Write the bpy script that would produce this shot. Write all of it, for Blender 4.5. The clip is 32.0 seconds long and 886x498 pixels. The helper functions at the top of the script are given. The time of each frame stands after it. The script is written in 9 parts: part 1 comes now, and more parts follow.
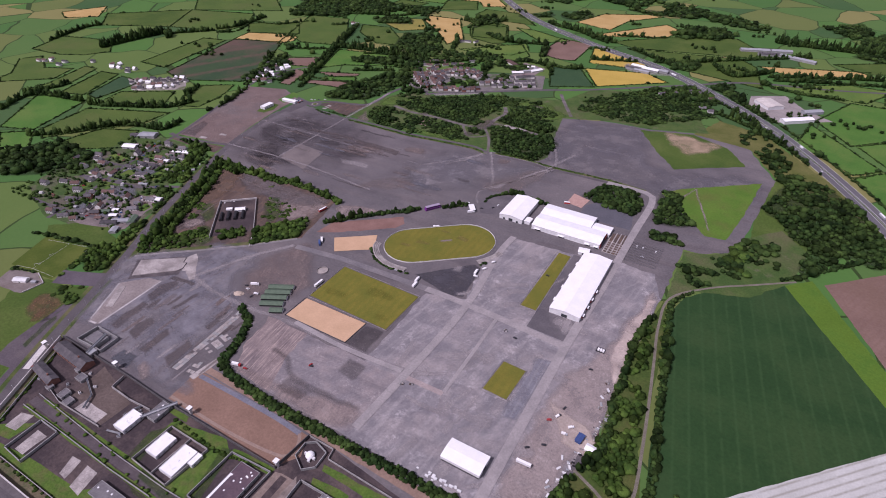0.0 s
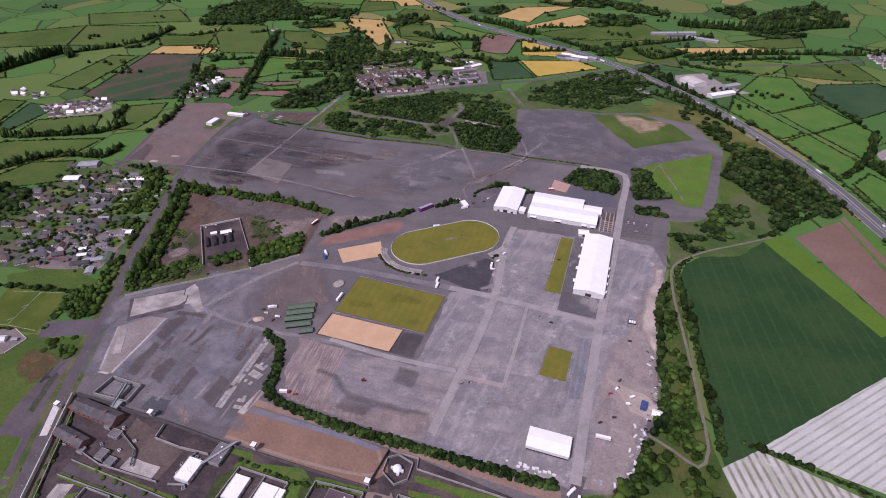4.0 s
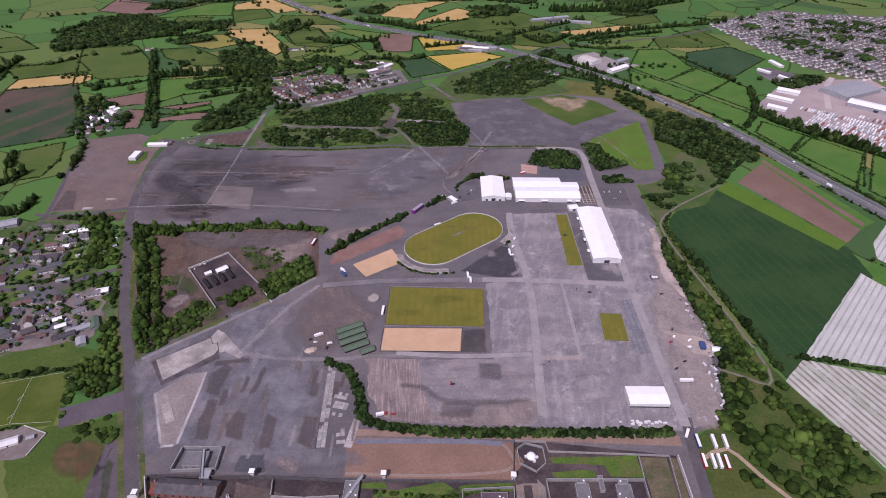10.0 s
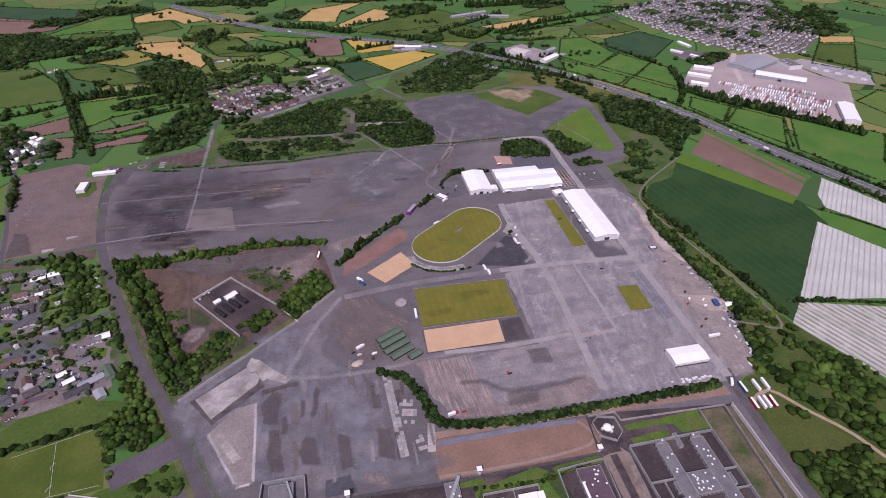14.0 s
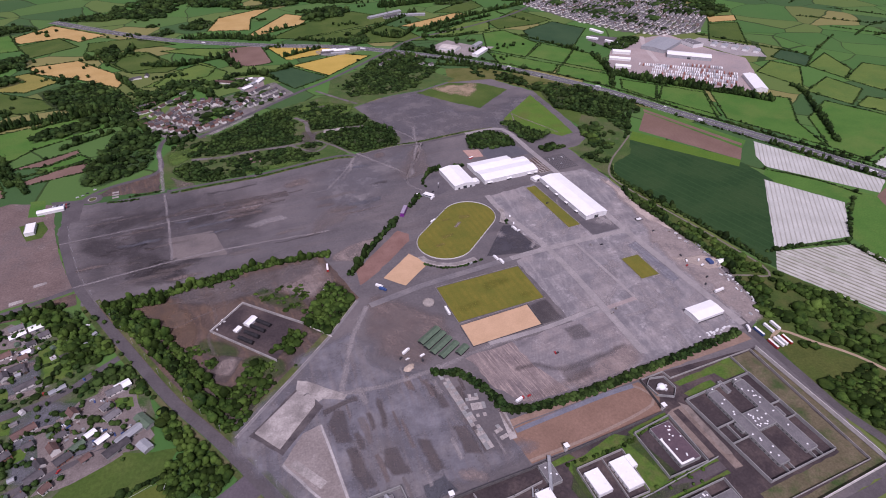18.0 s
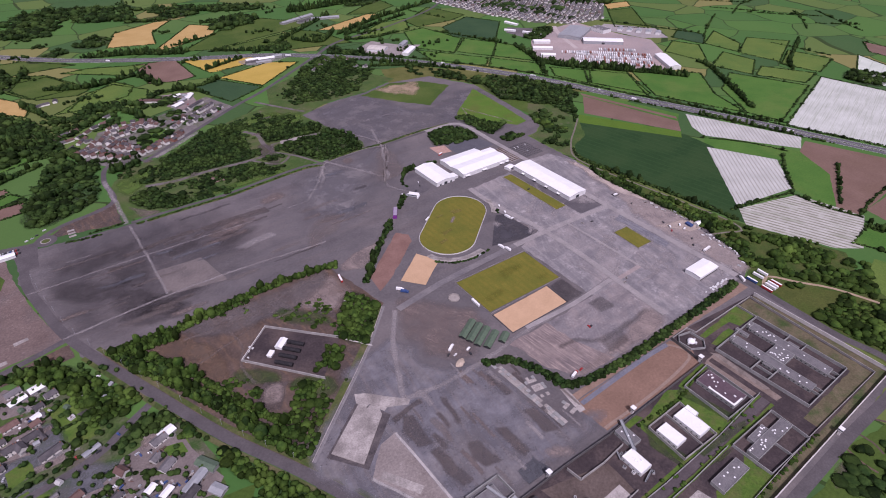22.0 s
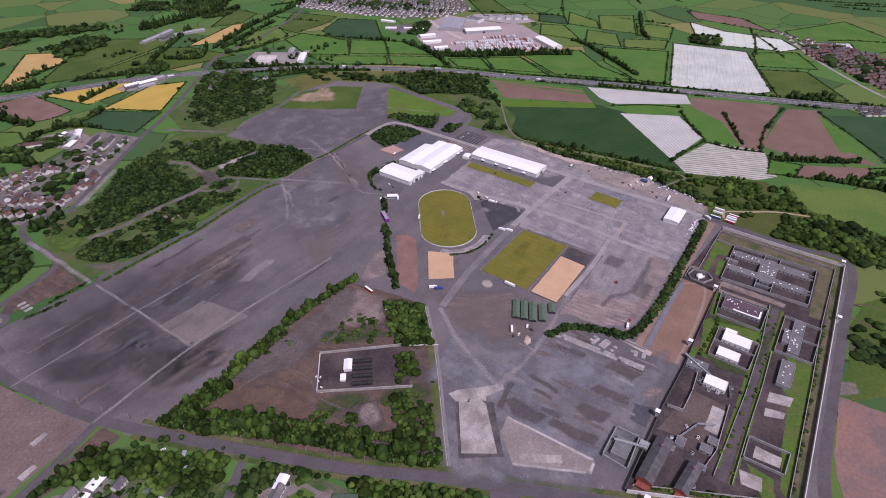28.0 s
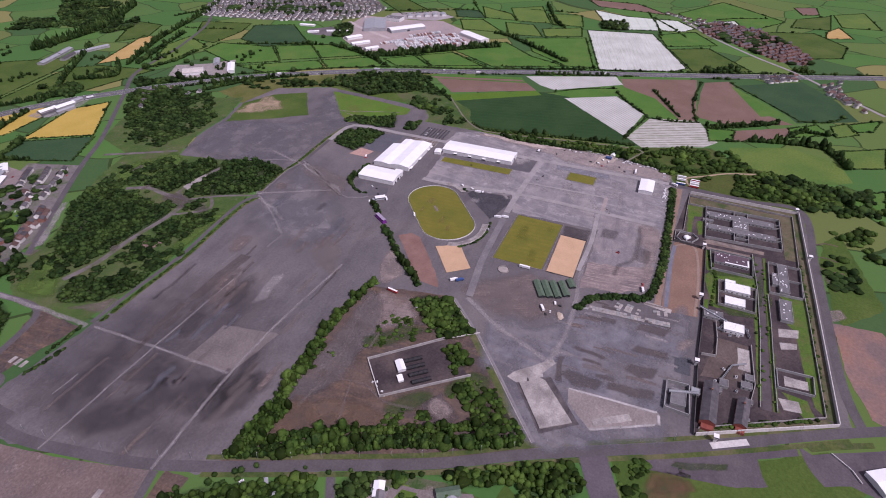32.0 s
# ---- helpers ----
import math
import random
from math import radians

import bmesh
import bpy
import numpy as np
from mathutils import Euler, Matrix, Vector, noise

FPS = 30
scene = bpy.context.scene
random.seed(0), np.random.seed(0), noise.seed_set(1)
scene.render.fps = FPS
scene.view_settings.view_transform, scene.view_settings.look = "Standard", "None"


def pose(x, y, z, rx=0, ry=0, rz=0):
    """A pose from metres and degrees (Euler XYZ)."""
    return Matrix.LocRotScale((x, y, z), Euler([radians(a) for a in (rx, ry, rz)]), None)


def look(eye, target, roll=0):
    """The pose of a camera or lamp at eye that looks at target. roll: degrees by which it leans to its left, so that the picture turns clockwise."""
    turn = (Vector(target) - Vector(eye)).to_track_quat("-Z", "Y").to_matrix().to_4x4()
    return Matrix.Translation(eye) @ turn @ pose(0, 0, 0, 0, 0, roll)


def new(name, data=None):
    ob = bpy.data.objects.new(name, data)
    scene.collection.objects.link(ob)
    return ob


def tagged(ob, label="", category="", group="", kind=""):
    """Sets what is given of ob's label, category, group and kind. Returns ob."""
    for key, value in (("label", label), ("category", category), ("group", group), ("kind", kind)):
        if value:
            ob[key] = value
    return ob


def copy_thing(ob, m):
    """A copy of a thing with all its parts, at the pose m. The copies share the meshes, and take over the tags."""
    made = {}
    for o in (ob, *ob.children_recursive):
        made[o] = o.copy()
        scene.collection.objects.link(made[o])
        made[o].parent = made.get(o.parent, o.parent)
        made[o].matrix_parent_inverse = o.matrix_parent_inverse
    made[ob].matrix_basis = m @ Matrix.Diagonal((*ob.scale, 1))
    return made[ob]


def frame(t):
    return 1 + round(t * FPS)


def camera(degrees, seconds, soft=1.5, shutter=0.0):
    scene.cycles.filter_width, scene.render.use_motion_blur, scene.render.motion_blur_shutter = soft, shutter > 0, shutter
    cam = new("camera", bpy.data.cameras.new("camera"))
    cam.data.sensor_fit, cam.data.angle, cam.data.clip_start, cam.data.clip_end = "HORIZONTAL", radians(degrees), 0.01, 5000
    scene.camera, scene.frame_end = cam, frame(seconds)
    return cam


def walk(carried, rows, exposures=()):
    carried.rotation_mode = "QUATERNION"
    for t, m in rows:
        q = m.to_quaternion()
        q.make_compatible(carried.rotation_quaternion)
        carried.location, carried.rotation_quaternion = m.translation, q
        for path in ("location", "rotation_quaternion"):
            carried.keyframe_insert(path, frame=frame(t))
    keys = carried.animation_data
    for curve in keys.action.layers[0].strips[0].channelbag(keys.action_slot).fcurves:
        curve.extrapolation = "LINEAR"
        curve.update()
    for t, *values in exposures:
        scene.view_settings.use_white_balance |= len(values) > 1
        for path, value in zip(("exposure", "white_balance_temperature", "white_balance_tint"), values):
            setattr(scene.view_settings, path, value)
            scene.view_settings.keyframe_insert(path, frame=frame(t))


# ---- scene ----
cam = camera(76.5, 32.0, 1.0)
# seconds, x, y, heading: a level orbit at one height
ORBIT = [
    (0, 392.4, -360.0, 30.17), (2, 331.3, -393.0, 24.11), (4, 268.5, -419.4, 18.20), (6, 203.6, -439.3, 12.36),
    (8, 136.8, -452.5, 6.50), (10, 68.4, -459.0, 0.58), (12, -1.0, -458.8, -5.43), (14, -70.5, -451.5, -11.54),
    (16, -139.3, -437.3, -17.74), (18, -206.5, -416.0, -24.01), (20, -271.2, -387.7, -30.32), (22, -332.4, -352.6, -36.66),
    (24, -389.4, -311.1, -42.97), (26, -441.6, -263.7, -49.25), (28, -488.7, -211.3, -55.47), (30, -530.6, -155.0, -61.61),
    (32, -567.5, -96.2, -67.69),
]
EYE, PITCH, ROLL = 441.9, -36.13, 0.2
walk(cam, [(t, pose(x, y, EYE, 90 + PITCH, 0, h) @ pose(0, 0, 0, 0, 0, ROLL)) for t, x, y, h in ORBIT], [(0, 0.02, 5900, 35), (32, 0.02, 5900, 35)])

# ---- light: a bright overcast sky ----
SUN_EL, SUN_AZ = 52.0, 205.0      # degrees; azimuth clockwise from +y
world = bpy.data.worlds.new("sky")
scene.world = world
world.use_nodes = True
wn = world.node_tree.nodes
sky = wn.new("ShaderNodeTexSky")
sky.sky_type, sky.sun_disc = "NISHITA", False
sky.sun_elevation, sky.sun_rotation = radians(SUN_EL), radians(SUN_AZ)
sky.air_density, sky.dust_density = 1.0, 4.0
sky_tint = wn.new("ShaderNodeMix")
sky_tint.data_type = "RGBA"
sky_tint.inputs[0].default_value = 0.55
sky_tint.inputs[7].default_value = (7.0, 6.8, 7.2, 1)
world.node_tree.links.new(sky.outputs[0], sky_tint.inputs[6])
world.node_tree.links.new(sky_tint.outputs[2], wn["Background"].inputs[0])
wn["Background"].inputs[1].default_value = 0.058
sun = new("sun", bpy.data.lights.new("sun", "SUN"))
sun.data.energy, sun.data.angle, sun.data.color = 3.15, radians(6), (1.0, 0.96, 0.9)
az, el = radians(SUN_AZ), radians(SUN_EL)
sun.matrix_world = look((0, 0, 600), (-600 * math.sin(az) * math.cos(el), -600 * math.cos(az) * math.cos(el), 600 - 600 * math.sin(el)))

# ---- materials ----
def surf(name, c1, c2, s1=0.03, s2=0.5, c3=None, s3=0.008, rough=0.9, bump=0.15, stripes=None, fade=False, grain=0.25, metal=0.0, spec=0.16, per=None, scuff=None, drawn=None):
    """A surface that varies from c1 to c2 at scale s1 (and to c3 in large patches at s3), with fine grain at s2.
    stripes: (degrees, metres, colour, amount, width, wobble). fade: melts away at the patch's rim. per: 'object' or 'island' tint.
    drawn: (degrees, colour, amount, length, width) of long drawn-out marks."""
    m = bpy.data.materials.new(name)
    m.use_nodes = True
    nt = m.node_tree
    N, L = nt.nodes, nt.links
    b = N["Principled BSDF"]
    b.inputs["Roughness"].default_value, b.inputs["Metallic"].default_value = rough, metal
    b.inputs["Specular IOR Level"].default_value = spec
    geo = N.new("ShaderNodeNewGeometry")

    def noise_of(scale, detail=5, rgh=0.6, vec=None):
        n = N.new("ShaderNodeTexNoise")
        n.inputs["Scale"].default_value, n.inputs["Detail"].default_value, n.inputs["Roughness"].default_value = scale, detail, rgh
        L.new(vec or geo.outputs["Position"], n.inputs["Vector"])
        return n.outputs["Fac"]

    def ramp(fac, lo, hi):
        r = N.new("ShaderNodeMapRange")
        r.inputs[1].default_value, r.inputs[2].default_value = lo, hi
        L.new(fac, r.inputs[0])
        return r.outputs[0]

    def mix(fac, a, c, mode="MIX"):
        x = N.new("ShaderNodeMix")
        x.data_type, x.blend_type = "RGBA", mode
        if isinstance(fac, float):
            x.inputs[0].default_value = fac
        else:
            L.new(fac, x.inputs[0])
        for k, v in ((6, a), (7, c)):
            if isinstance(v, tuple):
                x.inputs[k].default_value = (*v, 1)
            else:
                L.new(v, x.inputs[k])
        return x.outputs[2]

    def calc(op, a, c=0.0):
        x = N.new("ShaderNodeMath")
        x.operation = op
        for k, v in ((0, a), (1, c)):
            if isinstance(v, (int, float)):
                x.inputs[k].default_value = v
            else:
                L.new(v, x.inputs[k])
        return x.outputs[0]

    col = mix(ramp(noise_of(s1), 0.36, 0.64), c1, c2)
    if c3:
        col = mix(ramp(noise_of(s3, 6, 0.65), 0.47, 0.66), col, c3)
    if scuff:
        sc_col, sc_scale, lo, hi, sc_amt = scuff
        n1 = ramp(noise_of(sc_scale, 10, 0.78), lo, hi)
        n2 = ramp(noise_of(sc_scale * 0.22, 4, 0.6), 0.42, 0.62)
        col = mix(calc("MULTIPLY", calc("MULTIPLY", n1, n2), sc_amt), col, sc_col)
    if drawn:
        for k, (ang, d_col, d_amt, d_len, d_wid) in enumerate(drawn):
            turn = N.new("ShaderNodeVectorRotate")
            turn.rotation_type = "Z_AXIS"
            turn.inputs["Angle"].default_value = radians(-ang)
            L.new(geo.outputs["Position"], turn.inputs["Vector"])
            stretch = N.new("ShaderNodeVectorMath")
            stretch.operation = "MULTIPLY"
            stretch.inputs[1].default_value = (1 / d_len, 1 / d_wid, 1)
            L.new(turn.outputs[0], stretch.inputs[0])
            marks = ramp(noise_of(1.0, 3.5, 0.55, stretch.outputs[0]), 0.5, 0.68)
            col = mix(calc("MULTIPLY", marks, d_amt), col, d_col)
    if stripes:
        ang, period, sc, amount, duty, wob = stripes
        rot = N.new("ShaderNodeVectorRotate")
        rot.rotation_type = "Z_AXIS"
        rot.inputs["Angle"].default_value = radians(ang)
        L.new(geo.outputs["Position"], rot.inputs["Vector"])
        sep = N.new("ShaderNodeSeparateXYZ")
        L.new(rot.outputs[0], sep.inputs[0])
        u = calc("ADD", sep.outputs[0], calc("MULTIPLY", noise_of(0.05, 2), wob))
        saw = calc("PINGPONG", u, period / 2)
        band = ramp(saw, period / 2 * duty, period / 2 * min(1.0, duty + 0.35))
        broken = ramp(noise_of(0.06, 4), 0.3, 0.5)
        col = mix(calc("MULTIPLY", calc("MULTIPLY", band, amount), broken), col, sc)
    fine = ramp(noise_of(s2, 6, 0.7), 0.25, 0.75)
    shade = calc("ADD", calc("MULTIPLY", fine, 2 * grain), 1 - grain)
    if per == "object":
        info = N.new("ShaderNodeObjectInfo")
        shade = calc("MULTIPLY", shade, calc("ADD", calc("MULTIPLY", info.outputs["Random"], 0.5), 0.75))
    if per == "island":
        shade = calc("MULTIPLY", shade, calc("ADD", calc("MULTIPLY", geo.outputs["Random Per Island"], 1.2), 0.28))
    comb = N.new("ShaderNodeCombineColor")
    for k in range(3):
        L.new(shade, comb.inputs[k])
    col = mix(1.0, col, comb.outputs[0], "MULTIPLY")
    L.new(col, b.inputs["Base Color"])
    if bump:
        bp = N.new("ShaderNodeBump")
        bp.inputs["Strength"].default_value, bp.inputs["Distance"].default_value = bump, 0.5
        L.new(fine, bp.inputs["Height"])
        L.new(bp.outputs[0], b.inputs["Normal"])
    if fade:
        at = N.new("ShaderNodeAttribute")
        at.attribute_name = "fade"
        edge = calc("SUBTRACT", calc("MULTIPLY", at.outputs["Fac"], 1.6), calc("MULTIPLY", noise_of(0.12, 8, 0.8), 1.15))
        alpha = ramp(edge, -0.05, 0.75)
        alpha = calc("MULTIPLY", alpha, calc("ADD", calc("MULTIPLY", ramp(noise_of(0.03, 6, 0.7), 0.3, 0.62), 0.7), 0.3))
        L.new(calc("MULTIPLY", alpha, fade), b.inputs["Alpha"])
    return m


tarmac = surf("worn_tarmac", (0.115, 0.105, 0.11), (0.146, 0.133, 0.137), 0.02, 0.35, (0.178, 0.157, 0.156), 0.007, grain=0.24, scuff=((0.27, 0.246, 0.244), 0.11, 0.57, 0.69, 0.6), drawn=((2, (0.066, 0.057, 0.062), 0.4, 140, 26), (2, (0.165, 0.138, 0.13), 0.25, 90, 12), (64, (0.15, 0.136, 0.138), 0.2, 90, 5)))
showground = surf("showground_gravel", (0.172, 0.163, 0.173), (0.225, 0.211, 0.219), 0.03, 0.4, (0.3, 0.268, 0.262), 0.018, grain=0.22, scuff=((0.6, 0.56, 0.55), 0.06, 0.52, 0.68, 0.85), drawn=((84, (0.38, 0.35, 0.345), 0.35, 60, 7), (5, (0.125, 0.116, 0.13), 0.4, 60, 14), (62, (0.42, 0.385, 0.375), 0.2, 40, 6)))
tarmac_dark = surf("dark_tarmac", (0.05, 0.039, 0.042), (0.07, 0.055, 0.057), 0.04, 0.4, (0.11, 0.083, 0.077), 0.02, grain=0.36)
asphalt = surf("road_asphalt", (0.092, 0.082, 0.086), (0.115, 0.103, 0.107), 0.05, 0.5)
asphalt_pale = surf("pale_site_road", (0.26, 0.24, 0.238), (0.33, 0.302, 0.296), 0.06, 0.5, grain=0.2)
mway_mat = surf("motorway_asphalt", (0.115, 0.11, 0.122), (0.14, 0.133, 0.145), 0.03, 0.5)
turf = surf("mown_turf", (0.15, 0.142, 0.024), (0.185, 0.162, 0.028), 0.05, 0.8, (0.12, 0.132, 0.022), 0.02, stripes=(0, 9, (0.13, 0.136, 0.022), 0.5, 0.35, 0.5))
sand = surf("arena_sand", (0.5, 0.33, 0.2), (0.56, 0.37, 0.23), 0.05, 0.8, grain=0.1)
pasture = surf("pasture", (0.055, 0.12, 0.03), (0.082, 0.15, 0.038), 0.006, 0.2, (0.11, 0.155, 0.045), 0.0025, grain=0.28)


def patchwork(m, size=150.0):
    """Turns the far land into small hedged fields of different greens."""
    nt = m.node_tree
    N, L = nt.nodes, nt.links
    geo = N.new("ShaderNodeNewGeometry")
    warp = N.new("ShaderNodeTexNoise")
    warp.inputs["Scale"].default_value = 0.006
    add = N.new("ShaderNodeVectorMath")
    add.operation = "MULTIPLY_ADD"
    add.inputs[1].default_value = (60, 60, 0)
    L.new(warp.outputs["Color"], add.inputs[0])
    L.new(geo.outputs["Position"], add.inputs[2])
    L.new(geo.outputs["Position"], warp.inputs["Vector"])
    cells = []
    for feature in ("F1", "DISTANCE_TO_EDGE"):
        v = N.new("ShaderNodeTexVoronoi")
        v.feature, v.distance = feature, "EUCLIDEAN"
        v.inputs["Scale"].default_value = 1 / size
        L.new(add.outputs[0], v.inputs["Vector"])
        cells.append(v)
    sep = N.new("ShaderNodeSeparateColor")
    L.new(cells[0].outputs["Color"], sep.inputs[0])
    ramp = N.new("ShaderNodeValToRGB")
    ramp.color_ramp.interpolation = "CONSTANT"
    cr = ramp.color_ramp
    cols = [(0, (0.055, 0.148, 0.034)), (0.22, (0.08, 0.162, 0.04)), (0.42, (0.112, 0.17, 0.042)), (0.58, (0.042, 0.1, 0.034)), (0.72, (0.07, 0.175, 0.036)), (0.86, (0.14, 0.165, 0.048)), (0.95, (0.25, 0.22, 0.08))]
    cr.elements[0].position, cr.elements[0].color = cols[0][0], (*cols[0][1], 1)
    cr.elements[1].position, cr.elements[1].color = cols[1][0], (*cols[1][1], 1)
    for pos, c in cols[2:]:
        cr.elements.new(pos).color = (*c, 1)
    L.new(sep.outputs[0], ramp.inputs[0])
    edge = N.new("ShaderNodeMath")
    edge.operation, edge.inputs[1].default_value = "LESS_THAN", 0.011
    L.new(cells[1].outputs["Distance"], edge.inputs[0])
    hedge_mix = N.new("ShaderNodeMix")
    hedge_mix.data_type = "RGBA"
    L.new(edge.outputs[0], hedge_mix.inputs[0])
    L.new(ramp.outputs[0], hedge_mix.inputs[6])
    hedge_mix.inputs[7].default_value = (0.02, 0.036, 0.009, 1)
    b = N["Principled BSDF"]
    old = b.inputs["Base Color"].links[0].from_socket
    out = N.new("ShaderNodeMix")
    out.data_type = "RGBA"
    out.inputs[0].default_value = 0.75
    L.new(old, out.inputs[6])
    L.new(hedge_mix.outputs[2], out.inputs[7])
    L.new(out.outputs[2], b.inputs["Base Color"])


patchwork(pasture)
crop = surf("dark_crop", (0.02, 0.054, 0.016), (0.026, 0.064, 0.019), 0.02, 0.3, (0.032, 0.067, 0.021), 0.01, grain=0.18, stripes=(-11, 14, (0.034, 0.078, 0.025), 0.7, 0.72, 1.2))
crop_rows = surf("row_crop", (0.032, 0.064, 0.03), (0.045, 0.078, 0.034), 0.015, 0.3, (0.11, 0.075, 0.058), 0.005, stripes=(27, 70, (0.12, 0.076, 0.058), 0.65, 0.6, 8))
grass_bright = surf("bright_grass", (0.057, 0.146, 0.024), (0.076, 0.172, 0.03), 0.02, 0.4, (0.1, 0.174, 0.036), 0.012, grain=0.28)
grass_mid = surf("field_grass", (0.05, 0.092, 0.017), (0.07, 0.112, 0.021), 0.012, 0.3, (0.092, 0.128, 0.03), 0.01, grain=0.28)
grass_dark = surf("dark_grass", (0.03, 0.07, 0.03), (0.042, 0.086, 0.036), 0.015, 0.3)
grass_west = surf("dull_pasture", (0.062, 0.108, 0.022), (0.082, 0.13, 0.027), 0.015, 0.3, (0.092, 0.122, 0.032), 0.01, grain=0.28)
grass_olive = surf("olive_grass", (0.098, 0.158, 0.032), (0.122, 0.182, 0.038), 0.015, 0.3, (0.075, 0.148, 0.03), 0.01, grain=0.28)
plough = surf("bare_soil", (0.172, 0.11, 0.088), (0.215, 0.14, 0.112), 0.02, 0.3, (0.17, 0.11, 0.082), 0.008, grain=0.16, stripes=(24, 7, (0.18, 0.112, 0.083), 0.4, 0.5, 1))
barley = surf("ripe_barley", (0.42, 0.3, 0.06), (0.48, 0.34, 0.075), 0.02, 0.3, grain=0.15)
barley_tan = surf("tan_barley", (0.42, 0.28, 0.1), (0.48, 0.33, 0.13), 0.02, 0.3, grain=0.15)
barley_olive = surf("yellowing_grass", (0.2, 0.19, 0.045), (0.25, 0.22, 0.055), 0.02, 0.3)
fleece_plain = surf("plain_fleece", (0.5, 0.55, 0.47), (0.6, 0.64, 0.56), 0.02, 0.4, grain=0.12, stripes=(75, 26, (0.3, 0.36, 0.26), 0.5, 0.86, 1.0))
fleece = surf("crop_fleece", (0.43, 0.435, 0.4), (0.53, 0.535, 0.5), 0.03, 0.6, grain=0.14, stripes=(44, 6.5, (0.22, 0.21, 0.16), 0.6, 0.55, 0.4))
fleece_big = surf("crop_fleece_wide", (0.47, 0.49, 0.44), (0.57, 0.59, 0.54), 0.02, 0.5, grain=0.12, stripes=(75, 17, (0.3, 0.34, 0.24), 0.5, 0.88, 0.6), drawn=((15, (0.24, 0.28, 0.18), 0.5, 70, 2.0),))
fleece_fine = surf("crop_fleece_rows", (0.41, 0.405, 0.36), (0.5, 0.495, 0.45), 0.05, 0.6, grain=0.16, stripes=(-21, 7.5, (0.15, 0.14, 0.085), 0.75, 0.45, 0.4), drawn=((111, (0.13, 0.19, 0.07), 0.35, 40, 8),))
dirt_brown = surf("brown_dirt", (0.085, 0.06, 0.05), (0.125, 0.09, 0.075), 0.035, 0.4, (0.07, 0.058, 0.056), 0.014, grain=0.4, scuff=((0.2, 0.16, 0.142), 0.1, 0.53, 0.68, 0.6), drawn=((95, (0.2, 0.128, 0.085), 0.5, 34, 7),))
dry_verge = surf("weedy_dry_earth", (0.11, 0.094, 0.056), (0.155, 0.13, 0.082), 0.06, 0.5, (0.05, 0.08, 0.025), 0.04, grain=0.36)
verge = surf("rough_verge", (0.05, 0.08, 0.022), (0.092, 0.11, 0.034), 0.05, 0.4, (0.15, 0.13, 0.07), 0.03)
scrubland = surf("scrub_grass", (0.046, 0.09, 0.022), (0.075, 0.118, 0.03), 0.03, 0.4, (0.105, 0.11, 0.05), 0.012, grain=0.32, scuff=((0.15, 0.128, 0.098), 0.06, 0.54, 0.64, 0.7))
concrete = surf("old_concrete", (0.29, 0.262, 0.248), (0.43, 0.392, 0.368), 0.12, 0.7, (0.21, 0.188, 0.178), 0.05, grain=0.36, scuff=((0.55, 0.51, 0.48), 0.2, 0.52, 0.66, 0.6))
stain_pale = surf("pale_dust", (0.33, 0.3, 0.3), (0.4, 0.365, 0.36), 0.05, 0.5, fade=0.6)
stain_pink = surf("pink_gravel", (0.27, 0.215, 0.2), (0.34, 0.275, 0.25), 0.05, 0.5, fade=0.8, grain=0.34, scuff=((0.5, 0.44, 0.41), 0.13, 0.52, 0.66, 0.7), drawn=((100, (0.2, 0.165, 0.155), 0.6, 25, 3),))
stain_brown = surf("brown_gravel", (0.165, 0.128, 0.12), (0.21, 0.165, 0.15), 0.05, 0.5, fade=0.7, grain=0.34, scuff=((0.42, 0.355, 0.325), 0.13, 0.53, 0.68, 0.6), drawn=((110, (0.3, 0.235, 0.21), 0.6, 30, 2.5),))
stain_dark = surf("dark_patch", (0.066, 0.058, 0.061), (0.09, 0.079, 0.082), 0.04, 0.5, fade=0.6)
stain_faint = surf("faint_dark_patch", (0.085, 0.073, 0.074), (0.11, 0.095, 0.094), 0.04, 0.5, fade=0.42)
stain_green = surf("weedy_patch", (0.045, 0.078, 0.028), (0.08, 0.1, 0.036), 0.1, 0.5, fade=0.75)
stain_soft = surf("soft_pink_dust", (0.205, 0.168, 0.157), (0.245, 0.202, 0.186), 0.05, 0.5, fade=0.45)
stain_grey = surf("grey_gravel", (0.13, 0.13, 0.15), (0.165, 0.165, 0.185), 0.04, 0.5, fade=0.85)
leaf_mat = surf("foliage", (0.012, 0.029, 0.008), (0.034, 0.062, 0.015), 0.13, 0.9, (0.048, 0.082, 0.019), 0.02, rough=0.7, bump=0.0, per="island", grain=0.36, spec=0.05)
leaf_light = surf("scrub_foliage", (0.02, 0.044, 0.009), (0.05, 0.089, 0.016), 0.13, 0.9, (0.071, 0.116, 0.022), 0.03, rough=0.7, bump=0.0, per="island", grain=0.36, spec=0.05)
bark = surf("bark", (0.08, 0.06, 0.045), (0.12, 0.09, 0.07), 0.5, 3)
white_sheet = surf("white_roof_sheet", (0.82, 0.82, 0.82), (0.88, 0.88, 0.87), 0.1, 0.6, rough=0.45, bump=0.03, grain=0.04, spec=0.3)
white_wall = surf("white_wall", (0.6, 0.6, 0.6), (0.7, 0.7, 0.69), 0.3, 1.0, rough=0.6, bump=0.05, grain=0.08)
grey_sheet = surf("grey_sheet", (0.27, 0.28, 0.3), (0.34, 0.35, 0.36), 0.2, 1.0, rough=0.55, grain=0.12)
grey_roof = surf("grey_felt_roof", (0.14, 0.133, 0.139), (0.188, 0.178, 0.184), 0.12, 0.8, grain=0.34)
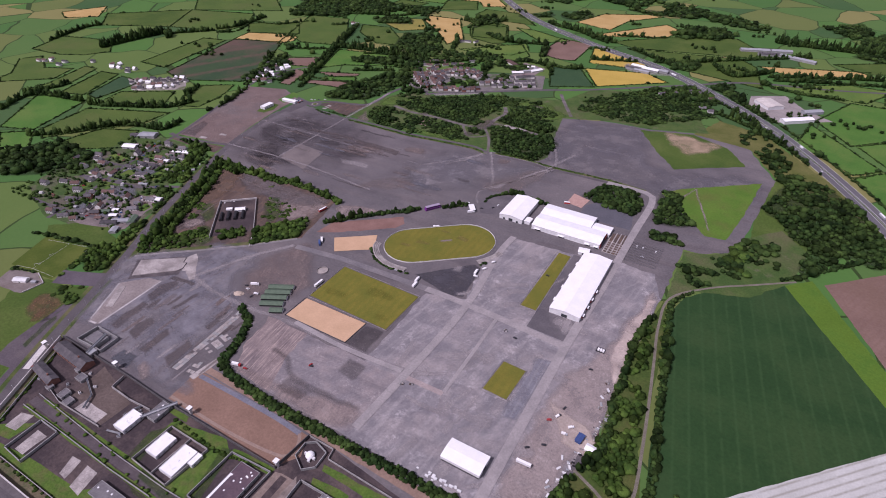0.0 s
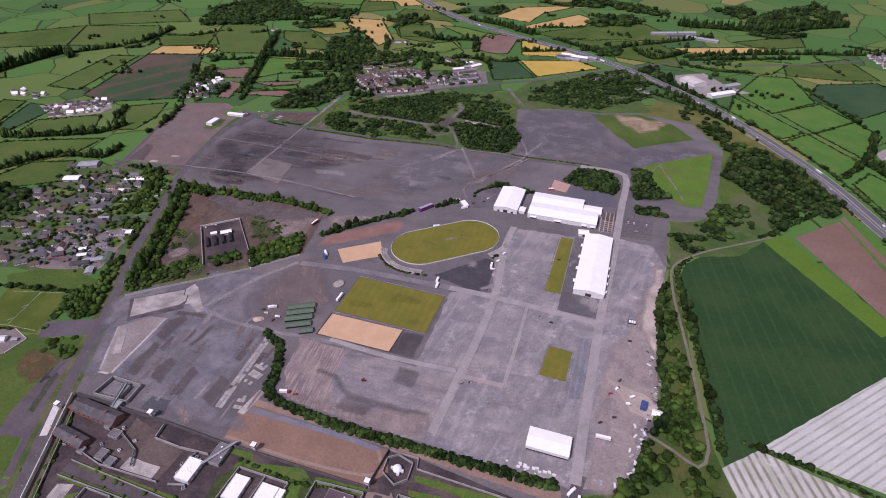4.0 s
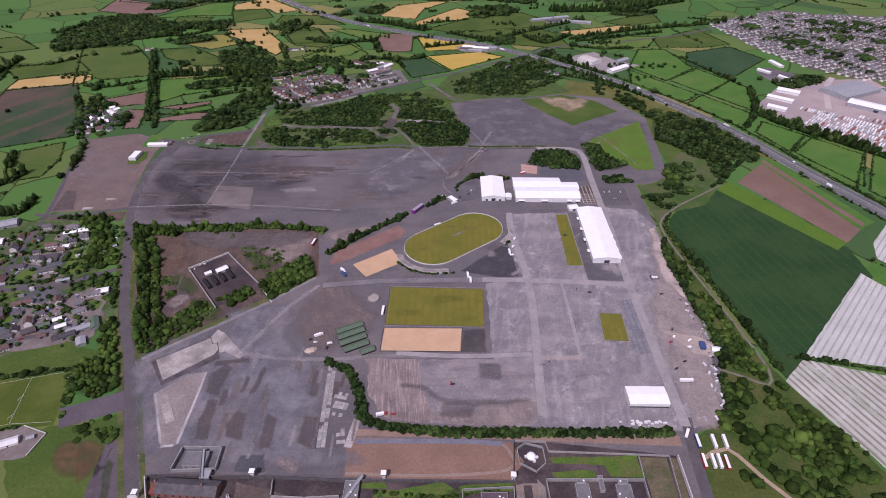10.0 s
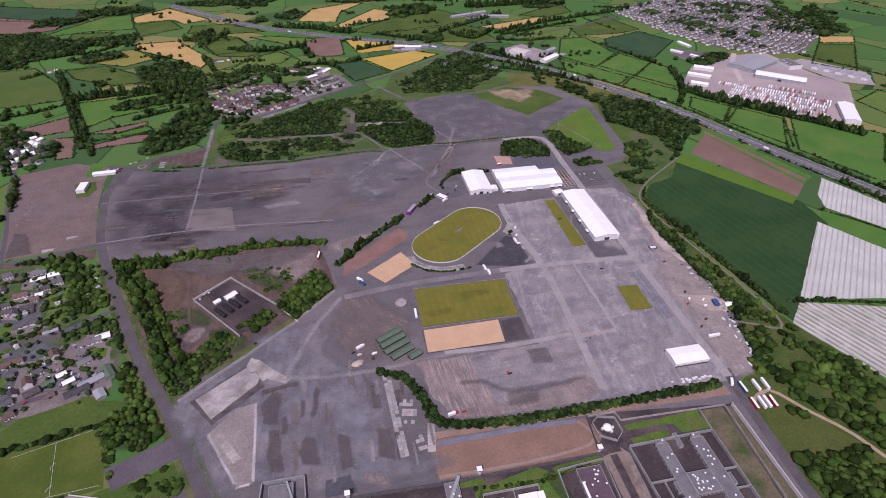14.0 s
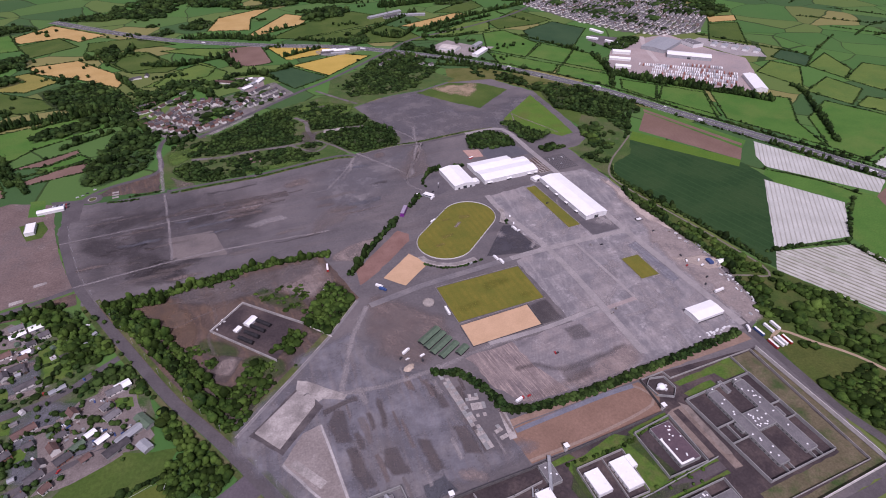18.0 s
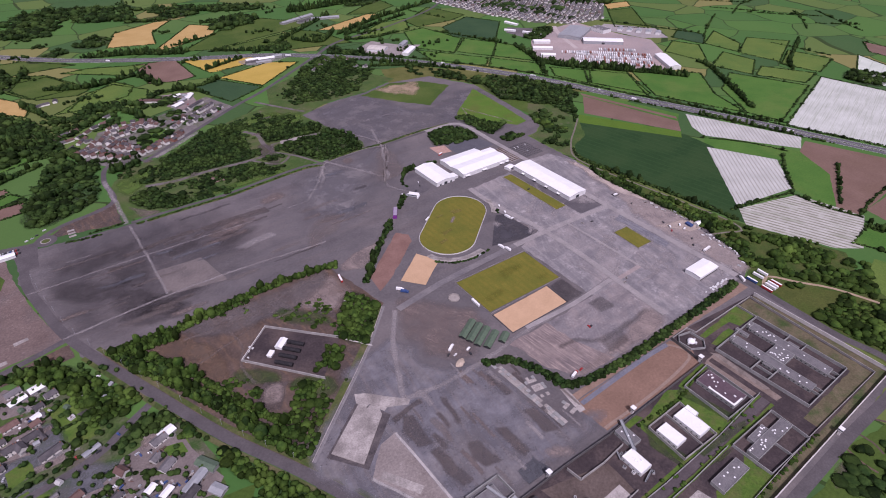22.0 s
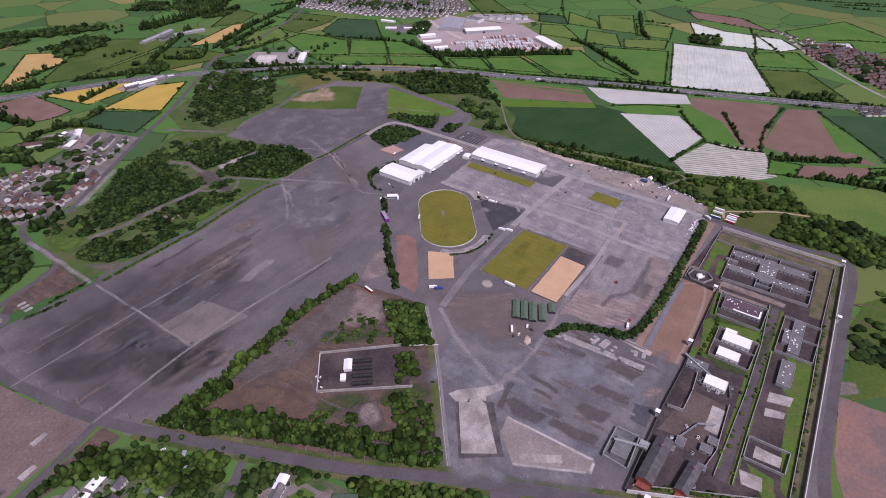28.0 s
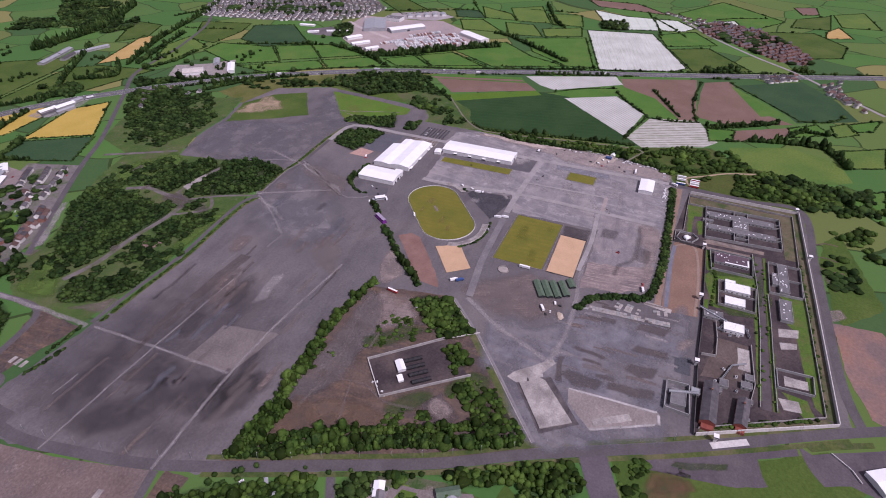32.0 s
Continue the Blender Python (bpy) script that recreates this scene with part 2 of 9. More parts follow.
slate = surf("slate_roof", (0.07, 0.065, 0.07), (0.11, 0.1, 0.105), 0.2, 2, rough=0.7, per="object")
tile_red = surf("clay_tile_roof", (0.108, 0.068, 0.06), (0.15, 0.095, 0.083), 0.2, 2, per="object")
brick = surf("brick_wall", (0.2, 0.1, 0.075), (0.26, 0.13, 0.1), 0.3, 2)
brick_red = surf("red_brick_gable", (0.21, 0.062, 0.046), (0.27, 0.082, 0.06), 0.3, 2)
render_white = surf("rendered_wall", (0.56, 0.54, 0.51), (0.68, 0.66, 0.63), 0.3, 2, per="object", grain=0.16)
render_grey = surf("precast_wall", (0.24, 0.24, 0.235), (0.32, 0.315, 0.31), 0.1, 0.7)
wall_dull = surf("weathered_concrete_wall", (0.26, 0.248, 0.24), (0.36, 0.342, 0.33), 0.15, 0.7, grain=0.24)
wall_pale = surf("pale_perimeter_wall", (0.5, 0.475, 0.455), (0.6, 0.575, 0.55), 0.15, 0.7, grain=0.22)
dark_glass = surf("dark_window", (0.03, 0.035, 0.04), (0.05, 0.055, 0.06), 0.5, 2, rough=0.15, bump=0, spec=0.6)
dark_steel = surf("dark_steel", (0.02, 0.019, 0.022), (0.035, 0.033, 0.036), 0.4, 2, rough=0.5)
green_sheet = surf("green_tent_roof", (0.085, 0.125, 0.085), (0.115, 0.16, 0.11), 0.3, 2, rough=0.6)
purple_paint = surf("purple_paint", (0.16, 0.03, 0.2), (0.2, 0.04, 0.25), 0.3, 2, rough=0.4)
red_paint = surf("red_paint", (0.4, 0.03, 0.03), (0.48, 0.05, 0.04), 0.4, 2, rough=0.4)
blue_paint = surf("blue_paint", (0.045, 0.075, 0.19), (0.06, 0.095, 0.23), 0.4, 2, rough=0.4)
rubber = surf("tyre_rubber", (0.02, 0.02, 0.02), (0.03, 0.03, 0.03), 1, 4)
vehicle_paint = [surf("car_paint_" + n, c, tuple(min(1, v * 1.12) for v in c), 0.5, 2, rough=0.3, bump=0, spec=0.5, grain=0.05) for n, c in
                 (("white", (0.7, 0.7, 0.7)), ("silver", (0.4, 0.41, 0.43)), ("black", (0.03, 0.03, 0.035)), ("red", (0.35, 0.03, 0.03)), ("blue", (0.04, 0.08, 0.22)))]
line_paint = surf("line_paint", (0.6, 0.6, 0.58), (0.7, 0.7, 0.68), 0.5, 2)

stain_blue = surf("blue_grey_gravel", (0.17, 0.167, 0.19), (0.205, 0.199, 0.22), 0.03, 0.5, (0.235, 0.218, 0.222), 0.02, grain=0.18, fade=0.95, scuff=((0.33, 0.305, 0.305), 0.1, 0.56, 0.7, 0.5), drawn=((85, (0.125, 0.118, 0.132), 0.4, 60, 6), (83, (0.25, 0.21, 0.2), 0.4, 40, 4)))
stain_umber = surf("dark_brown_strip", (0.1, 0.082, 0.08), (0.14, 0.115, 0.11), 0.06, 0.5, grain=0.36, fade=0.7)
# leafy floor, kept dark to carry the shade between the crowns
shaded_litter = surf("shaded_woodland_floor", (0.026, 0.038, 0.02), (0.042, 0.056, 0.027), 0.08, 0.7, fade=0.6)
bracken = surf("dead_bracken", (0.12, 0.072, 0.042), (0.19, 0.115, 0.066), 0.2, 0.9, (0.08, 0.09, 0.04), 0.08, grain=0.4, fade=0.85)
village_earth = surf("village_ground", (0.046, 0.088, 0.024), (0.078, 0.115, 0.032), 0.05, 0.4, (0.12, 0.105, 0.085), 0.025, grain=0.34)

# ---- builders ----
from mathutils.geometry import tessellate_polygon

rng = np.random.default_rng(7)


def mesh_from(name, V, F, mat):
    """A mesh of triangles or quads from arrays."""
    V, F = np.asarray(V, float), np.asarray(F, int)
    me = bpy.data.meshes.new(name)
    me.vertices.add(len(V))
    me.vertices.foreach_set("co", V.ravel())
    k = F.shape[1]
    me.loops.add(F.size)
    me.loops.foreach_set("vertex_index", F.ravel())
    me.polygons.add(len(F))
    me.polygons.foreach_set("loop_start", np.arange(len(F)) * k)
    me.materials.append(mat)
    me.update(calc_edges=True)
    return me


def smooth_line(pts, closed=False, step=12.0):
    """A Catmull-Rom line through the points."""
    P = np.array(pts, float)
    n = len(P)
    out = []
    for i in range(n if closed else n - 1):
        if closed:
            a, b, c, d = P[(i - 1) % n], P[i], P[(i + 1) % n], P[(i + 2) % n]
        else:
            a, b, c, d = P[max(i - 1, 0)], P[i], P[i + 1], P[min(i + 2, n - 1)]
        m = max(2, int(np.linalg.norm(c - b) / step))
        for s in np.arange(m) / m:
            out.append(0.5 * (2 * b + (c - a) * s + (2 * a - 5 * b + 4 * c - d) * s ** 2 + (3 * b - a - 3 * c + d) * s ** 3))
    if not closed:
        out.append(P[-1])
    return np.array(out)


def resample(pts, step, closed=True):
    P = np.array(pts, float)
    Q = np.roll(P, -1, 0) if closed else P[1:]
    out = []
    for a, b in zip(P, Q):
        m = max(1, int(np.linalg.norm(b - a) / step))
        out += [a + (b - a) * s for s in np.arange(m) / m]
    if not closed:
        out.append(P[-1])
    return np.array(out)


LAYER = [0]
SURFACES = []


def ground_z(x, y):
    """The height of the topmost flat surface at a place."""
    top, X, Y = 0.0, np.array([x]), np.array([y])
    for P, z, lo, hi in SURFACES:
        if z > top and lo[0] < x < hi[0] and lo[1] < y < hi[1] and inside(P, X, Y)[0]:
            top = z
    return top


def area(name, label, pts, z, mat, jitter=0.0, category="field", round_off=False, kind="structure"):
    """A level piece of ground inside an outline, slightly uneven at the rim."""
    P = smooth_line(pts, True) if round_off else np.array(pts, float)
    if jitter:
        P = resample(P, 8)
        P = P + np.array([(noise.noise((x * 0.11, y * 0.11, z)), noise.noise((x * 0.11, y * 0.11, z + 9))) for x, y in P]) * jitter
    tri = tessellate_polygon([[Vector((x, y, 0)) for x, y in P]])
    LAYER[0] += 1
    SURFACES.append((P, z, P.min(0), P.max(0)))
    V = np.c_[P, np.full(len(P), z + 0.00037 * (LAYER[0] % 12))]
    T = np.array(tri)
    a, b, c = V[T[:, 0]], V[T[:, 1]], V[T[:, 2]]
    flip = np.cross(b - a, c - a)[:, 2] < 0
    T[flip] = T[flip][:, ::-1]
    return tagged(new(name, mesh_from(name, V, T, mat)), label, category, "", kind)


def stain(name, label, pts, z, mat, feather=8.0):
    """A patch whose rim melts into the ground round it: a grid that fades with the distance from its outline."""
    P = resample(smooth_line(pts, True, 10) if feather > 4 else np.array(pts, float), 6)
    P = P + np.array([(noise.noise((x * 0.06, y * 0.06, z)), noise.noise((x * 0.06, y * 0.06, 5 + z))) for x, y in P]) * feather * 0.8
    SURFACES.append((P, z, P.min(0), P.max(0)))
    lo, hi = P.min(0) - feather, P.max(0) + feather
    step = max(1.0, min(feather * 0.6, 6.0), math.sqrt(np.prod(hi - lo) / 2500))
    xs, ys = np.arange(lo[0], hi[0] + step, step), np.arange(lo[1], hi[1] + step, step)
    gx, gy = np.meshgrid(xs, ys)
    X, Y = gx.ravel(), gy.ravel()
    A, B = P, np.roll(P, -1, 0)
    D = B - A
    u = np.clip(((X[:, None] - A[:, 0]) * D[:, 0] + (Y[:, None] - A[:, 1]) * D[:, 1]) / ((D ** 2).sum(1) + 1e-9), 0, 1)
    dist = np.hypot(X[:, None] - A[:, 0] - u * D[:, 0], Y[:, None] - A[:, 1] - u * D[:, 1]).min(1)
    dist = np.where(inside(P, X, Y), dist, -dist)
    fade = np.clip((dist + 0.6 * feather) / (1.6 * feather), 0, 1)
    w = len(xs)
    i = np.arange(len(X) - w)
    i = i[i % w < w - 1]
    Q = np.c_[i, i + 1, i + w + 1, i + w]
    Q = Q[fade[Q].max(1) > 0]
    used, inv = np.unique(Q, return_inverse=True)
    me = mesh_from(name, np.c_[X[used], Y[used], np.full(len(used), z)], inv.reshape(-1, 4), mat)
    fd = me.attributes.new("fade", "FLOAT", "POINT")
    fd.data.foreach_set("value", fade[used].astype(np.float32))
    return tagged(new(name, me), label, "ground patch", "", "structure")


CLEAR = []


def clear_of_roads(X, Y, margin=4.0):
    """Which places stand clear of every road."""
    ok = np.ones(len(X), bool)
    for Q, w in CLEAR:
        near = (X > Q[:, 0].min() - 40) & (X < Q[:, 0].max() + 40) & (Y > Q[:, 1].min() - 40) & (Y < Q[:, 1].max() + 40) & ok
        i = np.flatnonzero(near)
        for c in np.array_split(i, max(1, len(i) // 400)):
            if len(c):
                d = np.hypot(X[c, None] - Q[None, :, 0], Y[c, None] - Q[None, :, 1]).min(1)
                ok[c] &= d > w / 2 + margin
    return ok


def offset_line(P, d):
    t = np.gradient(P, axis=0)
    t /= np.linalg.norm(t, axis=1)[:, None] + 1e-9
    return P + np.c_[-t[:, 1], t[:, 0]] * d


def ribbon(P, w, z, mat, name, d=0.0):
    a, b = offset_line(P, d + w / 2), offset_line(P, d - w / 2)
    n = len(P)
    V = np.r_[np.c_[a, np.full(n, z)], np.c_[b, np.full(n, z)]]
    F = [(n + i, n + i + 1, i + 1, i) for i in range(n - 1)]
    return mesh_from(name, V, F, mat)


def road(name, label, pts, width, z, mat, dashes=0.0, edges=False, category="road"):
    """A road along a smooth line, with painted lines a hair above it."""
    LAYER[0] += 1
    z += 0.0011 * (LAYER[0] % 7)
    P = smooth_line(pts, False, 10)
    if category == "road" or category == "path":
        CLEAR.append((resample(P, 4, False), width))
    rim = np.r_[offset_line(P, width / 2), offset_line(P, -width / 2)[::-1]]
    SURFACES.append((rim, z, rim.min(0), rim.max(0)))
    ob = tagged(new(name, ribbon(P, width, z, mat, name)), label, category, "", "structure")
    if dashes:
        Q = resample(P, dashes, False)
        for i in range(0, len(Q) - 1, 2):
            part_ob = new("centre_line", ribbon(np.array([Q[i], Q[i + 1]]), 0.14, z + 0.02, line_paint, "centre_line"))
            part_ob.parent = ob
    if edges:
        for d in (-width / 2 + 0.6, width / 2 - 0.6):
            e = new("edge_line", ribbon(P, 0.3, z + 0.02, line_paint, "edge_line", d))
            e.parent = ob
    return ob


def box_bm(bm, x0, x1, y0, y1, z0, z1, m=None):
    vs = [bm.verts.new((x, y, z)) for z in (z0, z1) for x, y in ((x0, y0), (x1, y0), (x1, y1), (x0, y1))]
    if m is not None:
        for v in vs:
            v.co = m @ v.co
    for f in ((3, 2, 1, 0), (4, 5, 6, 7), (0, 1, 5, 4), (1, 2, 6, 5), (2, 3, 7, 6), (3, 0, 4, 7)):
        bm.faces.new([vs[i] for i in f])


def part(name, bm, mat, parent, label=""):
    me = bpy.data.meshes.new(name)
    bm.to_mesh(me)
    bm.free()
    me.materials.append(mat)
    ob = new(name, me)
    ob.parent = parent
    if label:
        ob["label"] = label
    return ob


def boxes(name, mat, parent, *dims, label=""):
    bm = bmesh.new()
    for d in dims:
        box_bm(bm, *d)
    return part(name, bm, mat, parent, label)


def thing(name, label, category, group="", kind=""):
    return tagged(new(name), label, category, group, kind)


def gable_roof_bm(L, W, h, r, over=0.4, thick=0.25):
    """A pitched roof slab, ridge along x."""
    bm = bmesh.new()
    x = L / 2 + over
    y = W / 2 + over
    zo = h - over * (r - h) / (W / 2)
    prof = [(-y, zo), (0, r), (y, zo), (y, zo + thick), (0, r + thick), (-y, zo + thick)]
    a = [bm.verts.new((-x, p, q)) for p, q in prof]
    b = [bm.verts.new((x, p, q)) for p, q in prof]
    for i in range(6):
        j = (i + 1) % 6
        bm.faces.new((a[i], a[j], b[j], b[i]))
    for s in (a[::-1], b):
        bm.faces.new((s[0], s[1], s[4], s[5]) if s is b else (s[5], s[4], s[1], s[0]))
        bm.faces.new((s[1], s[2], s[3], s[4]) if s is b else (s[4], s[3], s[2], s[1]))
    bmesh.ops.recalc_face_normals(bm, faces=bm.faces)
    return bm


def gable_body_bm(L, W, h, r):
    bm = bmesh.new()
    prof = [(-W / 2, 0), (W / 2, 0), (W / 2, h), (0, r), (-W / 2, h)]
    a = [bm.verts.new((-L / 2, p, q)) for p, q in prof]
    b = [bm.verts.new((L / 2, p, q)) for p, q in prof]
    for i in range(5):
        j = (i + 1) % 5
        bm.faces.new((a[i], a[j], b[j], b[i]))
    bm.faces.new(a[::-1])
    bm.faces.new(b)
    bmesh.ops.recalc_face_normals(bm, faces=bm.faces)
    return bm


def place(ob, x, y, deg, z=0.0):
    ob.matrix_basis = pose(x, y, z, 0, 0, deg)
    return ob


def shed(name, label, x, y, deg, L, W, h, r, wall_mat, roof_mat, doors=(), lights=0, category="building", group=""):
    """A plain pitched building: wall, roof, doors on its sides (side, place, width, height), skylights. Ridge along its length."""
    t = place(thing(name, label, category, group), x, y, deg)
    part("wall", gable_body_bm(L, W, h, r - 0.05), wall_mat, t)
    rf = part("roof", gable_roof_bm(L, W, h, r), roof_mat, t)
    for side, u, w, dh in doors:
        s = {"s": (u - w / 2, u + w / 2, -W / 2 - 0.12, -W / 2 + 0.1), "n": (u - w / 2, u + w / 2, W / 2 - 0.1, W / 2 + 0.12),
             "w": (-L / 2 - 0.12, -L / 2 + 0.1, u - w / 2, u + w / 2), "e": (L / 2 - 0.1, L / 2 + 0.12, u - w / 2, u + w / 2)}[side]
        boxes("door", dark_glass, t, (*s, 0, dh))
    for i in range(lights):
        u = -L / 2 + (i + 0.5) * L / lights
        for sg in (-1, 1):
            bm = bmesh.new()
            sl = math.atan2(r - h, W / 2)
            box_bm(bm, u - 0.6, u + 0.6, -W * 0.13, W * 0.13, 0.24, 0.3, pose(0, sg * W / 4, (h + r) / 2, -sg * math.degrees(sl), 0, 0))
            part("skylight", bm, grey_sheet, rf)
    return t


# ---- trees and scrub ----
def ico(sub):
    bm = bmesh.new()
    bmesh.ops.create_icosphere(bm, subdivisions=sub, radius=1.0)
    V = np.array([v.co[:] for v in bm.verts])
    F = np.array([[v.index for v in f.verts] for f in bm.faces])
    bm.free()
    return V, F


def crown_shape(seed, sub, leaves, leaf):
    """A lumpy crown of radius about 1 with loose sprays of leaves round it."""
    r = np.random.default_rng(seed)
    V, F = ico(sub)
    off = Vector(r.uniform(-50, 50, 3))
    k = np.array([1.04 + 0.36 * noise.noise(Vector(v) * 1.7 + off) + 0.24 * noise.noise(Vector(v) * 3.6 + off) for v in V])
    V = V * k[:, None] * 0.86
    V[:, 2] = np.maximum(V[:, 2], -0.75)
    pick = r.integers(0, len(V), leaves)
    c = V[pick] * r.uniform(0.92, 1.16, (leaves, 1)) + r.normal(0, 0.06, (leaves, 3))
    a = r.normal(0, 1, (leaves, 3))
    b = r.normal(0, 1, (leaves, 3))
    a *= leaf / np.linalg.norm(a, axis=1)[:, None]
    b *= leaf / np.linalg.norm(b, axis=1)[:, None]
    LV = np.stack([c, c + a, c + b], 1).reshape(-1, 3)
    LF = np.arange(leaves * 3).reshape(-1, 3) + len(V)
    return np.r_[V, LV], np.r_[F, LF]


BUSH = [crown_shape(s, 2, 36, 0.2) for s in range(8)]
MID = [crown_shape(60 + s, 1, 44, 0.26) for s in range(8)]
FAR = [crown_shape(40 + s, 1, 16, 0.26) for s in range(6)]
CROWN = [crown_shape(20 + s, 2, 150, 0.2) for s in range(6)]


def inside(poly, X, Y):
    P = np.array(poly, float)
    hit = np.zeros(len(X), bool)
    for (x0, y0), (x1, y1) in zip(P, np.roll(P, -1, 0)):
        c = ((y0 > Y) != (y1 > Y)) & (X < (x1 - x0) * (Y - y0) / (y1 - y0 + 1e-12) + x0)
        hit ^= c
    return hit


def clumps(name, label, X, Y, R, H, shapes, mat, category="trees", z0=0.0):
    """Many crowns joined into one mesh: nobody could count them. Far ones are simpler."""
    if shapes is BUSH and len(X) and (np.mean(Y) > 480 or abs(np.mean(X)) > 520):
        shapes = MID
    Vs, Fs, n = [], [], 0
    for x, y, r, h in zip(X, Y, R, H):
        V, F = shapes[rng.integers(len(shapes))]
        a = rng.uniform(0, 6.28)
        c, s = math.cos(a), math.sin(a)
        W = np.empty_like(V)
        W[:, 0], W[:, 1] = (V[:, 0] * c - V[:, 1] * s) * r + x, (V[:, 0] * s + V[:, 1] * c) * r + y
        W[:, 2] = np.maximum((V[:, 2] + 0.75) * h / 1.85 + z0, z0 - 0.2)
        Vs.append(W)
        Fs.append(F + n)
        n += len(V)
    if not Vs:
        return None
    return tagged(new(name, mesh_from(name, np.concatenate(Vs), np.concatenate(Fs), mat)), label, category, "", "stuff")


def wood(name, label, poly, spacing, h, mat=None, gaps=-0.9, shapes=None, gap_scale=0.02, floor=True):
    """Trees or scrub over an outline, with clearings where the noise is low."""
    if spacing < 5:
        spacing *= 1.3
    P = np.array(poly, float)
    lo, hi = P.min(0), P.max(0)
    gx, gy = np.meshgrid(np.arange(lo[0], hi[0], spacing), np.arange(lo[1], hi[1], spacing))
    X = gx.ravel() + rng.uniform(-0.5, 0.5, gx.size) * spacing
    Y = gy.ravel() + rng.uniform(-0.5, 0.5, gx.size) * spacing
    ok = inside(P, X, Y)
    X, Y = X[ok], Y[ok]
    ok = clear_of_roads(X, Y, 2.0 + spacing * 0.5)
    X, Y = X[ok], Y[ok]
    g = np.array([noise.noise((x * gap_scale, y * gap_scale, 3.3)) + 0.5 * noise.noise((x * gap_scale * 3, y * gap_scale * 3, 7.3)) for x, y in zip(X, Y)])
    ok = g > gaps
    X, Y, g = X[ok], Y[ok], g[ok]
    k = rng.uniform(0.35, 1.25, len(X)) * np.clip(0.95 + 0.55 * g, 0.5, 1.4)
    big = rng.random(len(X)) < 0.16
    k[big] *= rng.uniform(1.2, 1.7, big.sum())
    R = spacing * 0.8 * rng.uniform(0.6, 1.25, len(X)) * np.where(big, 1.45, 1.0)
    # a dark floor paints in the shade that fills gaps between trees
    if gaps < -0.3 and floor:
        stain("undergrowth", "leafy floor under trees with the shade between crowns painted in", poly, 0.165, shaded_litter, 6)
    return clumps(name, label, X, Y, R, h * k, shapes or BUSH, mat or leaf_mat)


def hedge(label, pts, width, h, mat=None, gaps=0.0, trees=0.0, name="hedgerow", straight=False, coarse=1.0):
    """A hedge along a line, now and then with a taller tree."""
    step = 3.2 if straight else min(width * 0.55, 2.8) * coarse
    P = resample(np.array(pts, float) if straight else smooth_line(pts, False, 15), step, False)
    if width > 5:
        P = np.concatenate([offset_line(P, d) for d in np.arange(-width / 2 + 1.6, width / 2 - 1.2, 3.1 * coarse)])
    P = P[rng.random(len(P)) > gaps]
    P = P[clear_of_roads(P[:, 0], P[:, 1], 3.0)]
    if len(P) == 0:
        return None
    w = min(width, 4.0) * coarse
    X, Y = P[:, 0] + rng.normal(0, w * 0.18, len(P)), P[:, 1] + rng.normal(0, w * 0.18, len(P))
    R, H = w * rng.uniform(0.4, 0.85, len(P)), h * rng.uniform(0.4, 1.25, len(P))
    t = rng.random(len(P)) < trees
    R[t] *= rng.uniform(1.3, 2.2, t.sum())
    H[t] *= rng.uniform(1.6, 2.6, t.sum())
    return clumps(name, label, X, Y, R * (1.15 if straight else 1.0), H, FAR if straight else BUSH, mat or leaf_mat, "hedge")


def fenced_field(label, mat, pts, z, h=2.2):
    """A field with a hedge round it."""
    area("field", label, pts, z, mat, 2.0)
    hedge("low green field hedge", [*pts, pts[0]], 3.2, h, None, 0.06, 0.05, "hedgerow", True)

# ---- ground ----
area("ground", "green pasture land reaching to the horizon", [(-6000, -6000), (6000, -6000), (6000, 6000), (-6000, 6000)], 0.0, pasture, category="ground")
SITE = [(-398, 243), (-433, 381), (-428, 453), (-301, 443), (-208, 438), (-84, 444), (14, 453), (104, 477), (71, 657), (153, 687), (234, 692), (330, 724),
        (405, 693), (434, 632), (455, 591), (433, 400), (418, 348), (386, 326), (365, 324), (364, 233), (360, 148), (352, 88), (354, 7), (360, -33),
        (334, -123), (289, -141), (275, -318), (-132, -325), (-206, -189), (-268, -58), (-344, 92), (-393, 205)]
area("site_tarmac", "wide grey worn tarmac of an old airfield", SITE, 0.1, tarmac, 3.0, "tarmac")
area("showground", "pale pinkish grey gravel showground", [(118, -132), (290, -136), (336, -120), (356, 0), (352, 88), (360, 150), (362, 205), (345, 250), (297, 255), (243, 240), (163, 235), (150, 160), (163, 90), (116, 74)], 0.12, showground, 3, "gravel")
# fields east of the site
area("field", "dark green crop field with faint tramlines", [(490, 310), (606, 160), (602, 96), (534, 24), (466, -44), (414, -74), (402, -10), (391, 100), (377, 190), (387, 225), (440, 288)], 0.05, crop, 1)
area("field", "vivid green grass strip", [(517, 337), (611, 169), (589, 152), (488, 310)], 0.06, surf("vivid_grass", (0.078, 0.15, 0.016), (0.098, 0.175, 0.02), 0.02, 0.4, (0.07, 0.15, 0.018), 0.02, grain=0.22), 1)
area("field", "bare brown soil strip", [(598, 400), (648, 201), (611, 169), (530, 335)], 0.07, plough, 1)
area("field", "green strip with a thin bare soil band beside a motorway", [(615, 431), (680, 222), (648, 201), (598, 405)], 0.06, grass_bright, 1)
area("field", "thin bare brown soil band", [(607, 416), (664, 216), (655, 209), (600, 404)], 0.085, plough, 0.6)
area("field", "field covered with white crop fleece", [(691, 214), (769, 23), (721, 0), (630, 134), (646, 169)], 0.06, fleece, 1)
area("field", "field covered with white crop fleece in rows", [(591, 103), (644, 3), (568, -62), (448, -40)], 0.06, fleece, 1)
area("field", "fleece covered field with dark furrows", [(444, -45), (553, -76), (572, -165), (484, -200), (455, -178), (411, -75)], 0.06, fleece_fine, 1)
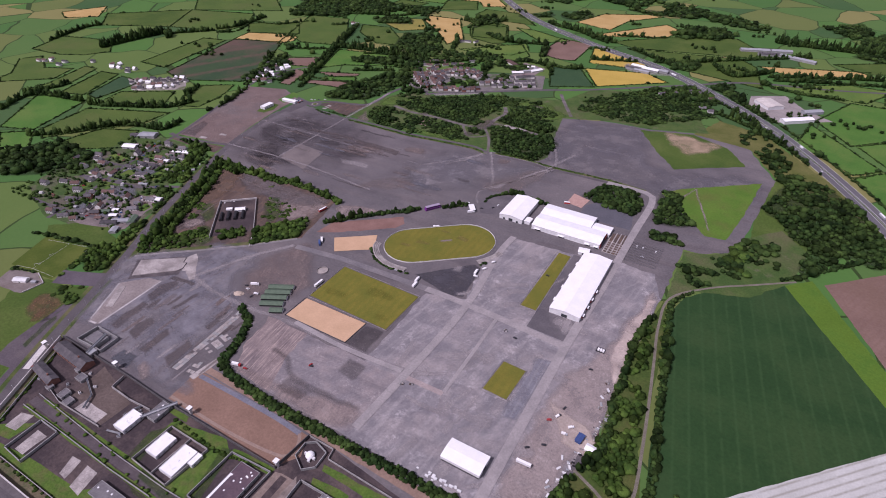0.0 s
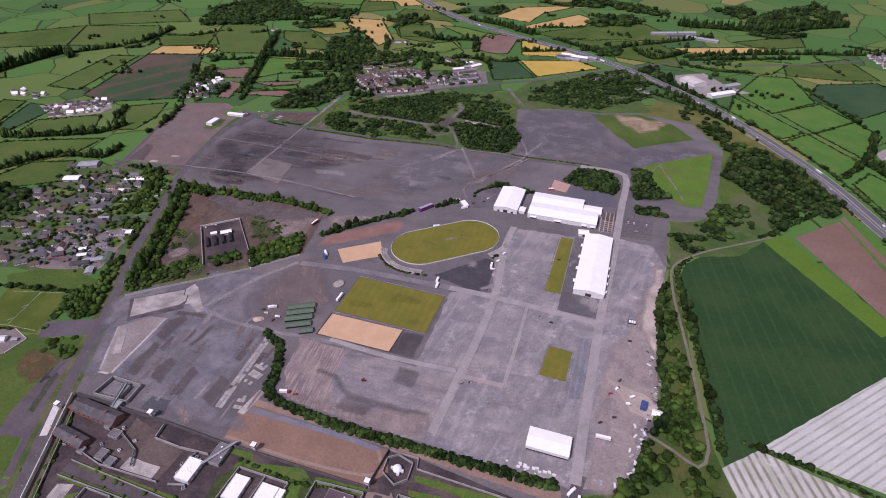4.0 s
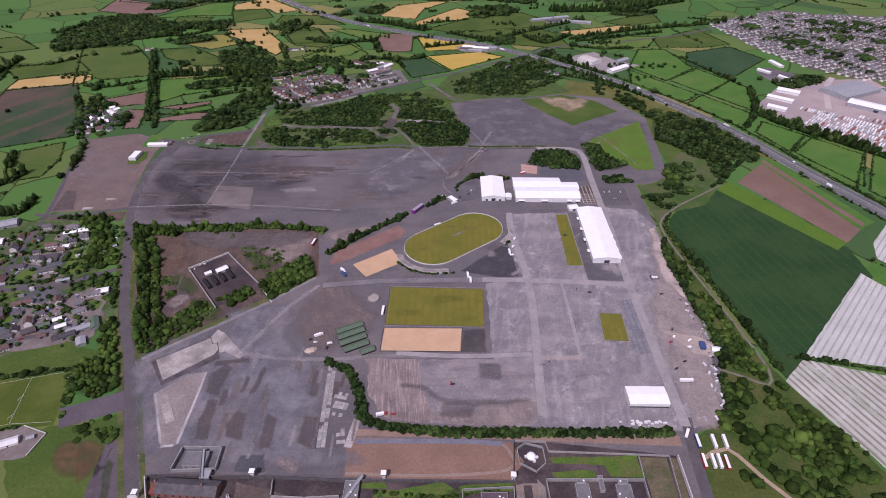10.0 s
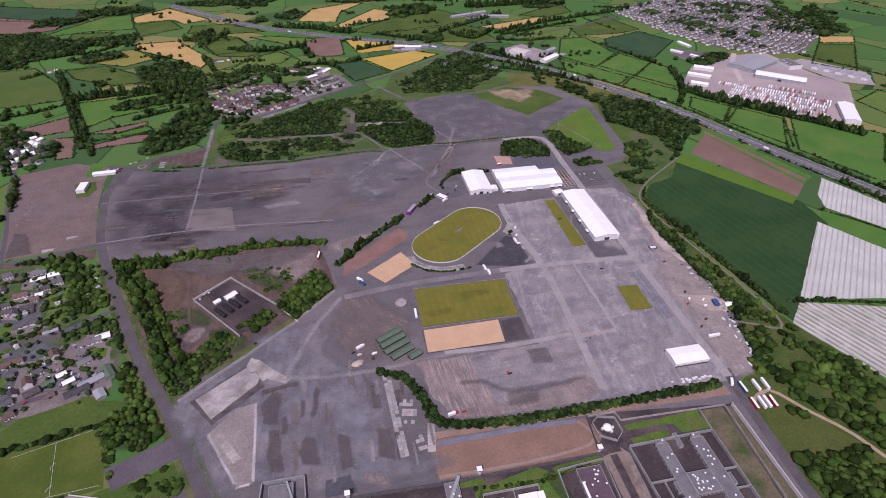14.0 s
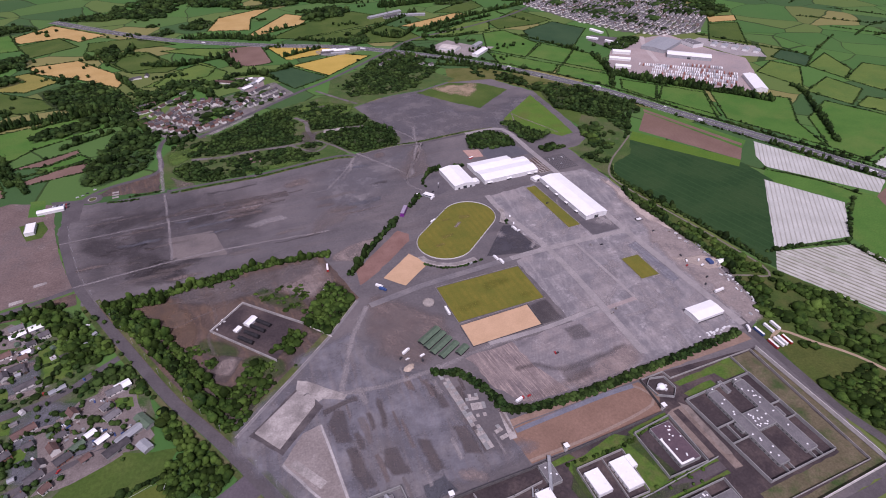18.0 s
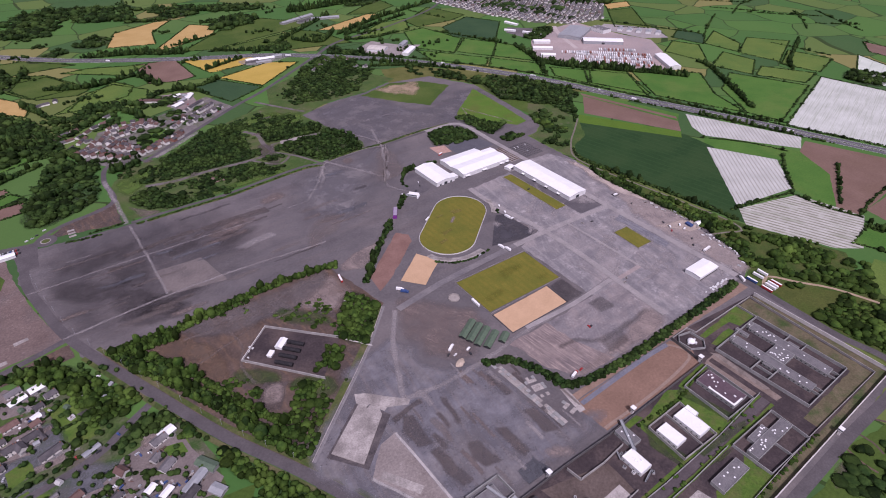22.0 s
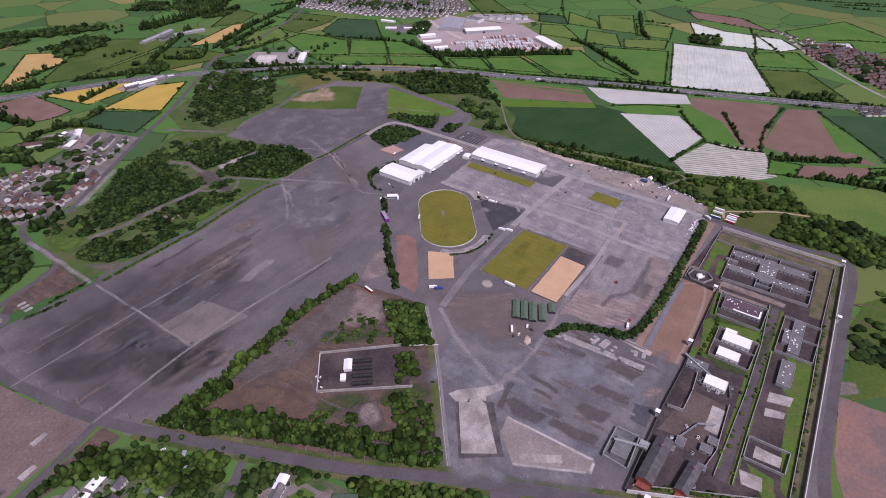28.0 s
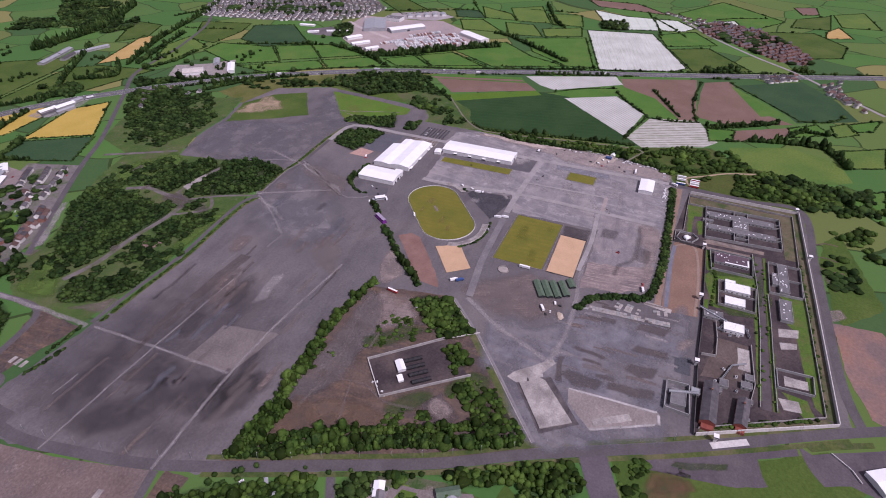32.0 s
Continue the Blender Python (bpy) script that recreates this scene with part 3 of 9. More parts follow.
area("field", "bright green rough meadow", [(625, 131), (705, 2), (738, -52), (578, -128), (556, -118), (566, -66), (652, -3), (590, 104)], 0.05, grass_bright, 1)
area("field", "bare brown ploughed field", [(758, 11), (818, -151), (551, -161), (560, -132), (663, -75), (706, -5)], 0.06, plough, 1)
area("field", "bare brown ploughed field", [(806, -168), (835, -219), (665, -276), (624, -334), (576, -219), (592, -159), (735, -162)], 0.06, plough, 1)
area("field", "bright green wedge of grass", [(808, -221), (792, -236), (669, -323), (644, -276)], 0.08, grass_bright, 1)
area("field", "dull green crop field", [(816, -238), (896, -372), (794, -427), (688, -452), (635, -340), (671, -326)], 0.06, grass_dark, 1)
area("field", "bare brown field between hedges", [(552, -229), (607, -328), (571, -325), (519, -276), (498, -214)], 0.06, plough, 1)
area("field", "olive green pasture", [(470, -219), (511, -317), (477, -391), (408, -402), (377, -351), (381, -303), (408, -228)], 0.06, grass_olive, 1)
# arenas
area("lawn", "mown olive turf show ring", [(0, 66), (112, 64), (110, -1), (-1, 1)], 0.52, turf, 0, "lawn")
area("sand_arena", "pale orange sand riding arena", [(-1, -5), (85, -4), (83, -39), (-2, -39)], 0.52, sand, 0, "arena")
area("sand_arena", "small pale orange sand arena", [(-53, 110), (-6, 145), (10, 116), (-33, 85)], 0.52, sand, 0.5, "arena")
area("lawn", "small mown turf square", [(244, 23), (269, 22), (267, -21), (241, -20)], 0.52, turf, 0, "lawn")
area("lawn", "long narrow mown turf strip beside a white hall", [(225, 233), (241, 233), (242, 113), (223, 113)], 0.52, turf, 0, "lawn")
# roads
road("road", "grey two-lane road past the site", [(-420, 442), (-426, 381), (-416, 316), (-396, 234), (-344, 108), (-303, 15), (-262, -60), (-200, -189), (-132, -318), (-60, -470)], 11, 0.18, asphalt)
road("motorway", "dual carriageway motorway with pale edges", [(-557, 1640), (-285, 1340), (-24, 1160), (188, 1045), (420, 820), (580, 570), (655, 380), (749, 143), (829, -95), (996, -552), (1150, -1000)], 27, 0.3, mway_mat)
road("road", "grey village road", [(-228, 632), (-36, 770), (71, 838), (242, 970), (358, 1057), (503, 1096)], 9, 0.2, asphalt)
road("road", "pale site road", [(160, -121), (169, 65), (157, 184), (158, 237)], 9, 0.47, asphalt_pale)
road("road", "pale site road", [(112, 82), (161, 82), (230, 79), (292, 75)], 9, 0.475, asphalt_pale)
road("road", "worn grey site road", [(-84, 68), (-40, 74), (-1, 78), (112, 82)], 9, 0.472, surf("worn_site_road", (0.15, 0.14, 0.147), (0.19, 0.177, 0.182), 0.05, 0.4, (0.23, 0.21, 0.208), 0.03, grain=0.22))
road("road", "pale site road along the halls", [(292, -131), (292, 75), (296, 195), (298, 334), (300, 424), (285, 449), (224, 451)], 10, 0.48, asphalt_pale)

# ---- ground inside the site ----
area("prison_ground", "dark tarmac yards of a disused prison", [(-187, -189), (-126, -312), (270, -310), (273, -162), (150, -148), (130, -150), (128, -189)], 0.14, tarmac_dark, 0.5, "yard")
area("compound_ground", "bare brown waste ground among scrub", [(-388, 196), (-318, 186), (-206, 192), (-112, 188), (-92, 88), (-144, 43), (-258, -58), (-300, 15), (-344, 108)], 0.13, dirt_brown, 2, "waste ground")
area("waste_ground", "bare pinkish brown waste ground beside a road", [(-518, 226), (-590, 470), (-506, 499), (-445, 470), (-436, 381), (-424, 316), (-404, 240)], 0.08, surf("pink_waste", (0.145, 0.107, 0.097), (0.187, 0.139, 0.126), 0.03, 0.4, (0.15, 0.128, 0.125), 0.012, grain=0.32, scuff=((0.36, 0.29, 0.26), 0.1, 0.54, 0.68, 0.6)), 2, "waste ground")
area("brown_yard", "rust brown gravel strip below a hedge", [(-22, -146), (128, -150), (137, -170), (123, -190), (-18, -186)], 0.15, surf("rust_gravel", (0.21, 0.132, 0.097), (0.25, 0.158, 0.117), 0.03, 0.4), 1, "gravel")
area("brown_track", "pale brown earth track beside a hedge", [(282, -141), (110, -141), (-14, -138), (-14, -145), (110, -147), (282, -152)], 0.17, surf("earth_track", (0.22, 0.15, 0.115), (0.28, 0.193, 0.15), 0.04, 0.4), 1, "track")
road("gravel_stripe", "blue grey gravel stripe", [(-14, -151), (40, -150), (90, -150), (120, -152)], 5, 0.19, surf("blue_gravel", (0.15, 0.155, 0.19), (0.19, 0.19, 0.22), 0.06, 0.5), category="gravel")
road("gravel_stripe", "pale track round a gravel yard", [(120, -152), (128, -165), (122, -178), (60, -184), (-18, -183)], 3, 0.19, surf("tan_gravel", (0.26, 0.19, 0.155), (0.3, 0.225, 0.18), 0.06, 0.5), category="gravel")
area("brown_yard", "wide red brown gravel yard", [(31, -327), (33, -376), (-40, -420), (-112, -362), (-105, -345), (-51, -331)], 0.09, surf("red_gravel", (0.18, 0.128, 0.118), (0.225, 0.16, 0.146), 0.02, 0.3, (0.27, 0.15, 0.11), 0.01), 2, "gravel")
road("road", "grey road along the prison wall", [(296, -120), (290, -160), (284, -250), (279, -318), (150, -322), (31, -323), (-70, -325), (-125, -335)], 10, 0.19, asphalt)
# grass inside the prison
yard_grass = surf("yard_grass", (0.062, 0.122, 0.02), (0.092, 0.152, 0.026), 0.1, 0.5, (0.11, 0.12, 0.04), 0.06, grain=0.36)
area("earth_strip", "brown earth strip between prison yards", [(128, -192), (134, -190), (150, -190), (150, -262), (140, -262), (140, -245), (128, -245)], 0.2, surf("brown_strip", (0.2, 0.155, 0.13), (0.26, 0.205, 0.175), 0.08, 0.5, (0.13, 0.1, 0.09), 0.05), 1.0, "earth")
road("road", "dark prison road", [(138, -192), (138, -256), (138, -298)], 7, 0.21, tarmac_dark)
road("road", "dark purple grey prison road", [(138, -254.5), (-11, -254.5), (-131, -253.5)], 8, 0.215, surf("prison_road", (0.085, 0.07, 0.075), (0.11, 0.092, 0.095), 0.05, 0.5))
for pts in ([(51, -286), (50, -301), (-118, -303), (-110, -297), (-68, -291)], [(76, -196), (79, -250), (8, -250), (8, -203), (14, -198)],
            [(126, -190), (126, -197), (80, -200), (80, -193)], [(135, -247), (135, -250), (-120, -250), (-120, -246)], [(135, -260), (135, -263), (-130, -264), (-130, -259)],
            [(250, -164), (264, -164), (256, -302), (142, -302), (142, -287), (240, -287), (240, -164)], [(-100, -268), (-104, -290), (-125, -296), (-128, -285)]):
    area("prison_lawn", "rough green grass between prison yards", pts, 0.18, dry_verge if pts[0][0] == 250 else yard_grass, 1.2, "grass")
for pts in ([(66, -190), (81, -199), (86, -246), (72, -247), (70, -211), (27, -206), (22, -199)], [(17, -191), (20, -197), (-5, -197), (-5, -192)], [(128, -247.5), (125, -250), (71, -250), (84, -246.5), (112, -246.5)], [(238, -162), (238, -184), (211, -183), (207, -172), (162, -171), (160, -165), (196, -164)], [(160, -180), (163, -186), (198, -184), (196, -178), (178, -177)],
            [(56, -284), (60, -300), (-2, -302), (-96, -303), (-105, -298), (-54, -294), (-9, -293), (8, -280)], [(-45, -246), (-44, -249), (-92, -249), (-100, -246)]):
    area("prison_lawn", "rough green grass between prison yards", pts, 0.185, yard_grass, 1.2, "grass")
area("verge_strip", "weedy brown strip inside the prison wall", [(267, -164), (272, -165), (269, -311), (258, -303)], 0.186, dry_verge, 0.4, "verge")
area("verge_strip", "weedy brown strip inside the prison wall", [(-186, -192), (-178, -194), (-121, -305), (-126, -313)], 0.186, dry_verge, 0.4, "verge")
area("yard", "grey tarmac yard inside a wall", [(62, -207), (57, -248), (12, -246), (14, -207)], 0.2, tarmac_dark, 0, "yard")
area("yard", "bare brown yard inside the prison", [(-44, -209), (-46, -239), (-103, -231), (-109, -192)], 0.16, surf("brown_tarmac", (0.1, 0.076, 0.066), (0.135, 0.105, 0.092), 0.03, 0.4, (0.085, 0.068, 0.062), 0.02, grain=0.36), 1, "yard")
for pts in ([(-3, -270), (2, -291), (-12, -290), (-17, -270)], [(-26, -270), (-22, -288), (-31, -287), (-37, -271)], [(-77, -271), (-77, -293), (-89, -293), (-91, -271)], [(-52, -228), (-52, -240), (-85, -240), (-85, -228)],
            [(-110, -264), (-108, -282), (-122, -284), (-124, -268)]):
    area("concrete_slab", "pale bare concrete floor slab", pts, 0.22, concrete, 0.6, "slab")
# old slabs on the tarmac
def slab(label, pts, h, mat):
    """A raised slab with sheer sides."""
    bm = bmesh.new()
    top = [bm.verts.new((x, y, h)) for x, y in pts]
    low = [bm.verts.new((x, y, 0.0)) for x, y in pts]
    bm.faces.new(top)
    for i in range(len(pts)):
        j = (i + 1) % len(pts)
        bm.faces.new((low[i], low[j], top[j], top[i]))
    bmesh.ops.recalc_face_normals(bm, faces=bm.faces)
    me = bpy.data.meshes.new("concrete_slab")
    bm.to_mesh(me)
    bm.free()
    me.materials.append(mat)
    return tagged(new("concrete_slab", me), label, "slab")


# brown ground darkened to paint the shadow along the slab's edges
area("slab_skirt", "dark brown ground round a raised slab with its edge shadow painted in", [(-240, -58), (-216, -90), (-170, -52), (-188, -19)], 0.32, surf("shaded_skirt", (0.085, 0.074, 0.078), (0.125, 0.108, 0.108), 0.1, 0.6, (0.06, 0.052, 0.056), 0.08, grain=0.34), 0.8, "ground")
slab("large raised weathered concrete slab", [(-189, -24), (-184, -33), (-180, -31), (-175, -41), (-177, -48), (-217, -83.5), (-235, -57)], 1.3, concrete)
area("slab_apron", "pale dusty concrete apron beside a slab", [(-190, -21), (-186, -10), (-176, -16), (-149, -44), (-145, -48), (-150, -52), (-168, -43), (-173, -45), (-180, -29), (-185, -31)], 0.34, concrete, 1.2, "slab")
area("slab_apron", "three sided pale concrete floor with a bright rim", [(-177, -71), (-174, -157), (-180, -160), (-188, -158), (-218, -99), (-195, -75)], 0.33, surf("rubble_floor", (0.23, 0.198, 0.188), (0.3, 0.262, 0.245), 0.06, 0.5, (0.19, 0.16, 0.15), 0.03, grain=0.3, scuff=((0.42, 0.38, 0.36), 0.2, 0.52, 0.66, 0.7)), 1.2, "slab")
for a, b in (((-177, -71), (-174, -157)), ((-188, -158), (-218, -99)), ((-189, -159), (-176, -158))):
    dx, dy = b[0] - a[0], b[1] - a[1]
    n = math.hypot(dx, dy)
    ox, oy = -dy / n * 1.7, dx / n * 1.7
    stain("slab_rim", "white concrete rim", [(a[0] - ox, a[1] - oy), (a[0] + ox, a[1] + oy), (b[0] + ox, b[1] + oy), (b[0] - ox, b[1] - oy)], 0.36, surf("bright_rim", (0.44, 0.41, 0.4), (0.52, 0.49, 0.475), 0.2, 0.8, fade=0.95), 1.0)
slab("low kerbed rectangular hut floor", [(-213, -103), (-193, -135), (-186, -131), (-206, -99)], 0.6, concrete)

hut = thing("hut_foundation", "long row of broken pale concrete hut floors", "foundation")


def floor_blocks(x0, y0, x1, y1, across, n, miss):
    """Rows of cracked floor blocks between two places, each a part of the foundation."""
    d = np.array([x1 - x0, y1 - y0]) / n
    side = np.array([-d[1], d[0]]) / np.linalg.norm(d)
    for k in range(n):
        for c in range(across):
            if rng.random() < miss:
                continue
            p = np.array([x0, y0]) + d * (k + 0.5) + side * (c - (across - 1) / 2) * 4.1
            bm = bmesh.new()
            L, Wd, hh = np.linalg.norm(d) * rng.uniform(0.47, 0.5), rng.uniform(1.8, 2.05), rng.uniform(0.3, 0.6)
            box_bm(bm, -L, L, -Wd, Wd, 0.1, hh, pose(p[0], p[1], 0, 0, 0, math.degrees(math.atan2(d[1], d[0])) + rng.normal(0, 1.5)))
            part("floor_block", bm, (concrete, concrete, render_grey)[int(rng.integers(3))], hut)


floor_blocks(-50, -56, -44, -158, 2, 26, 0.1)
floor_blocks(-41, -98, -28, -101, 2, 4, 0.1)
floor_blocks(-40, -110, -26, -113, 2, 4, 0.15)
floor_blocks(-40, -121, -30, -123, 1, 3, 0.1)
floor_blocks(-30, -134, -26, -158, 2, 6, 0.45)
area("slab_apron", "crumbling pale concrete at a yard edge", [(-18, -126), (-12, -129), (-16, -158), (-24, -156)], 0.2, concrete, 2, "slab")
# verges and worn patches
road("verge", "grassy bank along the old runway", [(-270, 437), (-222, 438), (-148, 437), (-81, 445), (-17, 450), (10, 442)], 6, 0.2, verge, category="verge")
road("road", "pale old perimeter road", [(-290, 446), (-222, 446), (-148, 445), (-81, 453), (-17, 458), (13, 449), (60, 450), (130, 448), (224, 452)], 6, 0.19, asphalt, category="perimeter")
road("verge", "grassy bank along the old runway", [(24, 453), (60, 458), (135, 455), (224, 459), (283, 455)], 6, 0.2, verge, category="verge")
area("scrubland", "rough grass and bare tracks among scrub", [(-297, 455), (-208, 450), (-84, 456), (14, 463), (100, 462), (108, 485), (84, 590), (71, 660), (40, 745), (-38, 722), (-195, 635), (-262, 622), (-300, 560)], 0.12, scrubland, 3, "scrub")
area("scrubland", "rough grass beyond the old runway", [(71, 660), (153, 690), (234, 695), (332, 728), (300, 800), (215, 860), (160, 880), (70, 835), (40, 745)], 0.11, scrubland, 3, "scrub")
area("meadow", "triangular bright green meadow", [(306, 462), (330, 490), (437, 574), (425, 470), (412, 377), (385, 372)], 0.18, surf("meadow_grass", (0.076, 0.155, 0.02), (0.098, 0.18, 0.025), 0.03, 0.4, (0.105, 0.14, 0.03), 0.02, grain=0.28), 2, "meadow")
area("meadow", "green meadow with bare sand", [(217, 680), (306, 708), (370, 680), (408, 622), (306, 552), (265, 603)], 0.18, grass_mid, 3, "meadow")
stain("bare_sand", "bare sandy soil in grass", [(258, 689), (330, 690), (359, 680), (335, 634), (306, 620)], 0.22, surf("bare_sand", (0.36, 0.27, 0.18), (0.42, 0.32, 0.22), 0.05, 0.4, fade=0.9), 12)
stain("footpath", "worn bare path in grass", [(330, 455), (350, 505), (353, 505), (334, 452)], 0.22, stain_pink, 2)
stain("footpath", "worn bare path in grass", [(350, 505), (388, 390), (384, 389), (347, 503)], 0.23, stain_pink, 2)
area("meadow", "rough green meadow among trees", [(438, 400), (475, 440), (510, 400), (495, 320), (454, 264), (395, 242), (368, 200), (366, 320), (388, 326), (420, 348)], 0.1, scrubland, 3, "meadow")
area("meadow", "long rough grass beside a motorway", [(306, 712), (340, 800), (420, 775), (560, 590), (640, 400), (600, 430), (520, 560), (455, 600), (434, 640), (405, 695)], 0.1, surf("dry_meadow", (0.1, 0.11, 0.03), (0.14, 0.14, 0.045), 0.03, 0.4, (0.08, 0.1, 0.02), 0.02), 3, "meadow")
area("belt_ground", "green undergrowth between a path and the site", [(366, 210), (362, 148), (354, 88), (356, 7), (362, -33), (340, -95), (334, -123), (295, -141), (283, -250), (281, -330), (381, -330), (408, -228), (455, -190), (411, -75), (394, -14), (386, 91), (373, 190)], 0.07, surf("undergrowth", (0.042, 0.075, 0.016), (0.066, 0.1, 0.022), 0.05, 0.4, (0.09, 0.098, 0.03), 0.03, grain=0.32), 2, "undergrowth")
road("path", "pale gravel path through trees", [(500, 325), (455, 292), (409, 258), (372, 215), (371, 160), (380, 100), (388, 48), (396, -10), (401, -60), (392, -80), (372, -70), (350, -60)], 3, 0.2, surf("gravel_path", (0.15, 0.135, 0.105), (0.2, 0.18, 0.145), 0.1, 0.8), category="path")
road("track", "bare earth track across grass", [(296, -165), (321, -154), (342, -184), (364, -215), (380, -260)], 4, 0.2, surf("earth_path", (0.33, 0.25, 0.17), (0.38, 0.29, 0.2), 0.1, 0.8), category="path")
area("meadow", "olive grass beside a prison road", [(300, -172), (330, -178), (366, -230), (372, -262), (330, -275), (292, -262), (294, -200)], 0.12, surf("tussock_grass", (0.066, 0.084, 0.02), (0.09, 0.104, 0.026), 0.06, 0.4, (0.06, 0.092, 0.018), 0.03, grain=0.32), 3, "meadow")
# showground surfaces
hall_apron = surf("hall_apron", (0.1, 0.092, 0.1), (0.128, 0.117, 0.124), 0.05, 0.5, (0.15, 0.137, 0.14), 0.03, grain=0.22)
stain("dark_tarmac", "dark asphalt patch by the oval", [(84, 99), (140, 155), (152, 150), (158, 92), (140, 84)], 0.2, surf("new_asphalt", (0.065, 0.062, 0.072), (0.08, 0.076, 0.087), 0.05, 0.6, fade=1.0), 2)
area("dark_tarmac", "dark asphalt in front of a hall", [(243, 116), (243, 240), (256, 240), (256, 118), (293, 118), (292, 82), (243, 84)], 0.13, hall_apron, 0.5, "tarmac")
area("dark_tarmac", "dark asphalt yard behind halls", [(216, 366), (236, 396), (285, 372), (291, 345), (291, 334), (216, 334)], 0.19, surf("blue_grey_asphalt", (0.095, 0.095, 0.11), (0.115, 0.113, 0.13), 0.05, 0.5), 0, "tarmac")
area("dark_tarmac", "dark asphalt yard with white bays", [(72, 300), (84, 316), (110, 336), (117, 332), (117, 276), (90, 268)], 0.2, hall_apron, 0.5, "tarmac")
area("red_dirt", "red brown bare earth strip", [(-84, 108), (-80, 138), (0, 203), (10, 188), (6, 173), (-59, 122)], 0.15, surf("red_earth", (0.2, 0.115, 0.095), (0.25, 0.15, 0.125), 0.05, 0.5), 2, "earth")
stain("light_dirt", "pale pink gravel", [(-103, 172), (-82, 193), (-29, 198), (-74, 160)], 0.2, stain_pink, 5)
stain("sand_ground", "pale pink sandy ground", [(299, -128), (330, -122), (345, -60), (358, 10), (352, 88), (358, 150), (362, 205), (348, 215), (336, 130), (318, 60), (303, 20)], 0.2, surf("pink_edge_sand", (0.33, 0.272, 0.25), (0.42, 0.35, 0.32), 0.06, 0.5, (0.25, 0.215, 0.205), 0.03, grain=0.36, fade=0.9, scuff=((0.62, 0.55, 0.51), 0.13, 0.52, 0.66, 0.7)), 9)
stain("sand_ground", "pale pink sandy ground", [(335, 90), (350, 200), (361, 205), (357, 120), (356, 40)], 0.22, surf("pink_sand", (0.52, 0.43, 0.38), (0.62, 0.52, 0.46), 0.05, 0.5, fade=0.9), 4)
stain("sand_ground", "bright sandy work yard", [(304, -1), (327, -8), (345, -12), (361, -24), (353, -44), (330, -40), (312, -12)], 0.23, surf("light_sand", (0.48, 0.4, 0.34), (0.55, 0.46, 0.4), 0.05, 0.5, fade=0.9), 4)
area("brown_showground", "brown pink gravel with pale scratches", [(-16, -50), (40, -50), (44, -90), (60, -132), (12, -128), (-8, -100)], 0.16, surf("brown_showground", (0.205, 0.165, 0.16), (0.26, 0.212, 0.2), 0.05, 0.4, (0.15, 0.125, 0.13), 0.018, grain=0.24, scuff=((0.46, 0.39, 0.355), 0.13, 0.52, 0.68, 0.7), drawn=((96, (0.42, 0.335, 0.3), 0.75, 24, 1.4), (96, (0.13, 0.105, 0.105), 0.5, 30, 3))), 4, "gravel")
area("grey_showground", "smooth grey worn tarmac with pale scuffs", [(40, -50), (160, -50), (160, -131), (60, -132), (44, -90)], 0.158, surf("grey_apron", (0.175, 0.16, 0.168), (0.225, 0.205, 0.211), 0.03, 0.4, (0.3, 0.258, 0.248), 0.018, grain=0.22, scuff=((0.44, 0.4, 0.39), 0.1, 0.54, 0.68, 0.7), drawn=((60, (0.27, 0.25, 0.255), 0.5, 30, 2), (5, (0.115, 0.105, 0.115), 0.45, 50, 8))), 4, "tarmac")
stain("dark_tarmac", "dark smooth rectangle of newer tarmac", [(101, -54), (126, -55), (124, -78), (100, -76)], 0.19, stain_faint, 3)
stain("dark_tarmac", "dark smooth rectangle of newer tarmac", [(64, -103), (98, -105), (94, -126), (60, -123)], 0.192, stain_faint, 4)
stain("brown_ground", "brown gravel ground round tents", [(-100, 40), (-75, 85), (-20, 30), (-12, -10), (-60, -45), (-95, -20)], 0.17, stain_brown, 14)
stain("pink_ground", "pinkish gravel along a hedge", [(10, -128), (70, -132), (150, -130), (150, -100), (80, -112), (30, -118)], 0.18, stain_pink, 9)

stain("dark_ground", "dark asphalt beside a sand arena", [(86, -4), (112, -4), (112, -42), (84, -40)], 0.18, stain_dark, 3)

for k in range(40):
    x, y = rng.uniform(115, 300), rng.uniform(-125, 230)
    a, l, w = rng.choice([0, 90, 45]) + rng.normal(0, 15), rng.uniform(5, 24), rng.uniform(2, 8)
    c, s = math.cos(radians(a)), math.sin(radians(a))
    stain("dust_patch", "pale dusty scuff on tarmac", [(x + c * u - s * v, y + s * u + c * v) for u, v in ((-l, -w), (0, -w * 1.2), (l, -w), (l * 1.1, w), (0, w), (-l, w * 0.8))], 0.24 + 0.0007 * k, stain_pale, w * 0.8)
stain("gravel_sheet", "blue grey gravel over old tarmac", [(-184, -162), (-197, -171), (-260, -55), (-193, -6), (-178, 25), (-109, 31), (-101, -23), (-64, -50), (-49, -62), (-46, -156), (-11, -160), (-4, -178), (-102, -182)], 0.27, stain_blue, 12)
for k, pts in enumerate(([(-121, -63), (-116, -66), (-120, -100), (-126, -99), (-124, -68)], [(-135, -73), (-130, -76), (-131, -98), (-137, -98)], [(-163, -59), (-153, -66), (-154, -102), (-169, -99), (-171, -75)], [(-164, -105), (-153, -106), (-148, -152), (-161, -151), (-165, -135)], [(-131, -119), (-120, -122), (-116, -153), (-134, -149), (-139, -134)],
                        [(-68, -67), (-57, -73), (-58, -103), (-68, -102)], [(-66, -122), (-53, -126), (-52, -161), (-67, -154)], [(-101, -119), (-89, -128), (-88, -160), (-100, -161), (-103, -135)])):
    stain("bare_strip", "dark brown strip where a hut stood", pts, 0.29 + 0.002 * k, stain_umber, 3)
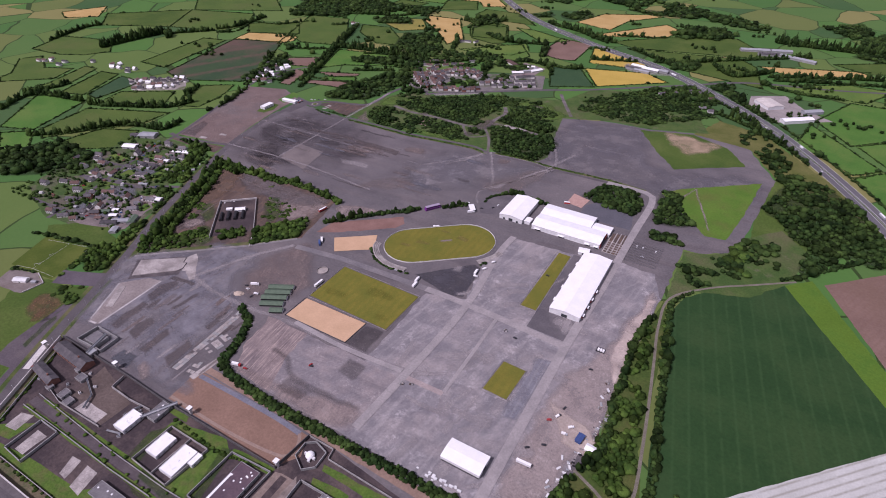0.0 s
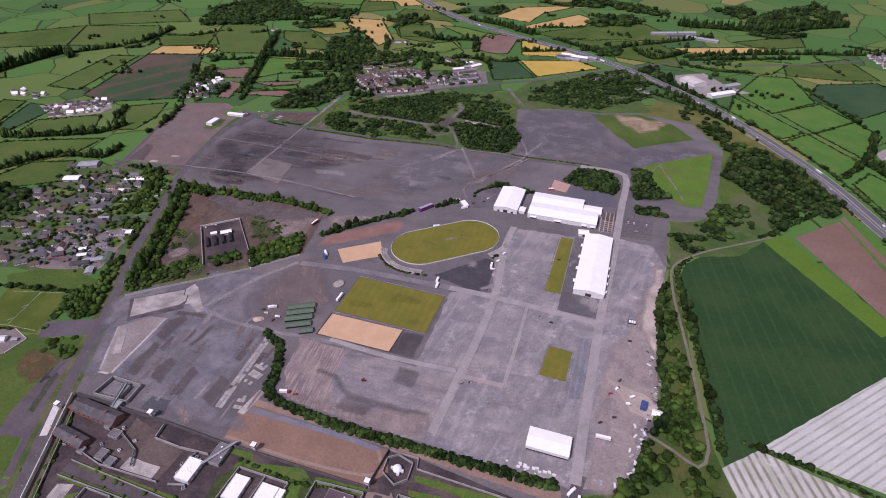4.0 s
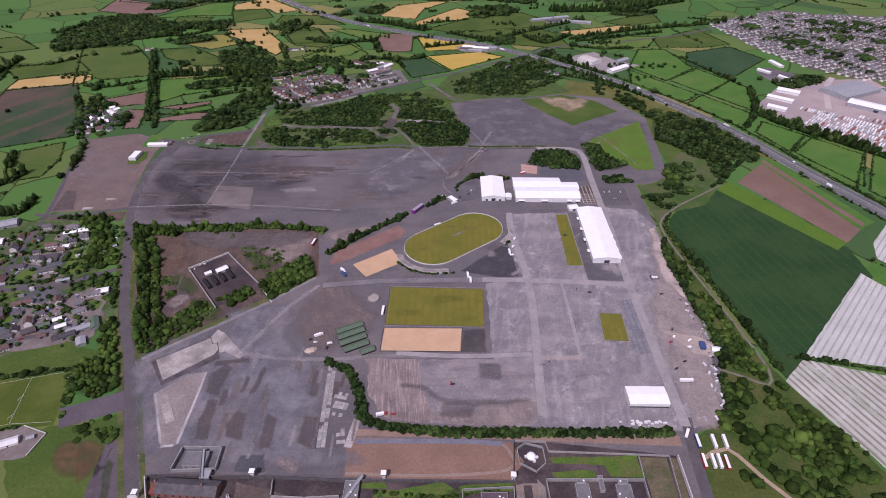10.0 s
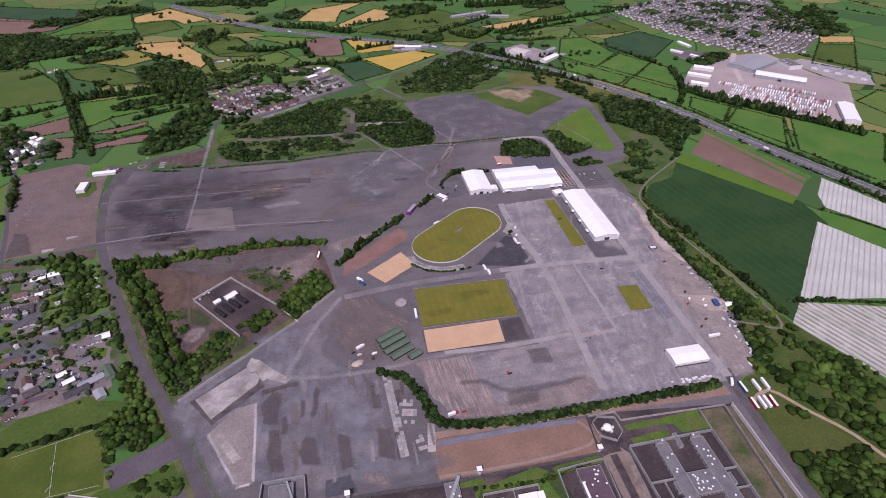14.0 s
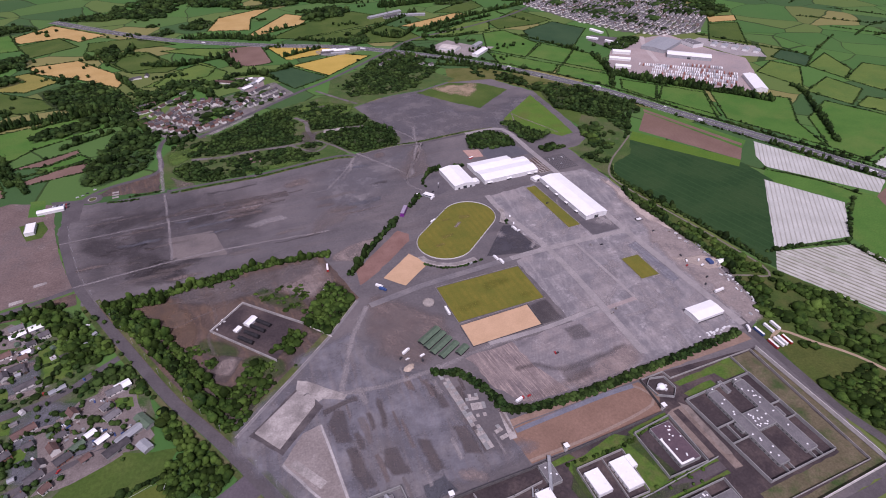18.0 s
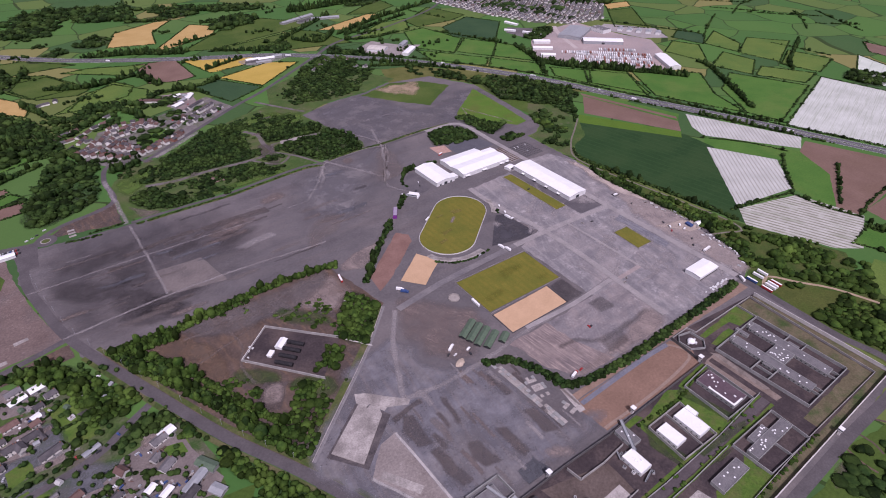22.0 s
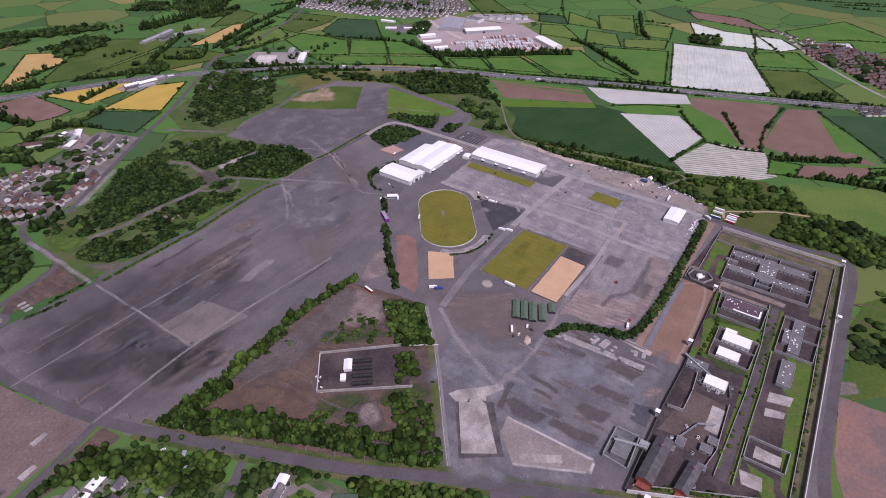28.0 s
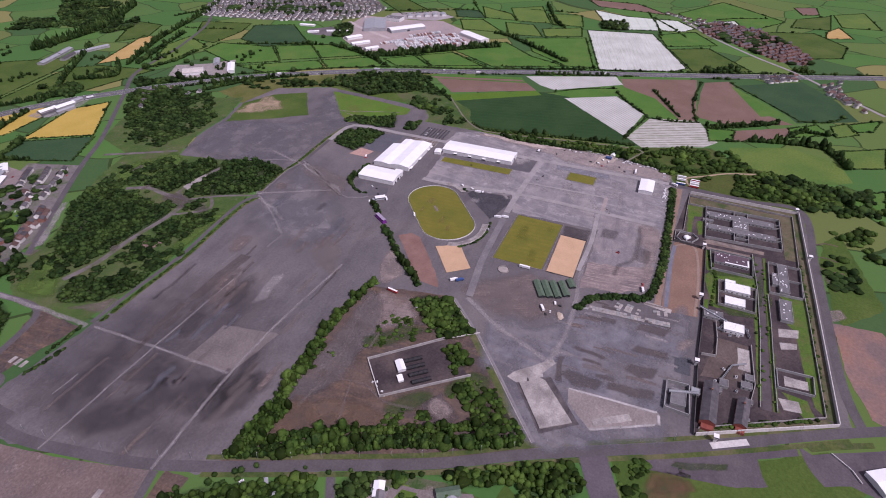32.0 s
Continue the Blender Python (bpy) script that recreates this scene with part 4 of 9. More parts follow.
stain("dark_rectangle", "dark blue grey patch of newer tarmac", [(-114, -166), (-92, -166), (-87, -184), (-114, -183)], 0.309, surf("new_patch", (0.085, 0.088, 0.102), (0.105, 0.107, 0.12), 0.05, 0.5, fade=0.9), 2)
stain("pink_patch", "pink brick dust on tarmac", [(-78, -167), (-57, -175), (-60, -186), (-80, -178)], 0.311, stain_pink, 6)
# the ramp's shadow, painted on the gravel as a dark brown strip
stain("bank_shadow", "dark brown strip painted as the shadow beside a ramp", [(-172, -55), (-137, -52), (-136, -58), (-172, -63)], 0.312, stain_umber, 2)
for k in range(26):
    x, y = rng.uniform(-150, -8), rng.uniform(-172, -40)
    if y > -60 and x > -60:
        continue
    l, w = rng.uniform(6, 18), rng.uniform(1.2, 4)
    stain("worn_streak", "worn streak on tarmac", [(x - w, y - l), (x + w, y - l), (x + w * 1.3, y), (x + w, y + l), (x - w, y + l)], 0.31 + 0.0007 * k, (stain_brown, stain_pale, stain_soft, stain_umber)[k % 4], w * 0.8)
for k in range(40):
    x, y = rng.uniform(-410, 60), rng.uniform(205, 425)
    if x > -100 and y < 230 + (x + 100) * 0.6:
        continue
    l, w = rng.uniform(10, 40), rng.uniform(1.5, 5)
    stain("worn_streak", "worn streak on the old runway", [(x - l, y - w), (x, y - w * 1.3), (x + l, y - w), (x + l, y + w), (x, y + w), (x - l, y + w)], 0.34 + 0.0007 * k, (stain_brown, stain_soft, stain_grey, stain_soft, stain_dark)[k % 5], w * 1.2)
# the old runway
stain("runway_sheet", "darker older sheet of runway tarmac", [(-415, 262), (-418, 380), (-390, 436), (-200, 432), (-150, 340), (-200, 260), (-260, 212), (-390, 218)], 0.135, surf("old_sheet", (0.074, 0.066, 0.073), (0.1, 0.088, 0.094), 0.02, 0.4, (0.12, 0.104, 0.104), 0.01, grain=0.22, fade=0.5), 40)
stain("runway_sheet", "paler blue grey sheet of runway tarmac", [(-60, 290), (-10, 270), (50, 330), (100, 400), (128, 444), (10, 448), (-50, 430), (-90, 360)], 0.137, surf("pale_sheet", (0.155, 0.148, 0.162), (0.195, 0.184, 0.196), 0.03, 0.4, (0.235, 0.215, 0.215), 0.015, grain=0.22, fade=0.8, scuff=((0.4, 0.37, 0.365), 0.1, 0.54, 0.68, 0.7)), 35)
stain("runway_sheet", "paler blue grey sheet of runway tarmac", [(110, 480), (90, 640), (160, 680), (230, 685), (262, 600), (300, 545), (430, 590), (420, 480), (300, 452)], 0.139, surf("pale_sheet_north", (0.135, 0.128, 0.142), (0.168, 0.158, 0.17), 0.03, 0.4, (0.19, 0.172, 0.173), 0.015, grain=0.22, fade=0.8), 25)
area("runway_slab", "large paler rectangular patch", [(-294, 309), (-236, 305), (-224, 240), (-291, 252)], 0.15, surf("pale_runway", (0.165, 0.142, 0.136), (0.2, 0.172, 0.163), 0.03, 0.5, (0.13, 0.114, 0.112), 0.02, grain=0.36), 1.5, "tarmac")
for k, (pts, f) in enumerate((([(-358, 263), (-324, 294), (-281, 238), (-297, 212)], 12), ([(-396, 358), (-329, 305), (-331, 281), (-398, 315)], 12), ([(-346, 246), (-277, 230), (-283, 202), (-338, 216)], 10), ([(-395, 375), (-343, 394), (-300, 390), (-310, 360), (-355, 355)], 12), ([(-270, 345), (-230, 352), (-228, 336), (-268, 330)], 6), ([(-340, 345), (-300, 345), (-296, 300), (-330, 310)], 10), ([(-210, 330), (-150, 338), (-150, 318), (-205, 314)], 10))):
    stain("dark_runway", "dark stained old runway surface", pts, 0.26 + 0.002 * k, stain_dark, f)
stain("runway_strip", "dark brown strip where old huts stood", [(-215, 377), (-120, 375), (-120, 357), (-214, 362)], 0.36, stain_umber, 2.5)
stain("runway_strip", "dark brown strip where old huts stood", [(-318, 372), (-225, 380), (-224, 371), (-317, 362)], 0.365, stain_umber, 2.5)
stain("rust_patch", "rust brown weathered tarmac", [(-215, 350), (-161, 367), (-143, 346), (-202, 330)], 0.368, stain_brown, 8)
stain("rust_patch", "rust brown weathered tarmac", [(-120, 400), (-85, 405), (-80, 385), (-118, 380)], 0.369, stain_brown, 8)
stain("rust_patch", "rust brown weathered tarmac", [(40, 440), (62, 445), (60, 425), (42, 422)], 0.369, stain_brown, 6)
stain("runway_slab", "pale concrete remnant", [(-197, 302), (-141, 309), (-132, 296), (-181, 288)], 0.27, stain_pale, 4)


def streak(label, pts, w, mat, z):
    P = smooth_line(pts, False, 14)
    a, b = offset_line(P, w / 2), offset_line(P, -w / 2)
    return stain("pale_track", label, [tuple(p) for p in a] + [tuple(p) for p in b[::-1]], z, mat, w * 0.35)


for k, (pts, w) in enumerate((([(-405, 243), (-293, 252), (-200, 250), (-88, 240)], 4), ([(-294, 438), (-292, 355), (-291, 254)], 4), ([(-428, 352), (-294, 352), (-141, 348)], 2.5), ([(15, 455), (45, 400), (70, 350)], 5),
                              ([(135, 450), (110, 400), (85, 370), (60, 320), (75, 290)], 4), ([(60, 330), (90, 380), (130, 440)], 3), ([(85, 560), (110, 520), (135, 455)], 5), ([(-297, 600), (-296, 520), (-296, 445)], 8), ([(13, 447), (-20, 400), (-62, 352)], 3), ([(130, 446), (95, 455), (13, 447)], 3),
                              ([(-88, 70), (-120, 20), (-150, -45)], 7), ([(-150, -45), (-110, -52), (-50, -52), (0, -46), (85, -45), (160, -40)], 7))):
    streak("pale worn track across the tarmac", pts, w, stain_pale, 0.4 + 0.002 * k)
for x0, x1, y, w in ((-300, -278, 366, 3), (-268, -240, 362, 3), (-232, -214, 357, 2.5), (-208, -190, 351, 2.5), (-186, -160, 352, 3), (-150, -128, 347, 2.5), (-196, -176, 338, 2.5), (-120, -96, 366, 2), (-340, -322, 345, 3), (-352, -340, 330, 2)):
    stain("runway_mark", "dark rectangle on the old runway", [(x0, y - w), (x1, y - w + 1), (x1, y + w + 1), (x0, y + w)], 0.45, stain_umber, 1.5)
for x0, x1, y in ((-96, -62, 352), (-150, -120, 382), (-380, -350, 395)):
    stain("runway_mark", "thin pale line on the old runway", [(x0, y - 0.9), (x1, y - 1.9), (x1, y), (x0, y + 1)], 0.47, stain_pale, 0.8)
# kerb and dry verge between the compound and the old tarmac
KERB = np.array([(-96, 84), (-119, 61), (-142, 38), (-170, 14), (-198, -9), (-226, -32), (-252, -54)], float)
tagged(new("verge", ribbon(KERB, 7.0, 0.186, verge, "verge", -4.2)), "dry grassy strip behind a kerb", "verge", "", "structure")
tagged(new("kerb", ribbon(KERB, 0.9, 0.28, concrete, "kerb")), "pale concrete kerb beside old tarmac", "kerb", "", "structure")
tagged(new("worn_edge", ribbon(KERB, 2.4, 0.275, surf("pale_edge", (0.19, 0.178, 0.182), (0.235, 0.22, 0.222), 0.06, 0.5), "worn_edge", 2.2)), "pale worn edge of old tarmac", "tarmac", "", "structure")
# waste ground in the scrubby compound
stain("soil_patch", "bare orange brown soil", [(-335, 168), (-298, 172), (-268, 110), (-288, 78)], 0.2, surf("orange_soil", (0.15, 0.1, 0.07), (0.2, 0.132, 0.092), 0.05, 0.4, (0.1, 0.078, 0.065), 0.05, grain=0.38, fade=0.85), 8)
stain("gravel_patch", "pale dusty gravel", [(-170, 180), (-118, 172), (-112, 130), (-150, 110), (-175, 140)], 0.2, stain_pink, 12)
stain("dusty_ground", "grey dusty bare ground", [(-300, 188), (-180, 185), (-120, 186), (-128, 160), (-180, 140), (-230, 140), (-270, 150)], 0.21, surf("grey_dust", (0.14, 0.12, 0.118), (0.185, 0.158, 0.152), 0.05, 0.4, (0.1, 0.088, 0.09), 0.03, grain=0.3, fade=0.85, scuff=((0.27, 0.235, 0.225), 0.12, 0.53, 0.68, 0.7)), 10)
for k, (pts, w) in enumerate((([(-118, 176), (-150, 178), (-190, 168), (-240, 160), (-300, 165)], 4), ([(-122, 170), (-150, 150), (-175, 140), (-205, 138)], 3.5), ([(-255, 150), (-250, 120), (-262, 90), (-258, 60)], 4), ([(-300, 120), (-270, 128), (-235, 140)], 3))):
    LOOSE = smooth_line(pts, False, 10)
    stain("worn_track", "pale worn vehicle track on bare ground", [tuple(p) for p in offset_line(LOOSE, w / 2)] + [tuple(p) for p in offset_line(LOOSE, -w / 2)[::-1]], 0.225 + 0.002 * k, stain_soft, 1.6)
stain("weeds", "green weeds on bare ground", [(-190, 150), (-150, 105), (-165, 92), (-205, 135)], 0.22, stain_green, 8)
stain("weeds", "green weeds on bare ground", [(-262, 90), (-232, 55), (-245, 45), (-275, 80)], 0.22, stain_green, 6)
stain("weeds", "green weeds on bare ground", [(-222, 45), (-190, 20), (-205, 0), (-235, 30)], 0.22, stain_green, 6)
area("compound_yard", "dark tarmac yard inside a pale wall", [(-259, 97), (-220, 131), (-161, 66), (-201, 26)], 0.25, tarmac_dark, 0, "yard")
stain("hut_floor", "dark bare floor of a vanished hut", [(-251, 58), (-230, 43), (-252, 13), (-273, 31)], 0.24, stain_umber, 3)
stain("hut_floor", "pinkish paler middle of an old hut floor", [(-250, 50), (-236, 41), (-249, 22), (-263, 33)], 0.26, stain_pink, 5)
# roads and lanes round the site
road("road", "side road from a village", [(-347, 98), (-372, 84), (-405, 64), (-461, 54), (-520, 40)], 8, 0.17, asphalt)
road("road", "road across waste ground", [(-404, 240), (-448, 228), (-500, 218), (-530, 222)], 8, 0.18, asphalt)
stain("dark_patch", "dark bare strip of old tarmac", [(-513, 229), (-523, 290), (-506, 290), (-480, 236)], 0.16, stain_umber, 4)
road("lane", "narrow lane beside fields", [(-440, -60), (-462, 27), (-492, 112), (-509, 200), (-531, 284), (-567, 388), (-591, 474), (-600, 560), (-560, 640)], 6, 0.16, asphalt)
area("car_park", "empty dark tarmac parking strip", [(-302, -119), (-290, -142), (-232, -116), (-243, -93), (-284, -112)], 0.17, surf("parking_tarmac", (0.098, 0.083, 0.096), (0.125, 0.107, 0.12), 0.04, 0.5, grain=0.22), 0.6, "car park")
road("lane", "village lane", [(-520, -40), (-442, -36), (-375, -22), (-337, -16)], 6, 0.15, asphalt)
road("lane", "back lane between houses", [(-560, 92), (-500, 94), (-440, 116), (-400, 124)], 5, 0.15, asphalt)
road("road", "road towards a roundabout", [(-420, 442), (-400, 475), (-370, 495), (-300, 520), (-297, 600), (-280, 650), (-228, 640)], 8, 0.19, asphalt)
road("road", "road to a distant town", [(503, 1096), (600, 1130), (760, 1200), (900, 1300)], 8, 0.2, asphalt)
road("road", "factory road", [(840, 640), (900, 760), (950, 830)], 12, 0.24, surf("pink_concrete", (0.42, 0.36, 0.34), (0.48, 0.42, 0.4), 0.03, 0.4))
road("road", "raised road over the motorway", [(1380, -85), (1220, -162), (1065, -270), (969, -353), (896, -403), (828, -444), (737, -504)], 8, 0.36, asphalt_pale)
for x, y, w in ((-448, 262, 8), (-470, 235, 9)):
    area("concrete_slab", "pale concrete strip on waste ground", [(x, y), (x + 14, y + 3), (x + 13, y + w), (x - 1, y + w - 2)], 0.2, concrete, 0.5, "slab")
area("pitch", "mown football pitch with white lines", [(-395, -88), (-313, -74), (-297, -138), (-372, -146)], 0.1, surf("pitch_grass", (0.062, 0.094, 0.014), (0.078, 0.108, 0.017), 0.03, 0.5, (0.1, 0.125, 0.025), 0.015, grain=0.22), 0, "pitch")
area("bungalow_plot", "gravel plot round a low white house", [(-362, -151), (-323, -139), (-298, -148), (-303, -172), (-350, -180)], 0.11, surf("plot_gravel", (0.17, 0.145, 0.135), (0.22, 0.19, 0.175), 0.08, 0.5, (0.16, 0.13, 0.12), 0.05), 1.5, "yard")
area("rough_grass", "bright lawn and rough grass beside woods", [(-386, -42), (-354, -27), (-321, -40), (-299, -44), (-313, -72), (-318, -74), (-395, -88), (-420, -70)], 0.09, grass_mid, 2, "grass")

# ground west of the road
MAIN_ROAD = [(-384, 204), (-344, 108), (-303, 15), (-262, -60), (-200, -189), (-132, -318)]
for d in (-8.5, 8.5):
    tagged(new("verge", ribbon(smooth_line(MAIN_ROAD, False, 10), 5.0, 0.172, verge, "verge", d)), "dry grassy verge beside a road", "verge", "", "structure")
area("waste_ground", "green rough grass beside a road", [(-262, -135), (-215, -200), (-190, -250), (-160, -300), (-190, -330), (-260, -260), (-330, -160), (-300, -140)], 0.08, grass_mid, 3, "waste ground")
area("rough_grass", "bright rough grass beside a road", [(-288, -143), (-232, -119), (-222, -143), (-237, -148), (-234, -168), (-282, -163)], 0.12, grass_mid, 1.5, "grass")
wood("scrub", "low rough bushes beside a parking strip", [(-288, -144), (-234, -121), (-226, -140), (-240, -150), (-282, -158)], 3.0, 1.6, leaf_light, 0.1, gap_scale=0.08, floor=False)

stain("dead_bracken", "brown dead bracken in grass", [(-276, -155), (-242, -156), (-236, -184), (-262, -190), (-280, -172)], 0.15, bracken, 6)
old_lane = surf("old_lane", (0.088, 0.073, 0.083), (0.115, 0.098, 0.107), 0.05, 0.5, (0.13, 0.11, 0.113), 0.03, grain=0.26)
area("old_lanes", "dark purple grey tarmac of old lanes", [(-225, -147), (-239, -156), (-233, -200), (-228, -226), (-218, -250), (-208, -246), (-192, -243), (-174, -277), (-163, -275), (-183, -229), (-213, -175)], 0.15, old_lane, 1, "lane")
stain("weeds", "green weeds on an old traffic island", [(-229, -171), (-222, -176), (-206, -219), (-214, -218), (-227, -186)], 0.17, stain_green, 2)
area("rough_grass", "green lawn between old lanes", [(-194, -243), (-175, -276), (-186, -284), (-202, -294), (-236, -272), (-219, -251)], 0.14, grass_mid, 1.5, "grass")
stain("dead_bracken", "brown dead bracken beside old lanes", [(-244, -163), (-234, -188), (-244, -198), (-262, -160)], 0.16, bracken, 4)
wood("scrub", "bright scrub beside old lanes", [(-232, -139), (-227, -150), (-242, -157), (-256, -142)], 3, 2.2, leaf_light, -0.4, floor=False)
area("depot_yard", "dark yard of a depot", [(-163, -277), (-168, -288), (-138, -351), (-150, -380), (-205, -375), (-190, -316), (-199, -294), (-186, -284)], 0.135, old_lane, 1, "yard")
area("verge_strip", "grassy strip between a road and a depot", [(-161, -282), (-133, -340), (-139, -341), (-165, -288)], 0.16, verge, 1, "verge")
for pts, w in (([(-248, 543), (-206, 533), (-160, 535), (-120, 533), (-82, 531), (-41, 540), (-40, 581), (-35, 620), (-50, 651)], 8), ([(-41, 540), (-19, 512), (-5, 487), (12, 447)], 5), ([(-41, 540), (-28, 567), (1, 564), (36, 564), (62, 561)], 7), ([(22, 779), (45, 737), (83, 673)], 7), ([(-82, 531), (-60, 500), (-45, 490), (-30, 500), (-19, 512)], 5)):
    road("track", "grey brown bare track through scrub", pts, w, 0.172, surf("old_track", (0.13, 0.115, 0.112), (0.175, 0.155, 0.15), 0.06, 0.5, (0.08, 0.09, 0.04), 0.04), category="path")
stain("bare_patch", "bare dark brown ground in scrub", [(-51, 582), (-28, 567), (-35, 528), (-42, 490), (-62, 489), (-62, 520), (-65, 548)], 0.182, stain_umber, 8)
stain("bare_patch", "pink brick rubble in scrub", [(-159, 516), (-137, 520), (-134, 490), (-161, 487)], 0.184, surf("brick_rubble", (0.26, 0.17, 0.145), (0.36, 0.25, 0.22), 0.3, 1.0, grain=0.4, fade=1.0), 4)
area("concrete_slab", "pale bare concrete floor in scrub", [(-12, 573), (36, 570), (28, 560), (-16, 559)], 0.2, concrete, 1, "slab")
for pts in ([(-208, 490), (-180, 455), (-137, 455), (-54, 455), (-59, 474), (-118, 475), (-180, 477)], [(0, 716), (74, 671), (52, 634), (13, 637), (-27, 635), (-45, 671)], [(-280, 582), (-223, 601), (-219, 576), (-275, 528)]):
    stain("grass_patch", "bright grass clearing in scrub", pts, 0.17, surf("clearing_grass", (0.07, 0.13, 0.024), (0.1, 0.155, 0.034), 0.04, 0.4, fade=1.0), 8)
stain("bare_patch", "brown bare corner of waste ground", [(-285, 503), (-272, 444), (-246, 449), (-280, 493)], 0.18, stain_brown, 5)
for k in range(14):
    x, y = rng.uniform(-230, 60), rng.uniform(470, 700)
    a, w = rng.uniform(5, 14), rng.uniform(3, 7)
    stain("bare_patch", "bare brown ground among bushes", [(x - a, y - w), (x + a, y - w), (x + a, y + w), (x - a, y + w)], 0.19 + 0.001 * k, (stain_brown, stain_umber, stain_soft)[k % 3], 4)
stain("brown_track", "dark brown curved earth track", [(22, -80), (46, -83), (62, -98), (82, -101), (110, -101), (150, -98), (150, -105), (112, -109), (78, -110), (56, -104), (42, -91), (20, -88)], 0.3, stain_faint, 4)
stain("gravel_rows", "pale blue grey rows of gravel", [(271, 46), (292, 50), (285, -39), (269, -42)], 0.29, surf("gravel_rows", (0.2, 0.2, 0.235), (0.25, 0.25, 0.28), 0.06, 0.5, stripes=(0, 6, (0.36, 0.35, 0.36), 0.5, 0.5, 0.5), fade=0.7), 4)
road("road", "faint pale track between site roads", [(209, 80), (210, 11), (210, -44)], 4, 0.46, asphalt_pale)
road("road", "faint pink track between site roads", [(165, -47), (210, -46)], 6, 0.462, surf("pink_track", (0.3, 0.25, 0.24), (0.36, 0.3, 0.285), 0.06, 0.5))
road("road", "pale site road below an arena", [(15, -42), (84, -46), (159, -42)], 6, 0.465, asphalt_pale)
area("verge_strip", "weedy brown strip inside the prison wall", [(263, -306), (151, -306), (13, -306), (19, -312), (142, -313), (269, -312)], 0.19, dry_verge, 0.6, "verge")
area("verge_strip", "weedy brown strip inside the prison wall", [(-120, -305), (268, -303.5), (268, -311), (-122, -313)], 0.188, dry_verge, 0.4, "verge")
area("prison_lawn", "bright green lawn beside a grey prison building", [(62, -273), (58, -288), (63, -303), (12, -306), (2, -295), (36, -289)], 0.2, yard_grass, 1, "grass")
area("earth_strip", "pale brown earth strip along a cell block", [(147, -186), (145, -247), (151, -250), (153, -193)], 0.22, surf("pale_strip", (0.2, 0.165, 0.145), (0.26, 0.215, 0.19), 0.1, 0.5, (0.13, 0.11, 0.1), 0.06), 0.5, "earth")
for k, pts in enumerate(([(15, -198), (16, -229), (19, -247), (4, -249), (0, -220)], [(26, -246), (83, -252), (97, -255), (90, -260), (30, -255)], [(21, -262), (52, -263), (66, -266), (39, -267)], [(81, -195), (94, -248), (82, -248), (70, -197)])):
    stain("mossy_strip", "mossy green strip beside a prison yard", pts, 0.23 + 0.002 * k, stain_green, 2)
area("meadow", "rough green meadow outside the prison wall", [(152, -327), (208, -339), (233, -361), (77, -388), (29, -338), (58, -331), (112, -331)], 0.13, grass_mid, 3, "meadow")
stain("bare_patch", "bare brown earth beside a road", [(114, -327), (130, -336), (112, -349), (91, -338)], 0.16, stain_brown, 6)
stain("bare_patch", "pinkish gravel corner beside a road", [(52, -325), (60, -339), (46, -344), (29, -326)], 0.165, stain_pink, 3)
for pts in ([(165, -324), (166, -338), (161, -349)], [(140, -327), (136, -342), (137, -354)], [(195, -328), (203, -340), (202, -355)]):
    road("path", "narrow bare footpath across grass", pts, 2.2, 0.17, dirt_brown, category="path")
for k, (pts, mt, f) in enumerate((([(60, 330), (110, 345), (132, 440), (118, 446), (80, 390), (55, 350)], stain_soft, 10), ([(92, 372), (120, 430), (132, 442), (122, 446), (104, 410)], stain_pale, 3), ([(66, 328), (84, 350), (90, 372), (76, 360)], stain_pale, 4), ([(128, 446), (150, 520), (144, 522), (122, 448)], stain_pale, 3),
                                  ([(150, 560), (230, 560), (230, 563), (150, 563)], stain_pale, 3), ([(10, 446), (-8, 400), (-30, 372), (-34, 374), (-12, 406), (4, 446)], stain_pale, 3), ([(-110, 235), (-60, 262), (-40, 300), (-70, 300), (-115, 255)], stain_soft, 10))):
    stain("dust_track", "scattered pale dust where vehicles turn", pts, 0.48 + 0.002 * k, mt, f)
area("waste_ground", "bare brown strip beside a road", [(-400, 232), (-450, 222), (-512, 212), (-512, 206), (-440, 206), (-398, 208)], 0.15, dirt_brown, 2, "waste ground")
area("meadow", "rough green meadow beside a wood", [(440, 400), (437, 574), (455, 600), (520, 560), (510, 400), (475, 440)], 0.09, grass_mid, 3, "meadow")

# ---- far fields, their hedges, tree belts and woods ----
fenced_field("olive green pasture field", grass_west, [(-1269, 382), (-1314, 487), (-1232, 517), (-1146, 526), (-1076, 470), (-1105, 420), (-1164, 390)], 0.040)
fenced_field("olive green pasture field", grass_west, [(-1210, 331), (-1187, 360), (-1096, 315), (-1031, 344), (-1002, 280), (-1087, 208), (-1114, 222), (-1123, 252), (-1213, 319)], 0.041)
fenced_field("olive green pasture field", grass_west, [(-984, 257), (-1023, 368), (-983, 373), (-946, 292), (-948, 230), (-985, 208)], 0.042)
fenced_field("green grass field", grass_mid, [(-906, 235), (-955, 366), (-903, 374), (-850, 257)], 0.043)
fenced_field("dull dark green field", grass_dark, [(-844, 260), (-887, 370), (-816, 369), (-807, 294), (-808, 256)], 0.044)
fenced_field("bright green grass field", grass_bright, [(-830, 76), (-930, 201), (-911, 220), (-813, 234), (-763, 101)], 0.045)
fenced_field("olive green pasture field", grass_west, [(-783, 245), (-798, 307), (-701, 368), (-660, 307), (-754, 251)], 0.047)
fenced_field("olive green pasture field", grass_west, [(-753, 107), (-774, 215), (-613, 284), (-613, 220), (-687, 132), (-712, 88)], 0.048)
